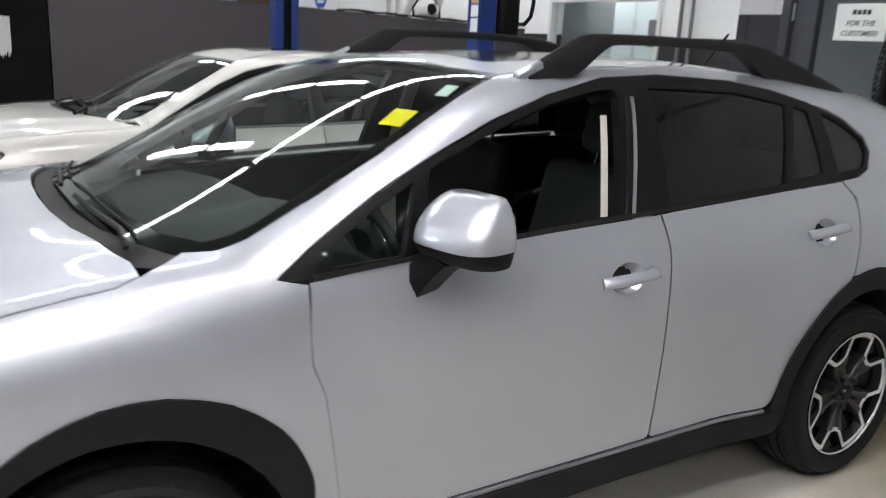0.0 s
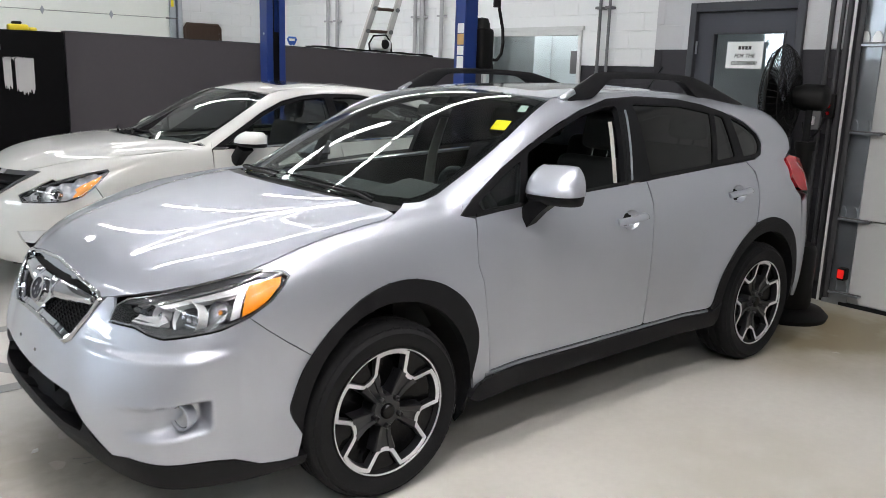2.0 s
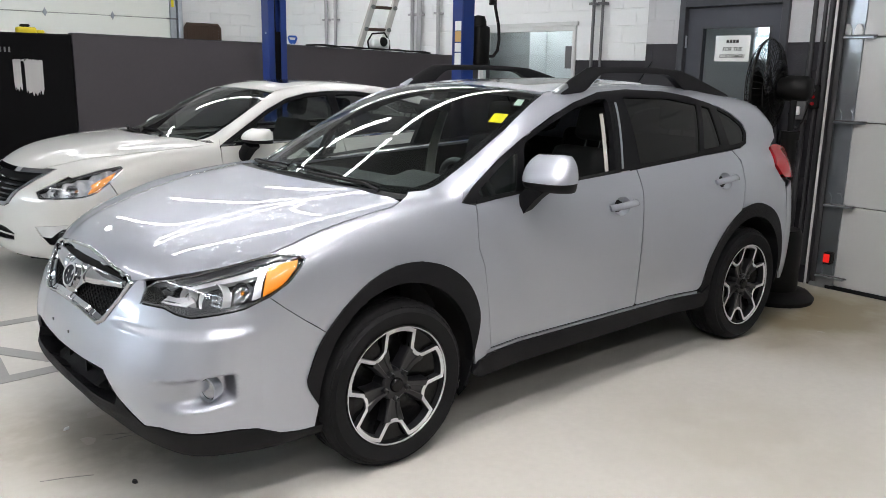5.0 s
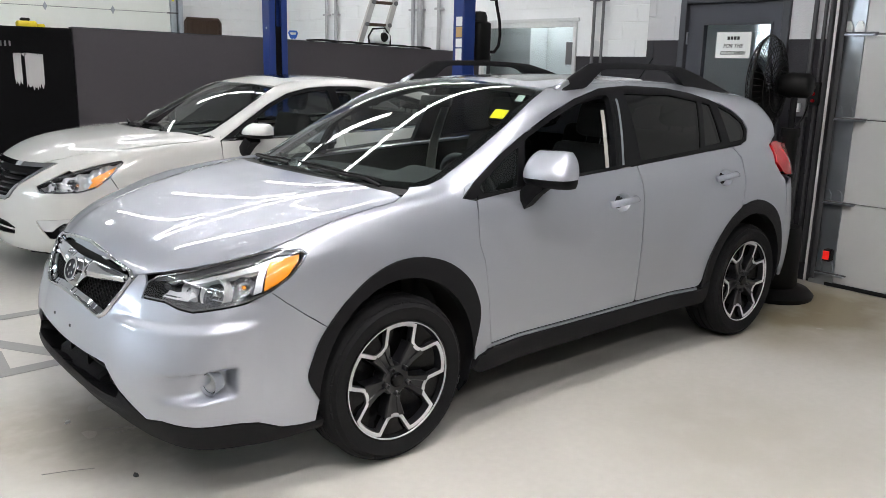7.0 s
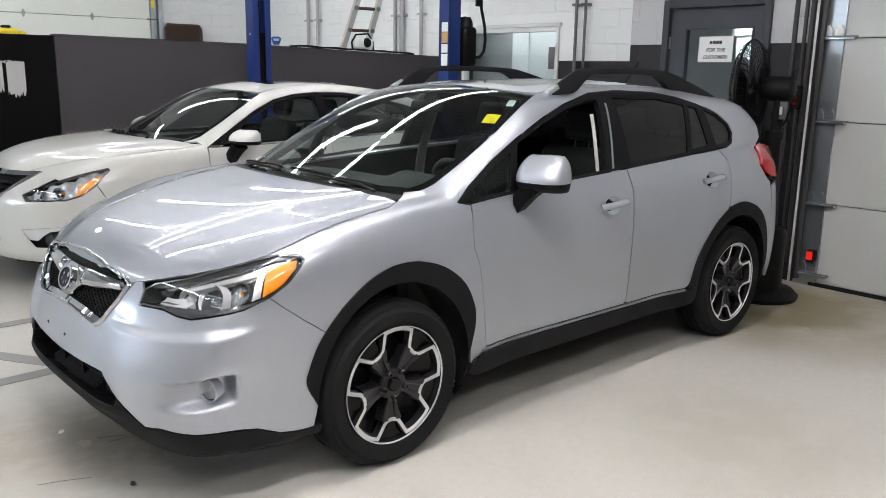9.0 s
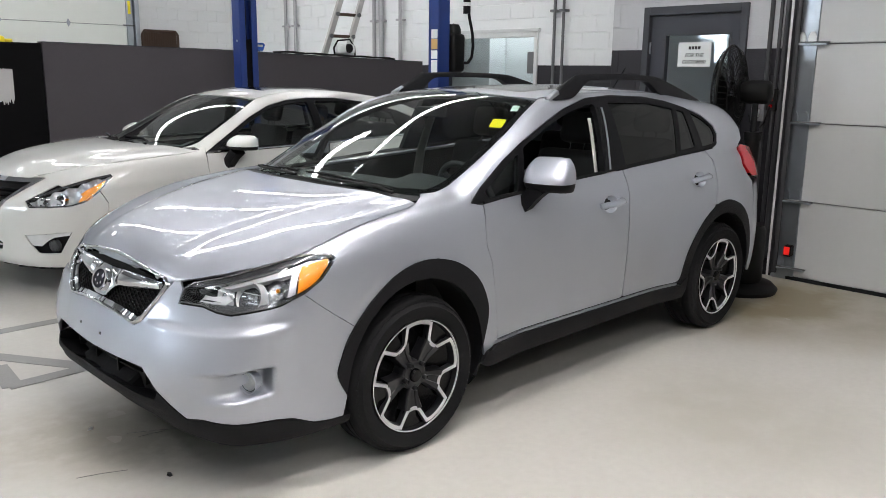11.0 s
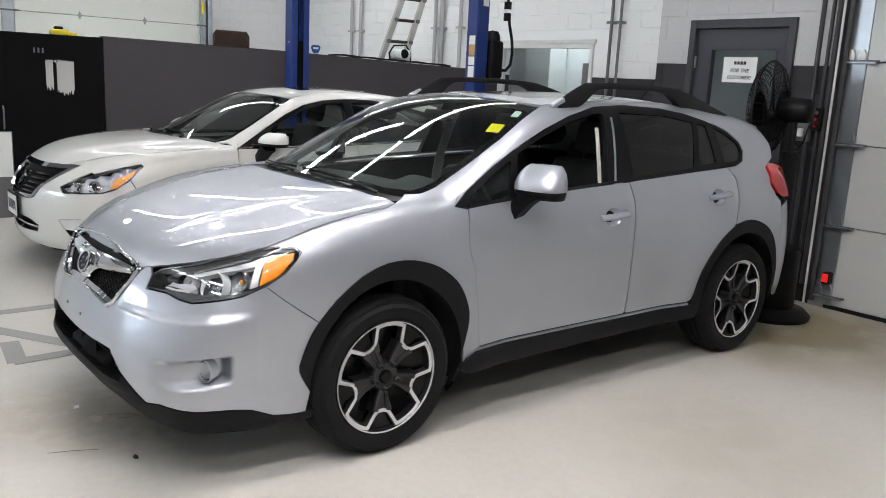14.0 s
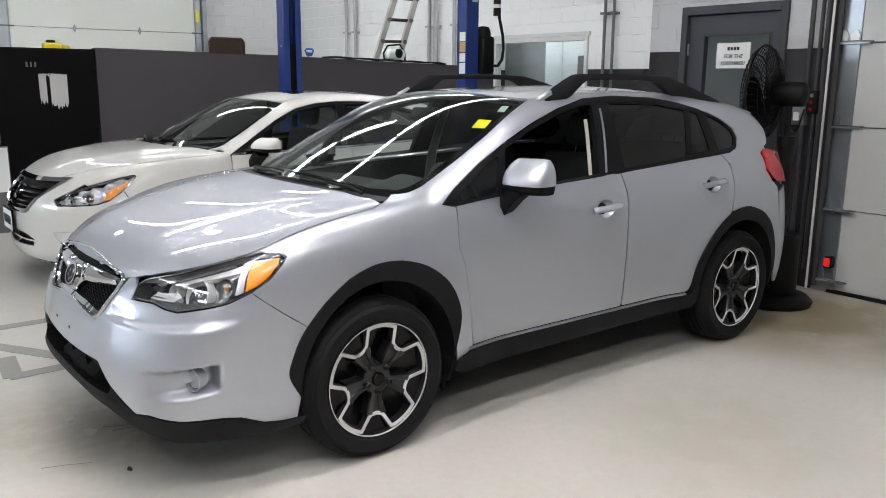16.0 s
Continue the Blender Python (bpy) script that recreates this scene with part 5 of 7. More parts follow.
def door_mirror(parent, eye, paint, size=1.0, flat=1.0, square=0.72):
    """A wing mirror: a painted cap over a black shell, on a black stalk. eye: the middle of the shell."""
    def shell(z0, z1, grow, cut_low):
        """Stacked rounded sections: full at the waist, drawn back and in towards the top."""
        bm = bmesh.new()
        rows, nu, nv = [], 18, 32
        for i in range(nu + 1):
            z = z0 + (z1 - z0) * (1 - (1 - i / nu) ** 1.6)
            h = max(0.0, (z + 0.03) / 0.125)
            low = max(0.0, (-0.04 - z) / 0.045)
            s = max(0.02, 1 - h ** 3.0) ** 0.5 * (1 - 0.22 * low ** 2)
            back, front = 0.080 - 0.012 * h * h, -0.095 + 0.075 * h ** 1.7 + 0.03 * low ** 2
            wide = 0.122 * (1 - 0.12 * h ** 2)
            cx, rx = (back + front) / 2, (back - front) / 2 * (0.35 + 0.65 * s)
            cx += 0.02 * (1 - s)
            row = []
            for j in range(nv):
                a = 2 * math.pi * j / nv
                c, sn = math.cos(a), math.sin(a)
                e = 0.62 if c > 0 else 0.9
                px = (abs(c) ** e) * math.copysign(1, c)
                py = (abs(sn) ** square) * math.copysign(1, sn)
                row.append(bm.verts.new((cx + rx * px + grow * c, wide * py * (0.5 + 0.5 * s) + grow * sn, z)))
            rows.append(row)
        for a, b in zip(rows, rows[1:]):
            for j in range(nv):
                bm.faces.new((a[j], a[(j + 1) % nv], b[(j + 1) % nv], b[j]))
        bm.faces.new(rows[0][::-1])
        bm.faces.new(rows[-1])
        bmesh.ops.scale(bm, vec=(size, size, size * flat), verts=bm.verts)
        return bm

    for s in (-1, 1):
        at = pose(eye[0], s * abs(eye[1]), eye[2], 0, 0, -14 * s)
        body = part("mirror", shell(-0.082, -0.038, 0.0, True), BLACK_TRIM, parent, "wing mirror with a painted cap on a black stalk", smooth=50, at=at)
        part("cap", shell(-0.036, 0.088, 0.003, False), paint, body, "glossy painted mirror cap", smooth=50)
        part("glass", block(0.074 * size, 0.082 * size, -0.085 * size, 0.085 * size, -0.05 * size, 0.035 * size, 0.002), CHROME, body, "mirror glass")
        inn = -s
        pts = [(-0.02, inn * 0.03, -0.06), (-0.025, inn * 0.07, -0.095), (-0.026, inn * 0.105, -0.135), (-0.022, inn * 0.135, -0.168)]
        bm = bmesh.new()
        rings = []
        for k, (x, y, z) in enumerate(pts):
            w = (0.075, 0.062, 0.056, 0.050)[k]
            rings.append([bm.verts.new((x * size + w * size * a, y * size + 0.03 * size * b, z * size + 0.02 * b)) for a, b in ((-0.6, -1), (-0.8, 0), (-0.6, 1), (0.6, 1), (0.8, 0), (0.6, -1))])
        for a, b in zip(rings, rings[1:]):
            for i in range(6):
                bm.faces.new((a[i], a[(i + 1) % 6], b[(i + 1) % 6], b[i]))
        bm.faces.new(rings[0])
        bm.faces.new(rings[-1])
        part("stalk", bm, BLACK_TRIM, body, "black plastic stalk", smooth=50)


def seat(parent, x, y, z, rear=False):
    w = 0.25 if not rear else 0.55
    body = part("seat", block(x - 0.02, x + 0.5, y - w, y + w, z + 0.02, z + 0.2, 0.06, segments=3), SEAT, parent, "dark cloth car seat", smooth=50)
    lean = pose(x + 0.46, y, z + 0.14, 0, 14, 0)
    part("backrest", block(-0.03, 0.12, -w, w, 0, 0.56, 0.06, m=lean, segments=3), SEAT, body, smooth=50)
    for d in ((0,) if not rear else (-0.33, 0.33)):
        part("headrest", block(0.0, 0.10, d - 0.13, d + 0.13, 0.60, 0.79, 0.045, m=lean, segments=3), SEAT, body, smooth=50)
        part("headrest_post", tube([lean @ Vector((0.05, d - 0.05, 0.5)), lean @ Vector((0.05, d - 0.05, 0.66))], 0.006), DARK_LAMP, body)
        part("headrest_post", tube([lean @ Vector((0.05, d + 0.05, 0.5)), lean @ Vector((0.05, d + 0.05, 0.66))], 0.006), DARK_LAMP, body)
    return body


def cabin_inside(shape, car, dash_x, dash_z, seat_x, seat_z, floor_z, wide=0.66, tint=DASH):
    """Dashboard, wheel, seats, door trims, floor and roof lining."""
    dash = part("dashboard", bmesh.new(), tint, car, "dark vinyl dashboard")
    bm = bmesh.new()
    prof = [(dash_x - 0.42, dash_z - 0.03), (dash_x - 0.15, dash_z + 0.005), (dash_x, dash_z + 0.02), (dash_x + 0.12, dash_z - 0.01), (dash_x + 0.17, dash_z - 0.07), (dash_x + 0.15, dash_z - 0.3), (dash_x + 0.05, dash_z - 0.5), (dash_x - 0.42, dash_z - 0.5)]
    rows = []
    for k in range(25):
        y = -wide + 2 * wide * k / 24
        hood = 0.055 * math.exp(-((y + 0.36) / 0.19) ** 4) - 0.02 * (y / wide) ** 2
        rows.append([bm.verts.new((x - 0.10 * (abs(y) / wide) ** 2 * (-1 if i < 2 else 0), y, z + (hood if i in (2, 3) else hood * 0.4 if i == 1 else 0))) for i, (x, z) in enumerate(prof)])
    for a, b in zip(rows, rows[1:]):
        for i in range(len(prof)):
            bm.faces.new((a[i], a[(i + 1) % len(prof)], b[(i + 1) % len(prof)], b[i]))
    bm.faces.new(rows[0])
    bm.faces.new(rows[-1])
    bmesh.ops.recalc_face_normals(bm, faces=bm.faces)
    for f in bm.faces:
        f.smooth = True
    bm.to_mesh(dash.data)
    bm.free()
    tilt = pose(dash_x + 0.28, -0.36, dash_z - 0.06, 0, 66, 0)
    ring = [tilt @ Vector((0.185 * math.cos(a), 0.185 * math.sin(a), 0)) for a in np.linspace(0, 2 * math.pi, 40, endpoint=False)]
    sw = part("steering_wheel", tube(ring, 0.016, 8, closed=True), tint, car, "black steering wheel", smooth=60)
    part("wheel_boss", block(-0.07, 0.07, -0.09, 0.09, -0.02, 0.03, 0.02, m=tilt), tint, sw, smooth=40)
    for a in (0.0, 2.3, -2.3):
        part("wheel_spoke", tube([tilt @ Vector((0.05 * math.cos(a), 0.05 * math.sin(a), 0)), tilt @ Vector((0.18 * math.cos(a), 0.18 * math.sin(a), 0))], 0.016, flat=0.4), tint, sw)
    seat(car, seat_x, -0.37, seat_z)
    seat(car, seat_x, 0.37, seat_z)
    seat(car, seat_x + 0.85, 0.0, seat_z + 0.03, True)
    part("cabin_floor", block(-0.2, seat_x + 1.7, -wide, wide, floor_z, floor_z + 0.05), WELL, car)
    part("console", block(dash_x + 0.1, seat_x + 0.45, -0.1, 0.1, floor_z, seat_z + 0.22, 0.03), tint, car, smooth=40)


def crossover(at):
    S = CROSSOVER
    car = empty("crossover_car", at, "silver crossover car with black cladding, parked on the shop floor", "car")
    # outlines on the side, (x, z)
    arch_f = [(-0.356, 0.345), (-0.408, 0.44), (-0.397, 0.509), (-0.353, 0.606), (-0.256, 0.715), (-0.139, 0.80), (-0.016, 0.842), (0.114, 0.842), (0.248, 0.80), (0.362, 0.716), (0.424, 0.611), (0.439, 0.526), (0.423, 0.418), (0.399, 0.30)]
    arch_r = [(2.155, 0.385), (2.215, 0.564), (2.351, 0.725), (2.499, 0.816), (2.61, 0.842), (2.72, 0.838), (2.874, 0.784), (2.985, 0.683), (3.055, 0.52), (3.07, 0.40)]
    ring_f = [((0.40 if a < math.pi / 2 else 0.372) * math.cos(a) + 0.01, 0.345 + 0.425 * math.sin(a)) for a in np.linspace(math.pi * 0.99, -0.12 * math.pi, 30)]
    ring_r = [(2.637 + 0.40 * math.cos(a), 0.345 + 0.42 * math.sin(a)) for a in np.linspace(math.pi * 1.03, -0.05 * math.pi, 30)]
    belt = [(0.372, 1.040), (0.441, 1.037), (0.681, 1.062), (1.13, 1.093), (1.552, 1.113), (1.619, 1.118), (2.161, 1.147), (2.492, 1.160), (2.618, 1.166)]
    dlo_top = [(0.372, 1.047), (0.454, 1.106), (0.636, 1.213), (0.796, 1.293), (1.0, 1.377), (1.207, 1.447), (1.448, 1.496), (1.694, 1.509), (2.003, 1.497), (2.199, 1.471), (2.386, 1.43), (2.579, 1.366), (2.69, 1.303), (2.72, 1.25), (2.69, 1.19), (2.618, 1.166)]
    hood_edge = [(0.10, -0.775), (0.047, -0.80), (-0.1, -0.807), (-0.25, -0.812), (-0.414, -0.809), (-0.498, -0.797)]
    gutter = [(0.206, -0.685), (0.274, -0.714), (0.348, -0.725), (0.523, -0.719), (0.739, -0.698), (0.939, -0.655), (1.122, -0.585), (1.3, -0.575), (1.7, -0.573), (2.2, -0.565), (2.7, -0.545), (3.02, -0.52)]
    ws_edge = gutter[:7]
    sh = lambda m, p: S.to(m, p, "shoulder")
    # fender
    fender = sh("top", hood_edge[::-1] + [(0.16, -0.735), (0.206, -0.69)]) + sh("top", [(0.274, -0.716), (0.348, -0.727)]) + sh("side", [(0.404, 1.085), (0.372, 1.045), (0.44, 1.03), (0.437, 0.93), (0.439, 0.848), (0.469, 0.772), (0.512, 0.469), (0.526, 0.386), (0.44, 0.30)] + arch_f[::-1][1:-3]) + S.to("front", [(1.128, 0.609), (1.08, 0.648), (1.02, 0.697), (0.96, 0.75), (0.912, 0.796), (0.975, 0.841), (1.015, 0.888), (1.032, 0.915), (1.012, 0.932)], "shoulder")
    patch("fender", S, "shoulder", outline(fender, 0.02), SILVER, car, step=0.022, gap=0.0012, mirror=True)
    # doors
    fdoor = [(0.445, 1.034)] + [(x, z - 0.004) for x, z in belt[2:5]] + [(1.585, 1.02, 0.05), (1.59, 0.7), (1.588, 0.39, 0.02), (0.527, 0.389), (0.512, 0.469), (0.469, 0.772), (0.44, 0.848), (0.437, 0.93)]
    cup = lambda x, z: [(x + 0.008 + 0.066 * math.cos(a), z - 0.004 + 0.047 * math.sin(a)) for a in np.linspace(0, 2 * math.pi, 28, endpoint=False)]
    d1 = patch("front_door", S, "side", outline(fdoor, 0.02), SILVER, car, holes=[cup(1.405, 0.942)], thick=0.006, step=0.024, gap=0.0012, label="silver front door with its window wound down")
    rdoor = [(1.558, 1.109), (1.619, 1.114), (2.161, 1.143), (2.492, 1.156), (2.56, 1.10, 0.06), (2.55, 0.978), (2.515, 0.86), (2.499, 0.816), (2.351, 0.725), (2.215, 0.564), (2.155, 0.39, 0.04), (1.592, 0.39, 0.02), (1.594, 0.7), (1.589, 1.02, 0.05)]
    d2 = patch("rear_door", S, "side", outline(rdoor, 0.02), SILVER, car, holes=[cup(2.345, 0.998)], thick=0.006, step=0.024, gap=0.0012, label="silver rear door with a dark tinted window")
    patch("far_doors", S, "far_side", outline([(0.456, 1.035), (2.49, 1.15), (2.515, 0.86), (2.155, 0.39), (0.527, 0.389), (0.44, 0.848)], 0.03), SILVER, car, step=0.04)
    door_handle(S, d1, 1.405, 0.942)
    door_handle(S, d2, 2.345, 0.998)
    # the frame round the windows: pillar, roof rail, rear quarter
    frame_loop = sh("top", gutter) + S.to("rear", [(0.62, 1.43), (0.80, 1.33), (0.92, 1.2), (0.99, 1.17)], "shoulder") + S.to("rear", [(1.06, 1.14), (1.10, 1.04), (1.05, 0.97), (1.0, 0.93), (0.98, 0.70), (1.0, 0.62)], "shoulder") + sh("side", arch_r[::-1][1:-4] + [(2.545, 0.829), (2.512, 0.828), (2.52, 0.86), (2.555, 0.978), (2.566, 1.10), (2.497, 1.158)] + dlo_top[::-1] + [(0.404, 1.085)])
    patch("side_frame", S, "shoulder", outline(frame_loop, 0.02), SILVER, car, step=0.022, gap=0.001, mirror=True, label="silver pillar, roof edge and rear quarter panel")
    # windows
    opening = [(0.735, 1.075, 0.01), (0.79, 1.268, 0.02), (1.0, 1.352), (1.203, 1.418), (1.385, 1.455), (1.475, 1.462, 0.03), (1.455, 1.40), (1.395, 1.115, 0.01)]
    fixed = [(0.49, 1.06, 0.01), (0.47, 1.085, 0.02), (0.636, 1.185), (0.745, 1.24, 0.015), (0.69, 1.07, 0.01)]
    rear_g = [(1.60, 1.468, 0.02), (2.0, 1.457), (2.245, 1.42, 0.015), (2.16, 1.165, 0.01), (1.60, 1.132, 0.01)]
    rear_q = [(2.285, 1.415, 0.01), (2.365, 1.40, 0.015), (2.395, 1.19, 0.01), (2.205, 1.178, 0.01)]
    d_glass = [(2.44, 1.395, 0.02), (2.579, 1.345), (2.675, 1.292, 0.02), (2.695, 1.245, 0.02), (2.665, 1.197, 0.02), (2.485, 1.186, 0.01)]
    frame_all = outline(belt[:1] + [(x, z + 0.003) for x, z in belt[1:-1]] + [(2.618, 1.169)] + [(x, z - 0.003) for x, z in dlo_top[::-1][1:-1]], 0.02)
    gl = [outline(g, 0.02) for g in (opening, fixed, rear_g, rear_q, d_glass)]
    for mode in ("side", "far_side"):
        fr = patch("window_frame", S, mode, frame_all, BLACK_TRIM, car, holes=gl, step=0.03, offset=-0.004, thick=0.03, label="satin black window frames")
        patch("fixed_glass", S, mode, gl[1], SIDE_GLASS, fr, step=0.05, offset=-0.012, thick=0.002)
        for g, nm in ((gl[2], "rear_window"), (gl[3], "rear_quarter_light"), (gl[4], "rear_quarter_window")):
            patch(nm, S, mode, g, TINTED, fr, step=0.05, offset=-0.010, thick=0.002, label="dark tinted glass")
        if mode == "side":
            for x0, w, m, nm, off in ((1.352, 0.024, LIGHT_TRIM, "belt_trim", -0.035), (1.412, 0.010, RUBBER, "seal_strip", -0.001), (1.442, 0.013, GALV, "seal_strip", -0.001)):
                k = 0.075 if nm == "seal_strip" else 0.06
                top = 1.44 if nm == "seal_strip" else 1.40
                patch(nm, S, mode, outline([(x0, 1.118), (x0 + k * 0.45, 1.26), (x0 + k, top), (x0 + k + w, top), (x0 + k * 0.45 + w, 1.26), (x0 + w, 1.118)], 0.02), m, fr, step=0.03, offset=off, thick=0.004, label="pale pillar trim inside the open window" if m is LIGHT_TRIM else "")
        patch("waist_seal", S, mode, outline([(0.45, 1.036), (1.13, 1.09), (2.161, 1.144), (2.6, 1.163), (2.6, 1.175), (2.161, 1.156), (1.13, 1.102), (0.45, 1.048)], 0.03), RUBBER, fr, step=0.03, offset=0.003, thick=0.01)
    # cladding
    for mode in ("side",):
        patch("arch_cladding", S, "side", np.concatenate([spline(arch_f), np.array(ring_f[::-1])]), CLADDING, car, step=0.03, offset=0.008, thick=0.05, mirror=True, label="matt black wheel arch cladding")
        patch("arch_cladding", S, "side", np.concatenate([spline(arch_r), np.array(ring_r[::-1])]), CLADDING, car, step=0.03, offset=0.008, thick=0.05, mirror=True, label="matt black wheel arch cladding")
        sill = [(0.41, 0.30), (0.45, 0.345), (0.53, 0.371), (1.59, 0.371), (2.155, 0.371), (2.24, 0.42, 0.03), (2.225, 0.33), (2.19, 0.29, 0.02), (0.45, 0.272, 0.02)]
        patch("sill_cladding", S, "side", outline(sill, 0.03), CLADDING, car, step=0.03, offset=0.016, thick=0.06, mirror=True, label="matt black sill cladding", relief=lambda u, v: 0.004 * smooth01(v, 0.36, 0.30))
        patch("sill_strip", S, "side", outline([(0.53, 0.392), (2.12, 0.392), (2.12, 0.382), (0.53, 0.382)], 0.05), BLACK_TRIM, car, step=0.05, offset=-0.006, thick=0.02, mirror=True)
        patch("rocker_edge", S, "side", outline([(0.50, 0.383), (2.13, 0.383), (2.13, 0.369), (0.50, 0.369)], 0.05), SILVER, car, step=0.05, offset=0.004, thick=0.02, mirror=True)
    # hood, cowl, windshield, roof
    hood_half = [(0.10, -0.775), (0.047, -0.80), (-0.1, -0.807), (-0.25, -0.812), (-0.414, -0.809), (-0.498, -0.797), (-0.58, -0.766), (-0.66, -0.718), (-0.735, -0.65), (-0.801, -0.567), (-0.845, -0.49), (-0.868, -0.44), (-0.885, -0.3), (-0.897, -0.12), (-0.899, 0)]
    hood_back = [(0.0, 0), (0.005, -0.2), (0.025, -0.4), (0.07, -0.58), (0.10, -0.69)]
    hood = hood_back + hood_half
    loop = hood + [(u, -v) for u, v in hood[::-1] if abs(v) > 1e-6]
    patch("hood", S, "top", outline(loop, 0.02), SILVER, car, step=0.022, gap=0.003, label="glossy silver hood with raised ridges")
    cowl = [(0.006, 0), (0.011, -0.2), (0.031, -0.4), (0.076, -0.58), (0.106, -0.70), (0.15, -0.735), (0.206, -0.683), (0.13, -0.56), (0.085, -0.4), (0.06, -0.2), (0.055, 0)]
    loop = cowl + [(u, -v) for u, v in cowl[::-1] if abs(v) > 1e-6]
    patch("cowl", S, "top", outline(loop, 0.03), BLACK_TRIM, car, step=0.03, offset=-0.012, thick=0.03, label="black plastic cowl under the wipers")
    top_edge = [(1.122, -0.58), (1.06, -0.4), (1.03, -0.2), (1.02, 0)]
    ws = [(0.056, 0), (0.061, -0.2), (0.086, -0.4), (0.13, -0.56), (0.206, -0.68), (0.274, -0.709), (0.348, -0.72), (0.523, -0.714), (0.739, -0.693), (0.939, -0.65)] + top_edge
    loop = ws + [(u, -v) for u, v in ws[::-1] if abs(v) > 1e-6]
    wso = outline(loop, 0.03)
    pane = bent_glass(S, wso)
    glass = patch("windshield", S, "top", wso, WINDSHIELD, car, step=0.03, offset=-0.002, thick=0.003, sheet=pane, label="clear windshield with a black edge band")
    band = lambda d: inset(wso, d)
    low_band = lambda h: np.stack([h[:, 0] + 0.035 * smooth01(h[:, 0], 0.5, 0.2), h[:, 1]], 1)
    patch("edge_band", S, "top", wso, BLACK_GLOSS, glass, holes=[low_band(band(0.028))], step=0.03, offset=-0.006, thick=0.001, sheet=pane)
    roof = top_edge[::-1] + [(1.3, -0.57), (1.7, -0.568), (2.2, -0.56), (2.7, -0.54), (3.02, -0.515), (3.12, -0.45), (3.17, 0)]
    loop = roof + [(u, -v) for u, v in roof[::-1] if abs(v) > 1e-6]
    sun = outline([(1.2, -0.40, 0.05), (2.0, -0.42, 0.05), (2.0, 0.42, 0.05), (1.2, 0.40, 0.05)], 0.03)
    patch("roof", S, "top", outline(loop, 0.03), SILVER, car, holes=[sun], step=0.035, gap=0.003)
    patch("sunroof", S, "top", sun, BLACK_GLOSS, car, step=0.05, offset=-0.002, gap=0.004, label="dark glass sunroof")
    # front bumper
    lamp = [(0.493, 0.757), (0.500, 0.807), (0.535, 0.830), (0.668, 0.862), (0.745, 0.887), (0.861, 0.919), (0.942, 0.936), (1.012, 0.930), (1.029, 0.914), (1.015, 0.888), (0.975, 0.841), (0.914, 0.798), (0.842, 0.769), (0.758, 0.751), (0.689, 0.737), (0.641, 0.742), (0.587, 0.757)]
    arch_front = S.to("side", arch_f[:4], "front")
    half = [(0, 0.655), (0.15, 0.652), (0.285, 0.634), (0.33, 0.66), (0.40, 0.755), (0.438, 0.81), (0.447, 0.822), (0.475, 0.826), (0.493, 0.80), (0.489, 0.752), (0.587, 0.752), (0.641, 0.737), (0.689, 0.732), (0.758, 0.746), (0.842, 0.764), (0.912, 0.796), (0.96, 0.75), (1.02, 0.697), (1.08, 0.648), (1.128, 0.609)] + arch_front[::-1][1:] + [(1.052, 0.262), (1.0, 0.264), (0.934, 0.277), (0.866, 0.315), (0.814, 0.326), (0.70, 0.338), (0.606, 0.350), (0.548, 0.340), (0.50, 0.372), (0.437, 0.421), (0.405, 0.462), (0.365, 0.497), (0.217, 0.494), (0, 0.488)]

    def pocket(u, v):
        """Fog lamp recess, deepest at its outer end, a shelf under the lamps, and a fold where the front turns into the side."""
        a = np.abs(u)
        lo, hi = 0.416 + np.maximum(a - 0.70, 0) * 0.16, np.minimum(0.508 + (a - 0.562) * 0.17, 0.545)
        m = smooth01(v, lo - 0.002, lo + 0.035) * smooth01(v, hi + 0.003, hi - 0.004) * smooth01(a, 0.555, 0.755) * smooth01(a, 0.816, 0.797)
        edge = 0.655 + 0.10 * np.maximum(a - 0.60, 0)
        shelf = smooth01(v, edge + 0.034, edge - 0.004) * smooth01(a, 0.93, 0.80) * smooth01(v, 0.36, 0.56) * smooth01(a, 0.30, 0.46)
        fold = np.clip(1 - np.abs(a - 0.885) / 0.085, 0, 1) * smooth01(v, 0.36, 0.46) * smooth01(v, 0.76, 0.70)
        return -0.060 * m + 0.015 * shelf + 0.007 * fold

    patch("front_bumper", S, "front", outline(both(half), 0.012), SILVER, car, step=0.0078, gap=0.0006, relief=pocket, label="silver front bumper with fog lamp pockets")
    inner = [(0, 0.54), (0.40, 0.54), (0.52, 0.44), (0.52, 0.26), (0, 0.26)]
    back = patch("lower_intake", S, "front", outline(both(inner), 0.03), WELL, car, step=0.04, offset=-0.09, thick=0.004, label="black lower air intake")
    for z in (0.43,):
        patch("slat", S, "front", outline(both([(0, z + 0.004), (0.42, z + 0.004), (0.42, z - 0.004), (0, z - 0.004)]), 0.04), WELL, back, step=0.03, offset=-0.06, thick=0.02)
    for u in (-0.3, -0.1, 0.1, 0.3):
        patch("divider", S, "front", outline([(u - 0.006, 0.388), (u + 0.006, 0.388), (u + 0.006, 0.49), (u - 0.006, 0.49)], 0.03), WELL, back, step=0.03, offset=-0.055, thick=0.03)
    lip = [(0, 0.392), (0.2, 0.390), (0.345, 0.384), (0.425, 0.385), (0.433, 0.415), (0.50, 0.367), (0.548, 0.335), (0.606, 0.345), (0.70, 0.333), (0.814, 0.321), (0.866, 0.310), (0.934, 0.272), (1.042, 0.261), (1.085, 0.262), (1.075, 0.215), (0.9, 0.218), (0.81, 0.228), (0.66, 0.245), (0.548, 0.268), (0.4, 0.318), (0.2, 0.343), (0, 0.348)]
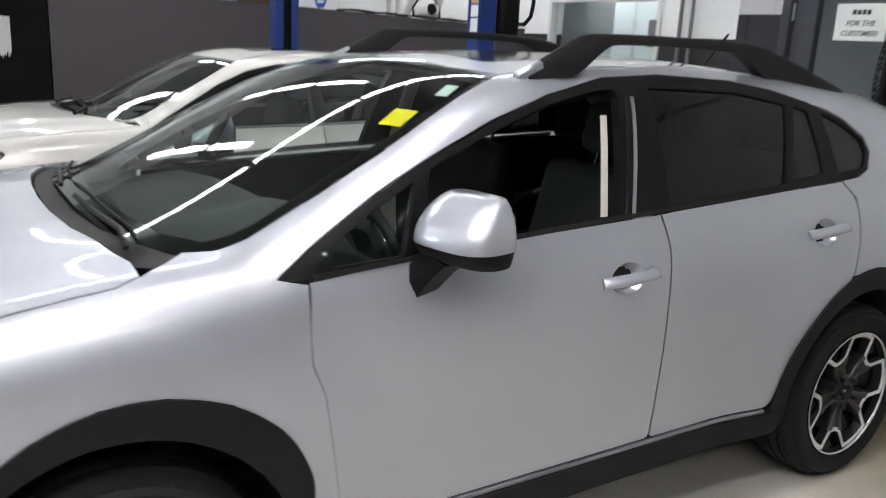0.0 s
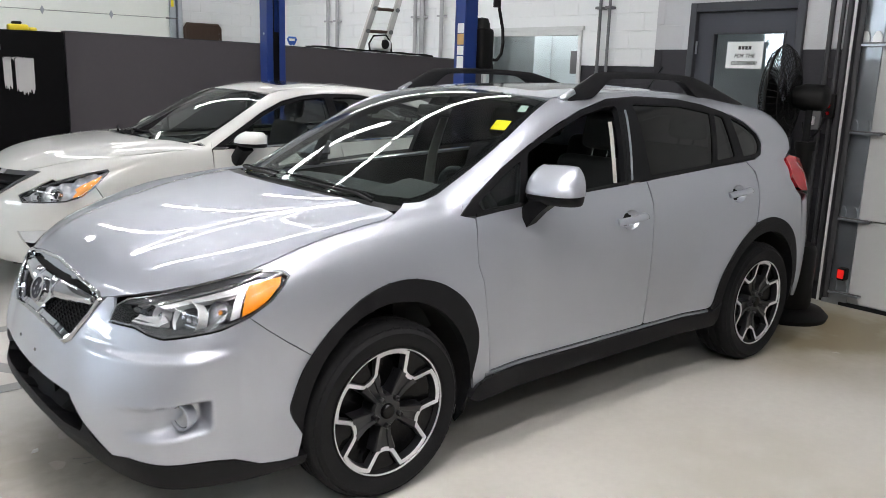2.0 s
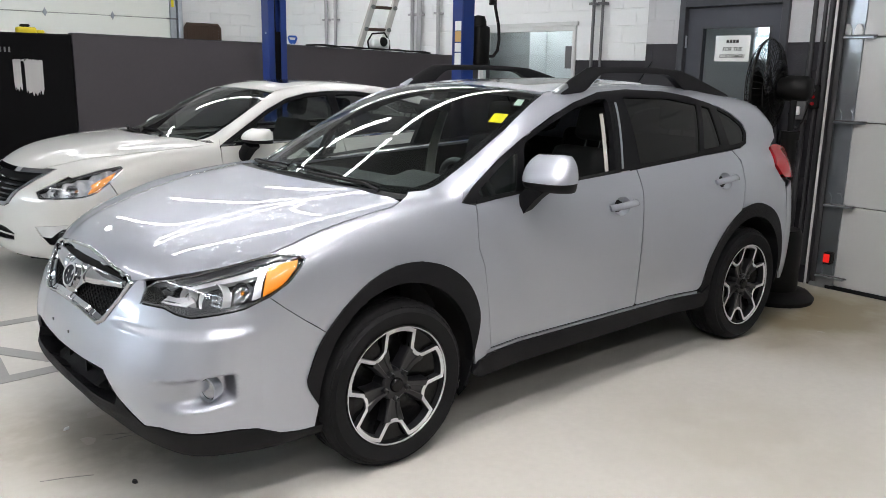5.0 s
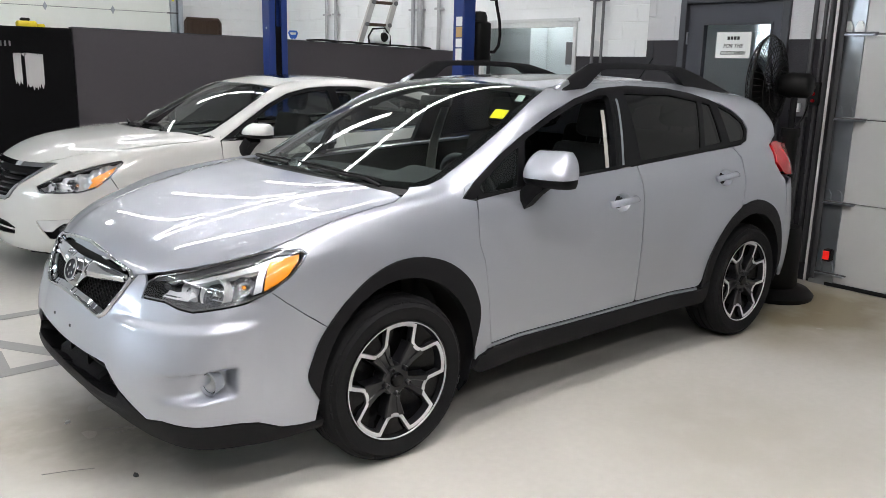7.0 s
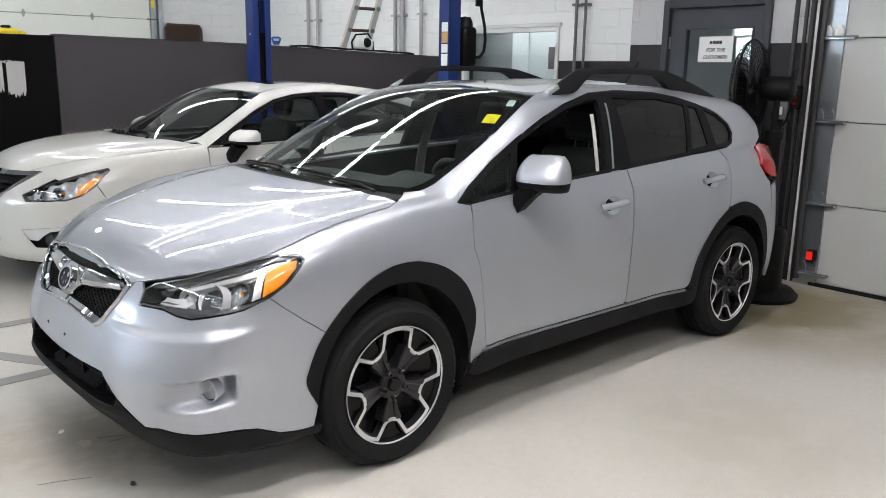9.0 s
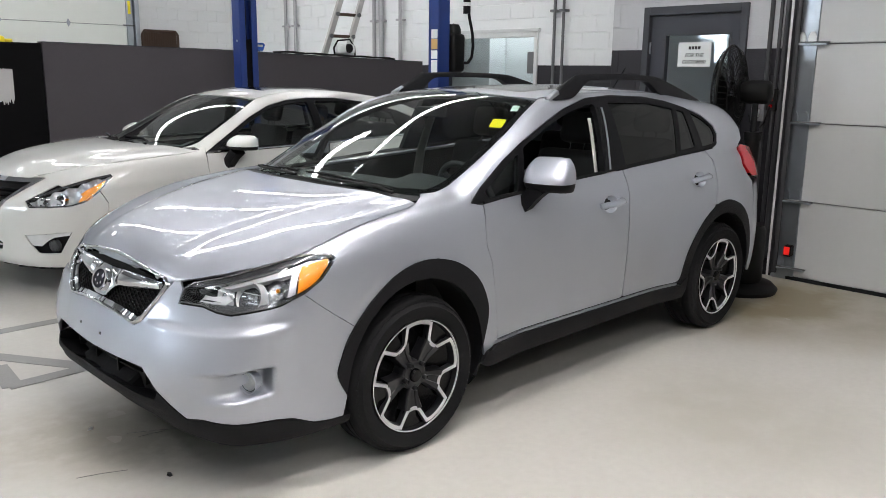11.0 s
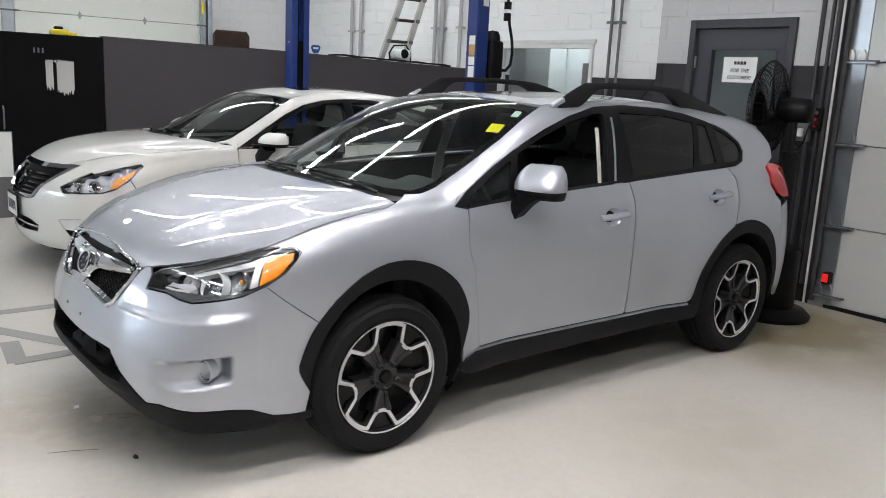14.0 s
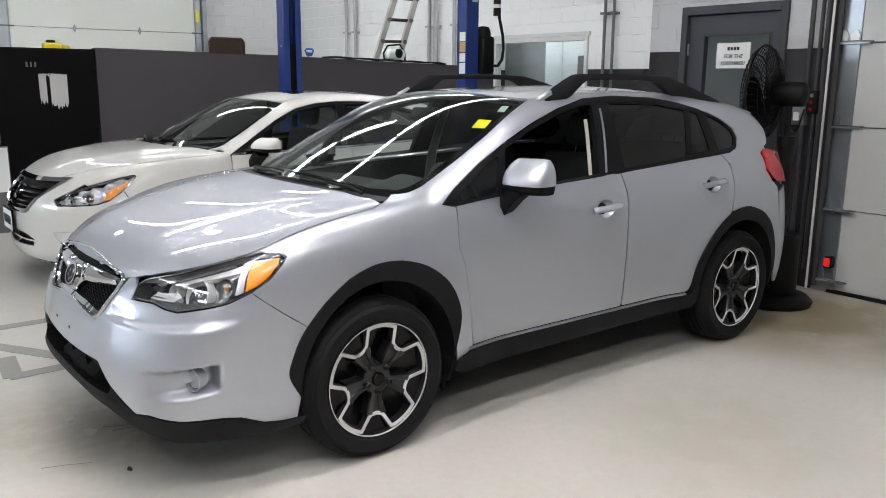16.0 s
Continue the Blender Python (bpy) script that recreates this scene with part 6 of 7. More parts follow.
    patch("front_lip", S, "front", outline(both(lip), 0.02), CLADDING, car, step=0.02, offset=0.002, thick=0.12, label="matt black lower bumper lip", relief=lambda u, v: 0.014 * smooth01(v, 0.40, 0.37) * smooth01(v, 0.345, 0.365) * smooth01(np.abs(u), 0.52, 0.40))
    # plate bracket marks
    for u in (-0.135, 0.055):
        p, n = S.place("front", [(u, 0.548)])
        part("plate_clip", block(-0.003, 0.003, -0.005, 0.005, -0.006, 0.006, 0.0015), DARK_LAMP, car, "small clip of the missing plate holder", at=Matrix.Translation(p[0] + n[0] * 0.002))
    # grille
    g_out = [(0, 0.868), (0.2, 0.858), (0.405, 0.828), (0.432, 0.808), (0.398, 0.75), (0.325, 0.656), (0.285, 0.637), (0.15, 0.653), (0, 0.656)]
    g_in = [(0, 0.850), (0.2, 0.841), (0.385, 0.815), (0.405, 0.802), (0.378, 0.752), (0.315, 0.676), (0.28, 0.662), (0.15, 0.676), (0, 0.680)]
    g_in = [tuple(0.62 * np.array(a) + 0.38 * np.array(b)) for a, b in zip(g_in, g_out)]
    gi = outline(both(g_in), 0.012)
    go = outline(both(g_out), 0.012)
    fine_out, fine_in = outline(both(g_out), 0.002), outline(both(g_in), 0.002)
    reach = lambda loop, u, v: np.sqrt(((np.stack([u, v], 1)[:, None, :] - loop[None]) ** 2).sum(2).min(1))

    def rounded(u, v):
        """A half-round section across the chrome surround."""
        a, b = reach(fine_out, u, v), reach(fine_in, u, v)
        return 0.012 * np.sin(np.pi * np.clip(a / np.maximum(a + b, 1e-6), 0, 1))

    grille = patch("grille", S, "front", go, CHROME, car, holes=[gi], step=0.006, offset=0.002, thick=0.035, relief=rounded, label="black mesh grille in a chrome surround")
    patch("grille_back", S, "front", outline(both(g_out), 0.04), WELL, grille, step=0.04, offset=-0.05, thick=0.002)
    bm = bmesh.new()
    zlo, zhi = 0.66, 0.80
    for k in range(-26, 27):
        for sgn in (1, -1):
            pts = [(k * 0.03 + sgn * (z - zlo) * 1.25, z) for z in np.linspace(zlo, zhi, 9)]
            ok = inside(gi, np.array(pts))
            run = [p for p, o in zip(pts, ok) if o]
            if len(run) > 1:
                pp, nn = S.place("front", run)
                tube([Vector(a - b * 0.022) for a, b in zip(pp, nn)], 0.0042, 4, bm)
    part("mesh", bm, BLACK_TRIM, grille, "black plastic lattice", smooth=60)
    patch("upper_slot", S, "front", outline(both([(0, 0.845), (0.2, 0.836), (0.37, 0.812), (0.36, 0.796), (0.2, 0.812), (0, 0.818)]), 0.03), WELL, grille, step=0.03, offset=-0.015, thick=0.02)
    wing = [(0, 0.812), (0.06, 0.812), (0.12, 0.815), (0.25, 0.818), (0.396, 0.809), (0.39, 0.786), (0.26, 0.770), (0.15, 0.760), (0.105, 0.748), (0.08, 0.722), (0.055, 0.703), (0.03, 0.698), (0, 0.697)]

    def arm(u, v):
        """The wing's arms are rounded across; its middle swells round the badge."""
        a = np.abs(u)
        mid_v, half_h = np.interp(a, [0.1, 0.25, 0.4], [0.783, 0.794, 0.798]), np.interp(a, [0.1, 0.25, 0.4], [0.034, 0.024, 0.012])
        dome = 0.020 * np.sqrt(np.clip(1 - ((v - mid_v) / half_h) ** 2, 0, 1)) * smooth01(a, 0.08, 0.14)
        return dome + 0.014 * smooth01(np.hypot(u / 1.25, v - 0.752), 0.10, 0.06)

    wg = patch("wing_bar", S, "front", outline(both(wing), 0.012), CHROME, grille, step=0.007, offset=-0.004, thick=0.03, label="chrome wing bar", relief=arm)
    oval = lambda a, b: [(a * math.cos(t), 0.754 + b * math.sin(t)) for t in np.linspace(0, 2 * math.pi, 36, endpoint=False)]
    badge = patch("badge", S, "front", oval(0.064, 0.044), CHROME, grille, holes=[oval(0.053, 0.035)], step=0.015, offset=0.026, thick=0.04, label="oval chrome badge ring")
    patch("badge_field", S, "front", oval(0.056, 0.037), BLUE_BADGE, badge, step=0.02, offset=0.018, thick=0.004)
    for u, v, r in ((0.020, 0.768, 0.012), (-0.026, 0.764, 0.007), (-0.034, 0.744, 0.007), (-0.008, 0.734, 0.007), (0.016, 0.742, 0.007)):
        patch("badge_mark", S, "front", [(u + r * math.cos(t), v + r * math.sin(t)) for t in np.linspace(0, 2 * math.pi, 4, endpoint=False)], CHROME, badge, step=0.02, offset=0.022, thick=0.004)
    # head lamps, both sides
    for s in (1, -1):
        fl = lambda pts: [(s * u, v) for u, v in pts]
        lo = outline(fl(lamp), 0.016)
        unit = patch("headlamp", S, "front", lo, DARK_LAMP, car, holes=[inset(lo, 0.005)], step=0.02, offset=0.002, thick=0.025, label="headlamp with chrome bowls and an amber reflector")
        patch("housing", S, "front", lo, DARK_LAMP, unit, step=0.018, offset=-0.055, thick=0.002, relief=lambda u, v: 0.008 * np.sin(np.abs(u) * 45) * smooth01(np.abs(u), 0.5, 0.6))
        patch("lens", S, "front", inset(lo, 0.004), CLEAR, unit, step=0.03, offset=0.001, thick=0.003, label="clear polycarbonate lens")
        patch("brow_edge", S, "front", outline(fl([(0.506, 0.812), (0.535, 0.826), (0.668, 0.858), (0.745, 0.883), (0.861, 0.915), (0.96, 0.932), (1.012, 0.924), (0.985, 0.918), (0.93, 0.917), (0.86, 0.899), (0.745, 0.866), (0.668, 0.842), (0.58, 0.820)]), 0.015), LAMP_DARK, unit, step=0.015, offset=-0.004, thick=0.02, label="dark upper lamp edge")
        patch("brow_line", S, "front", outline(fl([(0.58, 0.819), (0.668, 0.841), (0.745, 0.865), (0.86, 0.898), (0.86, 0.893), (0.745, 0.860), (0.668, 0.835), (0.58, 0.813)]), 0.015), CHROME, unit, step=0.015, offset=-0.003, thick=0.02)
        patch("brow_trim", S, "front", outline(fl([(0.64, 0.826), (0.745, 0.857), (0.86, 0.890), (0.93, 0.914), (0.985, 0.916), (0.905, 0.886), (0.87, 0.872), (0.75, 0.845), (0.67, 0.822)]), 0.015), LAMP_CHROME, unit, step=0.012, offset=-0.012, thick=0.03, label="bright lamp shelf")
        patch("inner_end", S, "front", outline(fl([(0.497, 0.762), (0.503, 0.806), (0.55, 0.812), (0.565, 0.79), (0.555, 0.763)]), 0.012), BLACK_GLOSS, unit, step=0.012, offset=-0.006, thick=0.03, label="dark inner lamp end", relief=lambda u, v: 0.004 * np.sin(np.abs(u) * 120))
        patch("tongue", S, "front", outline(fl([(0.565, 0.772), (0.66, 0.768), (0.678, 0.79), (0.66, 0.805), (0.60, 0.797), (0.57, 0.800)]), 0.012), LAMP_CHROME, unit, step=0.01, offset=-0.022, thick=0.02, label="bright reflector tongue", relief=lambda u, v: 0.010 * np.sin((v - 0.76) * 130))
        patch("lower_bezel", S, "front", outline(fl([(0.50, 0.760), (0.587, 0.760), (0.645, 0.745), (0.689, 0.740), (0.758, 0.754), (0.842, 0.772), (0.885, 0.79), (0.84, 0.784), (0.76, 0.772), (0.69, 0.768), (0.64, 0.778), (0.59, 0.782), (0.51, 0.775)]), 0.02), DARK_LAMP, unit, step=0.02, offset=-0.016, thick=0.03)
        patch("amber", S, "front", outline(fl([(0.908, 0.896), (0.96, 0.910), (1.006, 0.917), (1.002, 0.895), (0.972, 0.852), (0.94, 0.825), (0.893, 0.801), (0.898, 0.85)]), 0.015), AMBER, unit, step=0.012, offset=-0.008, thick=0.02, label="amber side reflector", relief=lambda u, v: 0.002 * np.sin(v * 500))
        patch("divider", S, "front", outline(fl([(0.862, 0.792), (0.888, 0.800), (0.893, 0.85), (0.904, 0.897), (0.880, 0.888), (0.870, 0.85)]), 0.02), LAMP_CHROME, unit, step=0.02, offset=-0.012, thick=0.03, label="bright lamp divider")
        patch("turn_housing", S, "front", outline(fl([(0.785, 0.79), (0.822, 0.775), (0.866, 0.792), (0.872, 0.85), (0.862, 0.868), (0.80, 0.86)]), 0.02), DARK_LAMP, unit, step=0.02, offset=-0.05, thick=0.01)
        for u, v, r, m in ((0.735, 0.806, 0.058, "low_beam"), (0.832, 0.828, 0.036, "turn_lamp"), (0.640, 0.812, 0.024, "high_beam")):
            p, n = S.place("front", [(s * u, v)])
            d = Vector(n[0])
            d = (d + Vector((-1.2, 0, 0.05))).normalized()
            at_ = Matrix.Translation(Vector(p[0]) - Vector(n[0]) * 0.046) @ d.to_track_quat("Z", "Y").to_matrix().to_4x4()
            bowl = part(m, spin([(0, -0.035), (r * 0.35, -0.032), (r * 0.75, -0.014), (r, 0.016), (r * 1.05, 0.018), (r * 1.07, -0.02)], 32), LAMP_PALE if m != "turn_lamp" else DARK_LAMP, unit, "round lamp bowl", smooth=40, at=at_)
            part("bulb_shield", spin([(0, 0.008), (r * 0.2, 0.006), (r * 0.3, -0.002), (r * 0.3, -0.03)], 24), CHROME, bowl, smooth=50)
            if m == "low_beam":
                part("bowl_cover", spin([(0, 0.024), (r * 0.5, 0.021), (r * 0.96, 0.014)], 28), CLEAR, bowl, "clear round cover", smooth=60)
                for k in (-1, 1):
                    part("shield_strut", block(-r * 0.95, r * 0.95, k * r * 0.3 - 0.002, k * r * 0.3 + 0.002, 0.0, 0.006), CHROME, bowl)
            if m == "turn_lamp":
                part("amber_bulb", spin([(0, 0.012), (r * 0.2, 0.008), (r * 0.24, -0.01)], 16), AMBER, bowl, smooth=50)
        # fog lamp
        p, n = S.place("front", [(s * 0.752, 0.492)])
        d = (Vector(n[0]) * 0.35 + Vector((-1, 0, 0))).normalized()
        at_ = Matrix.Translation(Vector(p[0]) - Vector(n[0]) * 0.026) @ d.to_track_quat("Z", "Y").to_matrix().to_4x4()
        fog = part("fog_lamp", spin([(0.036, -0.03), (0.043, 0.0), (0.045, 0.012), (0.041, 0.014), (0.036, 0.004), (0.034, -0.02)], 32), SILVER, car, "round fog lamp in a silver ring", smooth=40, at=at_)
        part("reflector", spin([(0, -0.02), (0.02, -0.016), (0.034, 0.0)], 24), LAMP_CHROME, fog, smooth=50)
        part("lens", spin([(0, 0.006), (0.02, 0.004), (0.035, -0.001)], 24), CLEAR, fog, smooth=50)
        part("bezel", spin([(0.034, 0.004), (0.038, 0.0045), (0.038, -0.01)], 24), BLACK_GLOSS, fog, smooth=50)
    # rear
    rb = [(0, 0.93), (0.6, 0.93), (0.9, 0.93), (0.98, 0.90), (0.98, 0.70), (1.0, 0.62)] + S.to("side", [(3.055, 0.52), (3.07, 0.40)], "rear") + [(0.95, 0.30), (0, 0.28)]
    patch("rear_bumper", S, "rear", outline(both(rb), 0.03), SILVER, car, step=0.04, gap=0.002)
    gate = [(0, 1.36), (0.45, 1.34), (0.58, 1.30), (0.68, 1.1), (0.72, 0.94), (0, 0.94)]
    patch("tailgate", S, "rear", outline(both(gate), 0.03), SILVER, car, step=0.04, gap=0.003)
    for s in (1, -1):
        tl = outline([(s * u, v) for u, v in ((1.05, 1.15), (0.98, 1.165), (0.80, 1.13), (0.74, 0.99), (0.86, 0.95), (1.01, 0.965), (1.045, 0.985), (1.095, 1.045))], 0.02)
        patch("tail_lamp", S, "rear", tl, RED_LENS, car, step=0.03, offset=0.012, thick=0.05, label="red wraparound tail lamp")
    # spoiler at the roof's end
    bm = bmesh.new()
    rows = []
    for k in range(17):
        y = -0.55 + 1.1 * k / 16
        p, n = S.place("top", [(2.98, y)])
        q = 0.05 * (abs(y) / 0.55) ** 3
        z = p[0][2]
        rows.append([bm.verts.new(v) for v in ((2.96 - q, y, z + 0.004), (3.1 - q, y, z - 0.012), (3.24 - q, y, z - 0.045), (3.25 - q, y, z - 0.06), (3.22 - q, y, z - 0.068), (3.05 - q, y, z - 0.06))])
    for a, b in zip(rows, rows[1:]):
        for i in range(5):
            bm.faces.new((a[i], a[i + 1], b[i + 1], b[i]))
    bm.faces.new(rows[0])
    bm.faces.new(rows[-1])
    part("spoiler", bm, SILVER, car, "silver roof spoiler", smooth=35)
    # roof rails: a leaning blade on feet
    for s in (-1, 1):
        bm = bmesh.new()
        xs = np.linspace(1.19, 2.80, 65)
        rows = []
        for x in xs:
            w = (x - 1.19) / 1.61
            p, n = S.place("top", [(x, -0.615)])
            z = p[0][2]
            top = z + 0.014 + 0.096 * (min(1, w / 0.13) ** 0.85) * (min(1, (1 - w) / 0.36) ** 0.85) * (1 - 0.12 * w)
            foot = max(float(smooth01(w, 0.20, 0.09)), float(smooth01(w, 0.54, 0.70)))
            low = (top - 0.032) * (1 - foot) + (z - 0.012) * foot
            yo = -0.615 + 0.05 * w * w
            rows.append([bm.verts.new((x, -s * (yo + d), zz)) for d, zz in ((-0.02, low), (-0.016, top - 0.012), (-0.004, top), (0.01, top - 0.004), (0.022, top - 0.02), (0.022, low))])
        for a, b in zip(rows, rows[1:]):
            for i in range(6):
                bm.faces.new((a[i], a[(i + 1) % 6], b[(i + 1) % 6], b[i]))
        bm.faces.new(rows[0])
        bm.faces.new(rows[-1])
        rail = part("roof_rail", bm, CLADDING, car, "matt black raised roof rail", smooth=50)
        p, n = S.place("top", [(1.21, s * 0.612)])
        part("rail_foot", block(-0.05, 0.05, -0.016, 0.016, 0, 0.03, 0.008), GALV, rail, "grey rail end cap", smooth=40, at=pose(1.205, s * 0.617, p[0][2] - 0.004, 0, -24, 0))
    p, n = S.place("top", [(2.62, 0.0)])
    part("aerial", tube([p[0], p[0] + np.array((0.10, 0.0, 0.10)), p[0] + np.array((0.16, 0.0, 0.16))], 0.005), BLACK_TRIM, car, "short black roof aerial")
    # wipers
    for pts in (((0.105, -0.62), (0.115, -0.5), (0.092, -0.3), (0.072, 0.0)), ((0.068, 0.08), (0.085, 0.2), (0.105, 0.4), (0.15, 0.58))):
        p, n = S.place("top", pts)
        fine = []
        for i in range(len(p) - 1):
            fine += [Vector(p[i] + n[i] * 0.008).lerp(Vector(p[i + 1] + n[i + 1] * 0.008), k / 3) for k in range(3)]
        arm = part("wiper", tube(fine, 0.0075, 6, flat=0.7), FAN_BLACK, car, "black windshield wiper arm", smooth=60)
        blade = [Vector(S.place("top", [(float(np.interp(w, [q[1] for q in pts], [q[0] for q in pts])) + 0.03, w)])[0][0]) + Vector((-0.004, 0, 0.006)) for w in np.linspace(pts[0][1] + 0.03, pts[3][1] + 0.03, 9)]
        part("blade", tube(blade, 0.005, 6), RUBBER, arm, smooth=60)
    # stickers inside the glass
    for pts, m, l in (([(0.804, -0.569), (0.839, -0.627), (0.770, -0.654), (0.736, -0.599)], YELLOW, "yellow card behind the windshield"), ([(0.974, -0.548), (0.995, -0.576), (0.935, -0.61), (0.913, -0.582)], PALE_STICKER, "small pale sticker on the windshield")):
        patch("sticker", S, "top", outline(pts, 0.02), m, glass, step=0.03, offset=-0.0045, thick=0.0005, label=l, sheet=pane)
    # inner skins that close the gaps, wheel wells, underbody
    patch("inner_side", S, "side", outline([(0.45, 1.03), (2.5, 1.14), (3.0, 1.1), (3.0, 0.9), (2.15, 0.8), (2.15, 0.32), (0.5, 0.32)], 0.04), WELL, car, step=0.06, offset=-0.03, thick=0.002, mirror=True)
    patch("inner_front", S, "front", outline(both([(0, 0.84), (0.6, 0.84), (0.98, 0.9), (1.0, 0.7), (0.95, 0.3), (0, 0.26)]), 0.04), WELL, car, step=0.05, offset=-0.11, thick=0.002)
    patch("engine_cover", S, "top", outline([(-0.82, -0.5), (-0.4, -0.74), (0.15, -0.74), (0.15, 0.74), (-0.4, 0.74), (-0.82, 0.5)], 0.04), WELL, car, step=0.06, offset=-0.05, thick=0.002)
    part("underbody", block(-0.62, 3.25, -0.56, 0.56, 0.24, 0.44, 0.03), WELL, car, "dark underbody")
    part("floor_pan", block(0.48, 2.1, -0.80, 0.80, 0.27, 0.33, 0.02), WELL, car)
    part("firewall", block(0.1, 0.16, -0.78, 0.78, 0.3, 0.98), WELL, car)
    part("rear_floor", block(2.3, 3.3, -0.62, 0.62, 0.44, 0.75, 0.03), WELL, car)
    for x in (0.01, 2.637):
        for s in (-1, 1):
            bm = bmesh.new()
            a = np.linspace(math.pi * 1.08, -0.08 * math.pi, 24)
            for r0, y0, r1, y1 in ((0.415, 0.845, 0.44, 0.50),):
                ra = [bm.verts.new((x + r0 * math.cos(t), s * y0, 0.345 + (r0 + 0.02) * math.sin(t))) for t in a]
                rb_ = [bm.verts.new((x + r1 * math.cos(t), s * y1, 0.345 + r1 * math.sin(t))) for t in a]
                for i in range(len(a) - 1):
                    bm.faces.new((ra[i], ra[i + 1], rb_[i + 1], rb_[i]))
                bm.faces.new(rb_)
            part("wheel_well", bm, WELL, car, "black wheel well liner", smooth=60)
    for i, x in enumerate((0.0, 2.637)):
        for s in (-1, 1):
            turn = -4 if i == 0 else -10
            wheel("wheel", car, pose(x, s * (0.912 if i == 0 else 0.902), 0.344, 90 if s < 0 else -90, 0, 0) @ pose(0, 0, 0, 0, 0, turn), 0.345, 0.247)
    door_mirror(car, (0.785, 0.955, 1.150), SILVER, 0.97, 0.94, 0.6)
    cabin_inside(S, car, 0.56, 1.045, 1.12, 0.5, 0.30)
    # pillar trim and roof lining
    for mode in ("side", "far_side"):
        patch("pillar_trim", S, mode, outline([(1.51, 0.5), (1.51, 1.12), (1.545, 1.44), (1.60, 1.44), (1.58, 1.12), (1.60, 0.5)], 0.04), LIGHT_TRIM, car, step=0.05, offset=-0.06, thick=0.01, label="pale grey pillar trim")
    patch("headliner", S, "top", outline([(1.16, -0.5), (2.9, -0.48), (2.9, 0.48), (1.16, 0.5)], 0.05), HEADLINER, car, step=0.08, offset=-0.05, thick=0.01)
    im = part("inner_mirror", block(-0.012, 0.012, -0.11, 0.11, -0.03, 0.03, 0.01), BLACK_TRIM, car, "black rear-view mirror", smooth=50, at=pose(0.93, 0.02, 1.40, 0, 20, 10))
    return car


crossover(pose(0.557, 2.365, 0))


# ---- the sedan ----
def sedan(at):
    S, W = SEDAN, WHITE_PAINT
    car = empty("sedan_car", at, "white sedan car parked between the lift posts", "car")
    sh = lambda m, p: S.to(m, p, "shoulder")
    base = 2.776
    arch = [(0.37 * math.cos(a), 0.34 + 0.375 * math.sin(a)) for a in np.linspace(math.pi * 1.02, -0.02 * math.pi, 26)]
    arch_r = [(base + x, z) for x, z in arch]
    hood_edge = [(0.42, -0.80), (0.228, -0.828), (-0.069, -0.832), (-0.29, -0.80), (-0.459, -0.71), (-0.633, -0.60)]
    lamp = [(0.58, 0.701), (0.609, 0.666), (0.74, 0.668), (0.871, 0.677), (0.949, 0.707), (1.031, 0.77), (1.114, 0.863), (1.103, 0.878), (0.993, 0.857), (0.90, 0.83), (0.80, 0.798), (0.655, 0.743)]
    dlo = [(0.45, 0.985), (0.66, 1.107), (0.90, 1.245), (1.10, 1.33), (1.30, 1.372), (1.52, 1.388), (1.8, 1.385), (2.1, 1.35), (2.5, 1.26), (2.95, 1.10), (2.9, 1.05)]
    belt = [(2.6, 1.035), (1.56, 1.0), (0.9, 0.985)]
    ws_edge = [(0.33, -0.70), (0.45, -0.715), (0.62, -0.70), (0.85, -0.66), (1.06, -0.58)]
    fend = sh("top", hood_edge[::-1] + [(0.40, -0.73)]) + sh("top", [(0.45, -0.717)]) + sh("side", [(0.47, 1.03), (0.45, 0.98), (0.437, 0.887), (0.45, 0.6), (0.46, 0.3), (0.37, 0.3)] + arch[::-1][:-1] + [(-0.39, 0.36), (-0.38, 0.55), (-0.36, 0.68)]) + S.to("front", [(1.031, 0.77), (1.114, 0.863), (1.103, 0.878), (0.993, 0.857)], "shoulder")
    patch("fender", S, "shoulder", outline(fend, 0.025), W, car, step=0.03, gap=0.002, mirror=True)
    for nm, lp in (("front_door", [(0.455, 0.98)] + belt[::-1][:2] + [(1.565, 0.9), (1.52, 0.32), (0.465, 0.30), (0.45, 0.6), (0.44, 0.887)]), ("rear_door", [belt[1], belt[0], (2.55, 0.8), (2.36, 0.5), (2.33, 0.32), (1.525, 0.32), (1.57, 0.9)])):
        d = patch(nm, S, "side", outline(lp, 0.03), W, car, step=0.04, gap=0.002, mirror=True)
        x, z = (1.35, 0.86) if nm == "front_door" else (2.35, 0.9)
        p, n = S.place("side", [(x - 0.1, z), (x, z), (x + 0.1, z)])
        part("door_handle", tube([Vector(a + b * 0.025) for a, b in zip(p, n)], 0.014, 8, flat=0.6), W, d, smooth=60)
    quarter = sh("side", [(2.605, 1.037), (2.9, 1.05), (2.95, 1.10), (3.4, 1.06), (3.65, 1.0), (3.6, 0.4), (3.2, 0.35)] + arch_r[::-1][1:-8] + [(2.36, 0.52), (2.555, 0.8)])
    patch("quarter_panel", S, "shoulder", outline(quarter, 0.03), W, car, step=0.04, gap=0.002, mirror=True)
    rail_top = [(1.06, -0.575), (1.3, -0.56), (1.8, -0.555), (2.3, -0.545), (2.8, -0.55), (3.2, -0.56)]
    frame_loop = sh("top", ws_edge + rail_top[1:]) + sh("side", [(3.25, 1.08), (2.95, 1.105)] + dlo[::-1][2:] + [(0.47, 1.03)])
    patch("side_frame", S, "shoulder", outline(frame_loop, 0.025), W, car, step=0.03, gap=0.001, mirror=True)
    fr_loop = outline(dlo + [(2.6, 1.038), (1.56, 1.003), (0.9, 0.988)], 0.03)
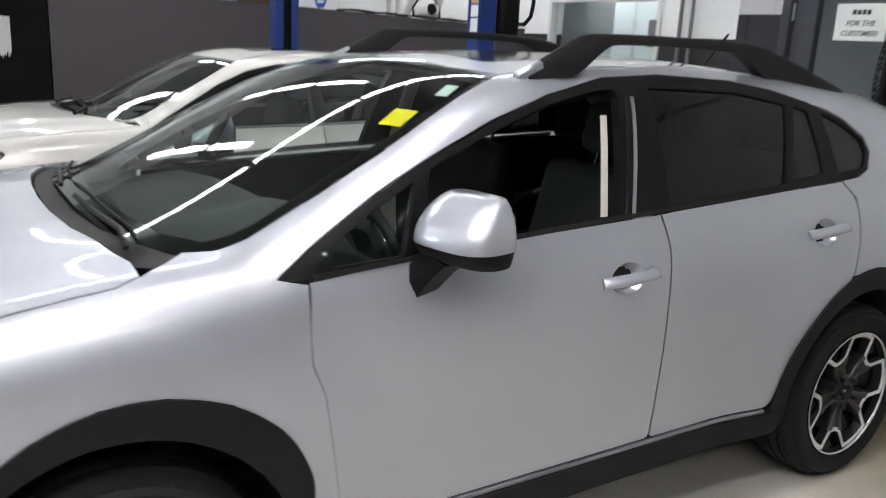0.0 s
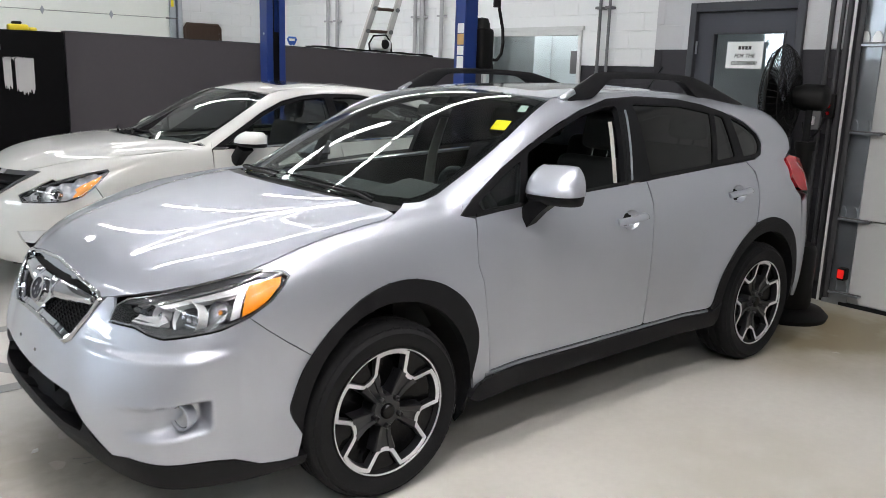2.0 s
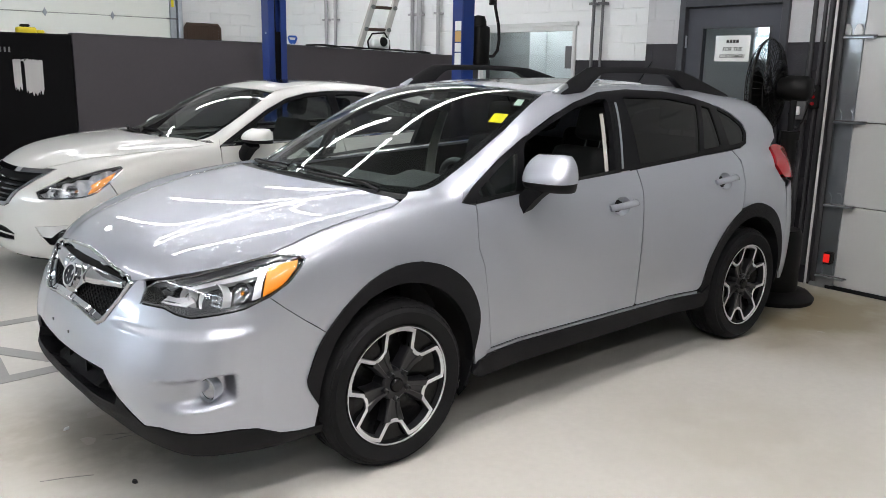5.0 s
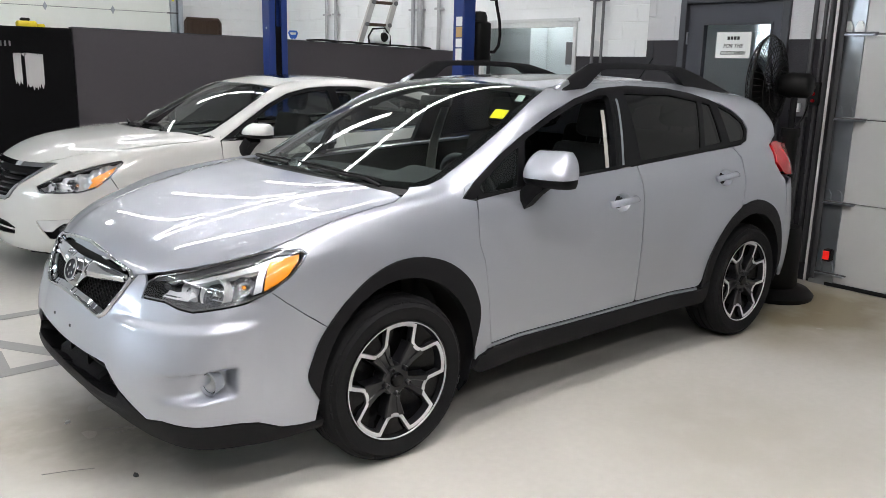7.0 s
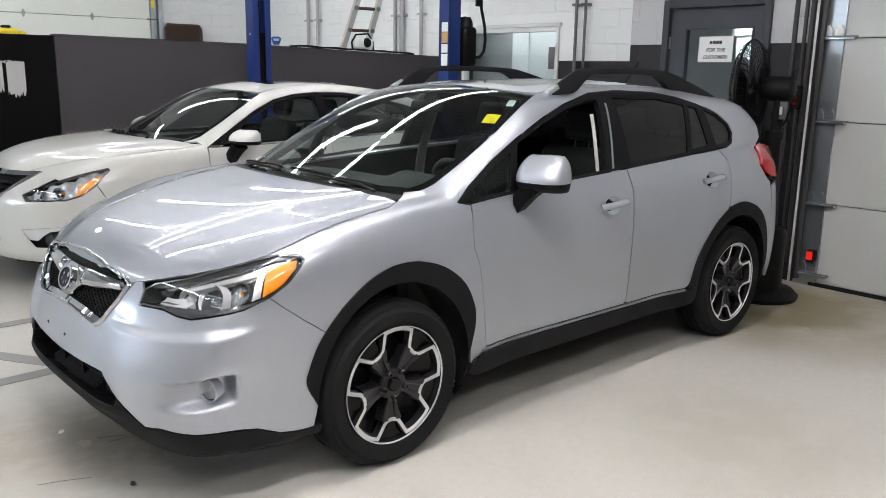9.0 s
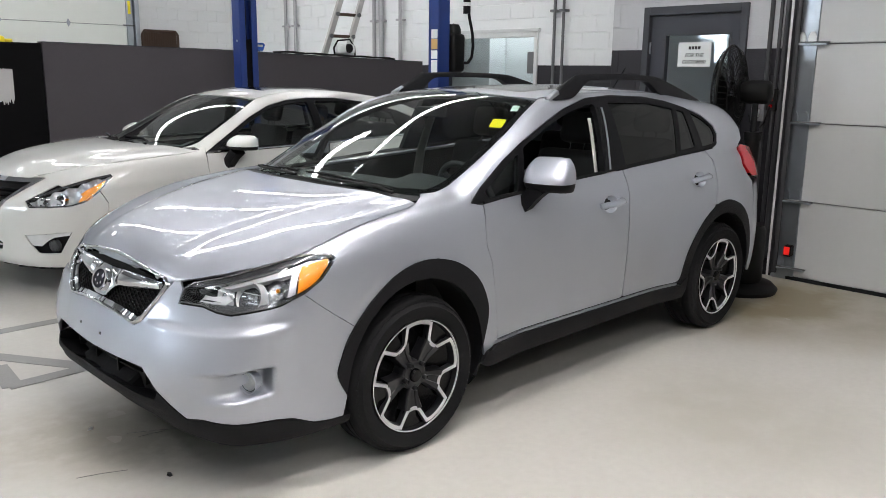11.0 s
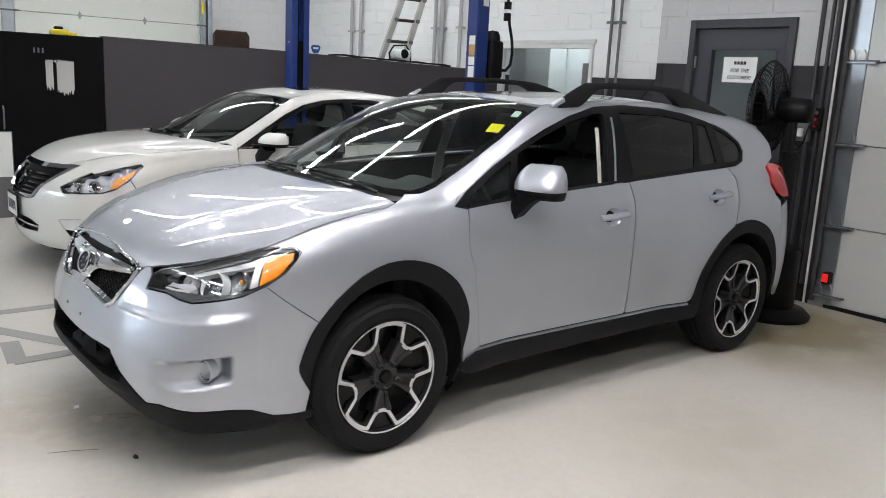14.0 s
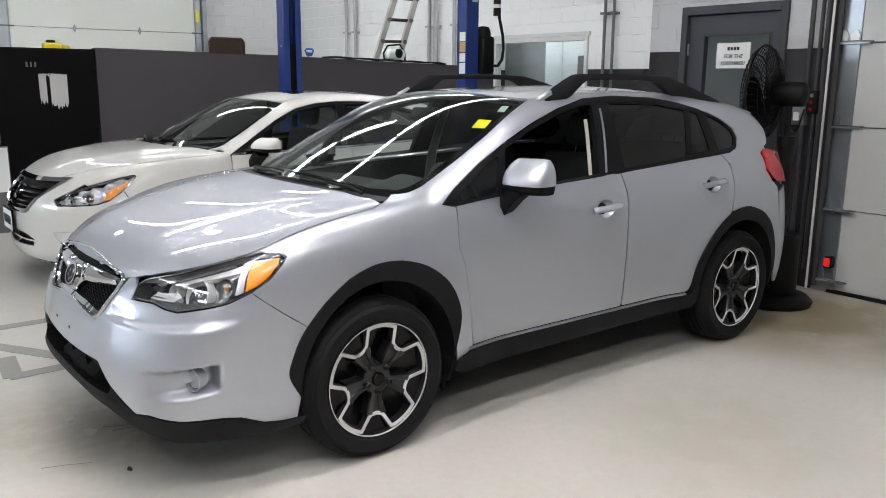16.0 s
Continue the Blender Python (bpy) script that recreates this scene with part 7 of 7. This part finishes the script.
    g1 = outline([(0.78, 1.01, 0.01), (0.76, 1.13, 0.02), (0.92, 1.225), (1.10, 1.305), (1.30, 1.345), (1.50, 1.36, 0.02), (1.53, 1.02, 0.01)], 0.03)
    g2 = outline([(1.60, 1.03, 0.01), (1.58, 1.36, 0.02), (1.8, 1.36), (2.1, 1.325), (2.42, 1.245, 0.02), (2.5, 1.06, 0.02)], 0.03)
    g0 = outline([(0.56, 1.01, 0.01), (0.70, 1.10, 0.01), (0.74, 1.01, 0.01)], 0.03)
    for mode in ("side", "far_side"):
        fr = patch("window_frame", S, mode, fr_loop, BLACK_TRIM, car, holes=[g0, g1, g2], step=0.04, offset=-0.004, thick=0.03, label="satin black window frames")
        for g in (g0, g1, g2):
            patch("side_window", S, mode, g, SIDE_GLASS, fr, step=0.06, offset=-0.01, thick=0.002)
        patch("chrome_strip", S, mode, outline([(0.46, 0.983), (0.9, 0.987), (1.56, 1.002), (2.6, 1.037), (2.6, 1.048), (1.56, 1.013), (0.9, 0.998), (0.47, 0.994)], 0.04), CHROME, fr, step=0.04, offset=0.004, thick=0.01)
        patch("sill", S, mode, outline([(0.40, 0.30), (2.40, 0.32), (2.40, 0.24), (0.40, 0.24)], 0.05), W, car, step=0.05, thick=0.05)
        patch("inner_side", S, mode, outline([(0.45, 0.95), (2.6, 1.0), (2.6, 0.8), (2.3, 0.4), (0.5, 0.4)], 0.05), WELL, car, step=0.08, offset=-0.04, thick=0.002)
    front_edge = [(-0.735, -0.50), (-0.80, -0.38), (-0.835, -0.22), (-0.85, 0)]
    back = [(0.045, 0), (0.07, -0.25), (0.15, -0.5), (0.30, -0.70), (0.36, -0.765)]
    hood = back + hood_edge + front_edge
    loop = hood + [(u, -v) for u, v in hood[::-1] if abs(v) > 1e-6]
    patch("hood", S, "top", outline(loop, 0.025), W, car, step=0.03, gap=0.003, label="glossy white hood")
    wsl = [(0.10, 0), (0.12, -0.25), (0.19, -0.5), (0.33, -0.69)] + [(u, v + 0.006) for u, v in ws_edge[1:]] + [(1.01, -0.4), (0.97, -0.2), (0.96, 0)]
    loop = wsl + [(u, -v) for u, v in wsl[::-1] if abs(v) > 1e-6]
    wso = outline(loop, 0.03)
    pane = bent_glass(S, wso)
    g = patch("windshield", S, "top", wso, WINDSHIELD, car, step=0.03, offset=-0.002, thick=0.003, label="clear greenish windshield", sheet=pane)
    patch("edge_band", S, "top", wso, BLACK_GLOSS, g, holes=[inset(wso, 0.03)], step=0.03, offset=-0.006, thick=0.001, sheet=pane)
    cowl = [(0.05, 0), (0.075, -0.25), (0.155, -0.5), (0.305, -0.70), (0.40, -0.73), (0.335, -0.695), (0.195, -0.5), (0.125, -0.25), (0.105, 0)]
    loop = cowl + [(u, -v) for u, v in cowl[::-1] if abs(v) > 1e-6]
    patch("cowl", S, "top", outline(loop, 0.03), BLACK_TRIM, car, step=0.04, offset=-0.012, thick=0.03, label="black plastic cowl")
    roof = [(0.965, 0), (0.975, -0.2), (1.015, -0.4), (1.065, -0.57)] + rail_top[1:4] + [(2.62, -0.50), (2.66, 0)]
    loop = roof + [(u, -v) for u, v in roof[::-1] if abs(v) > 1e-6]
    sun = outline([(1.25, -0.38, 0.05), (1.95, -0.38, 0.05), (1.95, 0.38, 0.05), (1.25, 0.38, 0.05)], 0.04)
    patch("roof", S, "top", outline(loop, 0.03), W, car, holes=[sun], step=0.05, gap=0.003)
    patch("sunroof", S, "top", sun, BLACK_GLOSS, car, step=0.06, offset=-0.002, gap=0.004, label="dark glass sunroof")
    rg = [(2.67, 0), (2.63, -0.50), (3.2, -0.55), (3.28, 0)]
    loop = rg + [(u, -v) for u, v in rg[::-1] if abs(v) > 1e-6]
    patch("rear_glass", S, "top", outline(loop, 0.04), WINDSHIELD, car, step=0.06, offset=-0.004, thick=0.003)
    trunk = [(3.29, 0), (3.21, -0.56), (3.4, -0.72), (3.7, -0.6), (3.76, 0)]
    loop = trunk + [(u, -v) for u, v in trunk[::-1] if abs(v) > 1e-6]
    patch("trunk_lid", S, "top", outline(loop, 0.04), W, car, step=0.06, gap=0.003)
    patch("rear_bumper", S, "rear", outline(both([(0, 1.0), (0.7, 0.98), (1.0, 0.9), (1.05, 0.5), (0.95, 0.26), (0, 0.26)]), 0.04), W, car, step=0.06, gap=0.003)
    # front
    g_out = [(0, 0.842), (0.30, 0.842), (0.50, 0.845), (0.66, 0.852), (0.536, 0.779), (0.42, 0.70), (0.345, 0.61), (0.30, 0.588), (0, 0.578)]
    g_in = [(0, 0.815), (0.30, 0.814), (0.50, 0.818), (0.575, 0.822), (0.49, 0.765), (0.385, 0.69), (0.315, 0.615), (0, 0.602)]
    fog_hole = [(0.578, 0.467), (0.72, 0.482), (0.866, 0.497), (0.79, 0.342), (0.66, 0.341), (0.613, 0.398)]
    intake = [(0, 0.44), (0.25, 0.436), (0.30, 0.43), (0.39, 0.398), (0.375, 0.345), (0.05, 0.325), (0, 0.325)]
    arch_front = S.to("side", [(-0.36, 0.68), (-0.38, 0.55), (-0.39, 0.36)], "front")
    edge = S.to("top", [(-0.735, -0.50), (-0.68, -0.56)], "front")
    half = [(0, 0.575), (0.30, 0.585), (0.348, 0.607), (0.423, 0.697), (0.54, 0.777), (0.665, 0.852), (0.70, 0.86)] + [(0.78, 0.82), (0.655, 0.748), (0.575, 0.703), (0.605, 0.660), (0.74, 0.662), (0.873, 0.671), (0.953, 0.703), (1.031, 0.768)] + arch_front + [(1.0, 0.25), (0.9, 0.235), (0.5, 0.235), (0, 0.24)]
    patch("front_bumper", S, "front", outline(both(half), 0.025), W, car, holes=[outline(fog_hole, 0.03), outline([(-u, v) for u, v in fog_hole], 0.03), outline(both(intake), 0.03)], step=0.028, gap=0.002, label="glossy white front bumper")
    filler = [(0.50, 0.856), (0.66, 0.856), (0.80, 0.805), (0.90, 0.836), (0.993, 0.862)] + S.to("top", [(-0.50, -0.69), (-0.633, -0.60), (-0.735, -0.50), (-0.78, -0.43)], "front")
    patch("nose_panel", S, "front", outline(filler, 0.02), W, car, step=0.03, mirror=True)
    grille = patch("grille", S, "front", outline(both(g_out), 0.02), CHROME, car, holes=[outline(both(g_in), 0.02)], step=0.025, offset=0.006, thick=0.03, label="black barred grille with a chrome surround")
    patch("grille_back", S, "front", outline(both(g_out), 0.04), WELL, grille, step=0.05, offset=-0.05, thick=0.002)
    for z, w in ((0.77, 0.46), (0.735, 0.42), (0.70, 0.37), (0.665, 0.34), (0.63, 0.31)):
        patch("bar", S, "front", outline(both([(0, z + 0.006), (w, z + 0.010), (w, z - 0.002), (0, z - 0.006)]), 0.04), BLACK_GLOSS, grille, step=0.04, offset=-0.012, thick=0.03)
    ring = lambda r: [(r * 1.05 * math.cos(t), 0.71 + r * math.sin(t)) for t in np.linspace(0, 2 * math.pi, 30, endpoint=False)]
    patch("badge", S, "front", ring(0.065), CHROME, grille, holes=[ring(0.048)], step=0.02, offset=0.016, thick=0.03, label="round chrome badge")
    patch("badge_bar", S, "front", outline([(-0.08, 0.698), (0.08, 0.698), (0.08, 0.722), (-0.08, 0.722)], 0.03), CHROME, grille, step=0.03, offset=0.02, thick=0.02)
    patch("intake_back", S, "front", outline(both([(0, 0.46), (0.40, 0.44), (0.41, 0.33), (0, 0.31)]), 0.04), WELL, car, step=0.05, offset=-0.06, thick=0.002, label="black lower intake")
    patch("intake_bar", S, "front", outline(both([(0, 0.386), (0.37, 0.386), (0.37, 0.372), (0, 0.372)]), 0.04), CHROME, car, step=0.04, offset=-0.01, thick=0.02)
    patch("front_lip", S, "front", outline(both([(0, 0.238), (0.5, 0.233), (0.9, 0.233), (1.0, 0.248), (0.98, 0.19), (0.5, 0.185), (0, 0.185)]), 0.04), BLACK_TRIM, car, step=0.05, offset=-0.02, thick=0.1)
    p, n = S.place("front", [(0.0, 0.50)])
    plate = part("number_plate", block(-0.012, 0.0, -0.165, 0.165, -0.09, 0.09, 0.004), BLACK_TRIM, car, "pale number plate in a black frame", at=pose(p[0][0] - 0.012, 0, 0.50))
    part("plate_sheet", block(-0.016, -0.0125, -0.152, 0.152, -0.076, 0.076, 0.002), PAPER, plate)
    for k in range(6):
        part("plate_bar", block(-0.0175, -0.0162, -0.125 + k * 0.043, -0.095 + k * 0.043, -0.035, 0.035), BLUE_BADGE, plate)
    for s in (1, -1):
        fl = lambda pts: [(s * u, v) for u, v in pts]
        lo = outline(fl(lamp), 0.02)
        unit = patch("headlamp", S, "front", lo, DARK_LAMP, car, holes=[inset(lo, 0.004)], step=0.025, offset=0.002, thick=0.025, label="swept headlamp with an amber reflector")
        patch("housing", S, "front", lo, LAMP_CHROME, unit, step=0.02, offset=-0.045, thick=0.002, relief=lambda u, v: 0.016 * np.sin(np.abs(u) * 70) + 0.01 * np.sin(v * 90))
        patch("lens", S, "front", inset(lo, 0.004), CLEAR, unit, step=0.03, offset=0.001, thick=0.003)
        patch("amber", S, "front", outline(fl([(0.905, 0.700), (0.917, 0.722), (0.930, 0.738), (0.918, 0.755), (0.960, 0.785), (1.070, 0.842), (1.045, 0.800), (1.005, 0.758), (0.985, 0.742), (0.990, 0.728), (0.962, 0.708)]), 0.012), AMBER, unit, step=0.015, offset=-0.008, thick=0.02, label="amber side reflector")
        for u, v, r in ((0.69, 0.705, 0.032), (0.80, 0.725, 0.042)):
            p, n = S.place("front", [(s * u, v)])
            d = (Vector(n[0]) + Vector((-1.2, 0, 0))).normalized()
            at_ = Matrix.Translation(Vector(p[0]) - Vector(n[0]) * 0.035) @ d.to_track_quat("Z", "Y").to_matrix().to_4x4()
            bowl = part("lamp_bowl", spin([(r * 0.3, -0.03), (r * 0.75, -0.012), (r, 0.012), (r * 1.08, 0.012), (r * 1.08, -0.02)], 28), CHROME, unit, smooth=40, at=at_)
            part("lamp_lens", spin([(0, 0.005), (r * 0.4, 0.002), (r * 0.7, -0.015)], 20), LAMP_DARK, bowl, smooth=50)
        fb = patch("fog_pocket", S, "front", outline(fl([(0.57, 0.475), (0.88, 0.505), (0.80, 0.332), (0.65, 0.332)]), 0.03), BLACK_TRIM, car, step=0.04, offset=-0.035, thick=0.002, label="black fog lamp pocket")
        patch("fog_trim", S, "front", outline(fl([(0.582, 0.464), (0.72, 0.479), (0.862, 0.494), (0.848, 0.468), (0.76, 0.456), (0.715, 0.425), (0.68, 0.392), (0.62, 0.395)]), 0.02), LAMP_PALE, fb, step=0.02, offset=-0.008, thick=0.02, label="chrome fog lamp trim")
        p, n = S.place("front", [(s * 0.755, 0.395)])
        d = (Vector(n[0]) + Vector((-0.8, 0, 0))).normalized()
        part("fog_lamp", spin([(0, -0.005), (0.03, -0.002), (0.038, 0.008), (0.043, 0.006), (0.045, -0.02)], 28), LAMP_DARK, fb, smooth=40, at=Matrix.Translation(Vector(p[0]) - Vector(n[0]) * 0.016) @ d.to_track_quat("Z", "Y").to_matrix().to_4x4())
    patch("engine_cover", S, "top", outline([(-0.76, -0.4), (-0.4, -0.66), (0.2, -0.74), (0.2, 0.74), (-0.4, 0.66), (-0.76, 0.4)], 0.05), WELL, car, step=0.08, offset=-0.05, thick=0.002)
    patch("inner_front", S, "front", outline(both([(0, 0.82), (0.6, 0.82), (1.0, 0.82), (1.0, 0.3), (0, 0.24)]), 0.05), WELL, car, step=0.06, offset=-0.1, thick=0.002)
    part("underbody", block(-0.6, 3.5, -0.6, 0.6, 0.2, 0.4, 0.03), WELL, car, "dark underbody")
    part("firewall", block(0.12, 0.18, -0.78, 0.78, 0.25, 0.92), WELL, car)
    part("parcel_shelf", block(2.6, 3.2, -0.6, 0.6, 0.85, 0.95, 0.02), DASH, car)
    for x in (0.0, base):
        for s in (-1, 1):
            bm = bmesh.new()
            a = np.linspace(math.pi * 1.05, -0.05 * math.pi, 24)
            ra = [bm.verts.new((x + 0.385 * math.cos(t), s * 0.87, 0.34 + 0.39 * math.sin(t))) for t in a]
            rb = [bm.verts.new((x + 0.40 * math.cos(t), s * 0.52, 0.34 + 0.40 * math.sin(t))) for t in a]
            for i in range(len(a) - 1):
                bm.faces.new((ra[i], ra[i + 1], rb[i + 1], rb[i]))
            bm.faces.new(rb)
            part("wheel_well", bm, WELL, car, "black wheel well liner", smooth=60)
            wheel("wheel", car, pose(x, s * 0.892, 0.333, 90 if s < 0 else -90, 0, 0) @ pose(0, 0, 0, 0, 0, 10), 0.333, 0.215, 0.215)
    for pts in (((0.10, -0.55), (0.16, -0.45), (0.21, -0.25), (0.20, 0.05)), ((0.09, 0.1), (0.13, 0.2), (0.19, 0.4), (0.25, 0.58))):
        p, n = S.place("top", pts)
        part("wiper", tube([Vector(a + b * 0.018) for a, b in zip(p, n)], 0.010, 6), BLACK_TRIM, car, "black windshield wiper arm", smooth=60)
    door_mirror(car, (0.68, 1.0, 1.06), W, 1.06, 0.60, 0.9)
    cabin_inside(S, car, 0.62, 0.96, 1.15, 0.42, 0.25, 0.68)
    patch("headliner", S, "top", outline([(1.1, -0.5), (2.6, -0.48), (2.6, 0.48), (1.1, 0.5)], 0.05), HEADLINER, car, step=0.1, offset=-0.05, thick=0.01)
    for mode in ("side", "far_side"):
        patch("pillar_trim", S, mode, outline([(1.50, 0.5), (1.50, 1.34), (1.60, 1.34), (1.62, 0.5)], 0.05), DASH, car, step=0.06, offset=-0.05, thick=0.01)
    return car


sedan(pose(0.96, 5.70, 0))
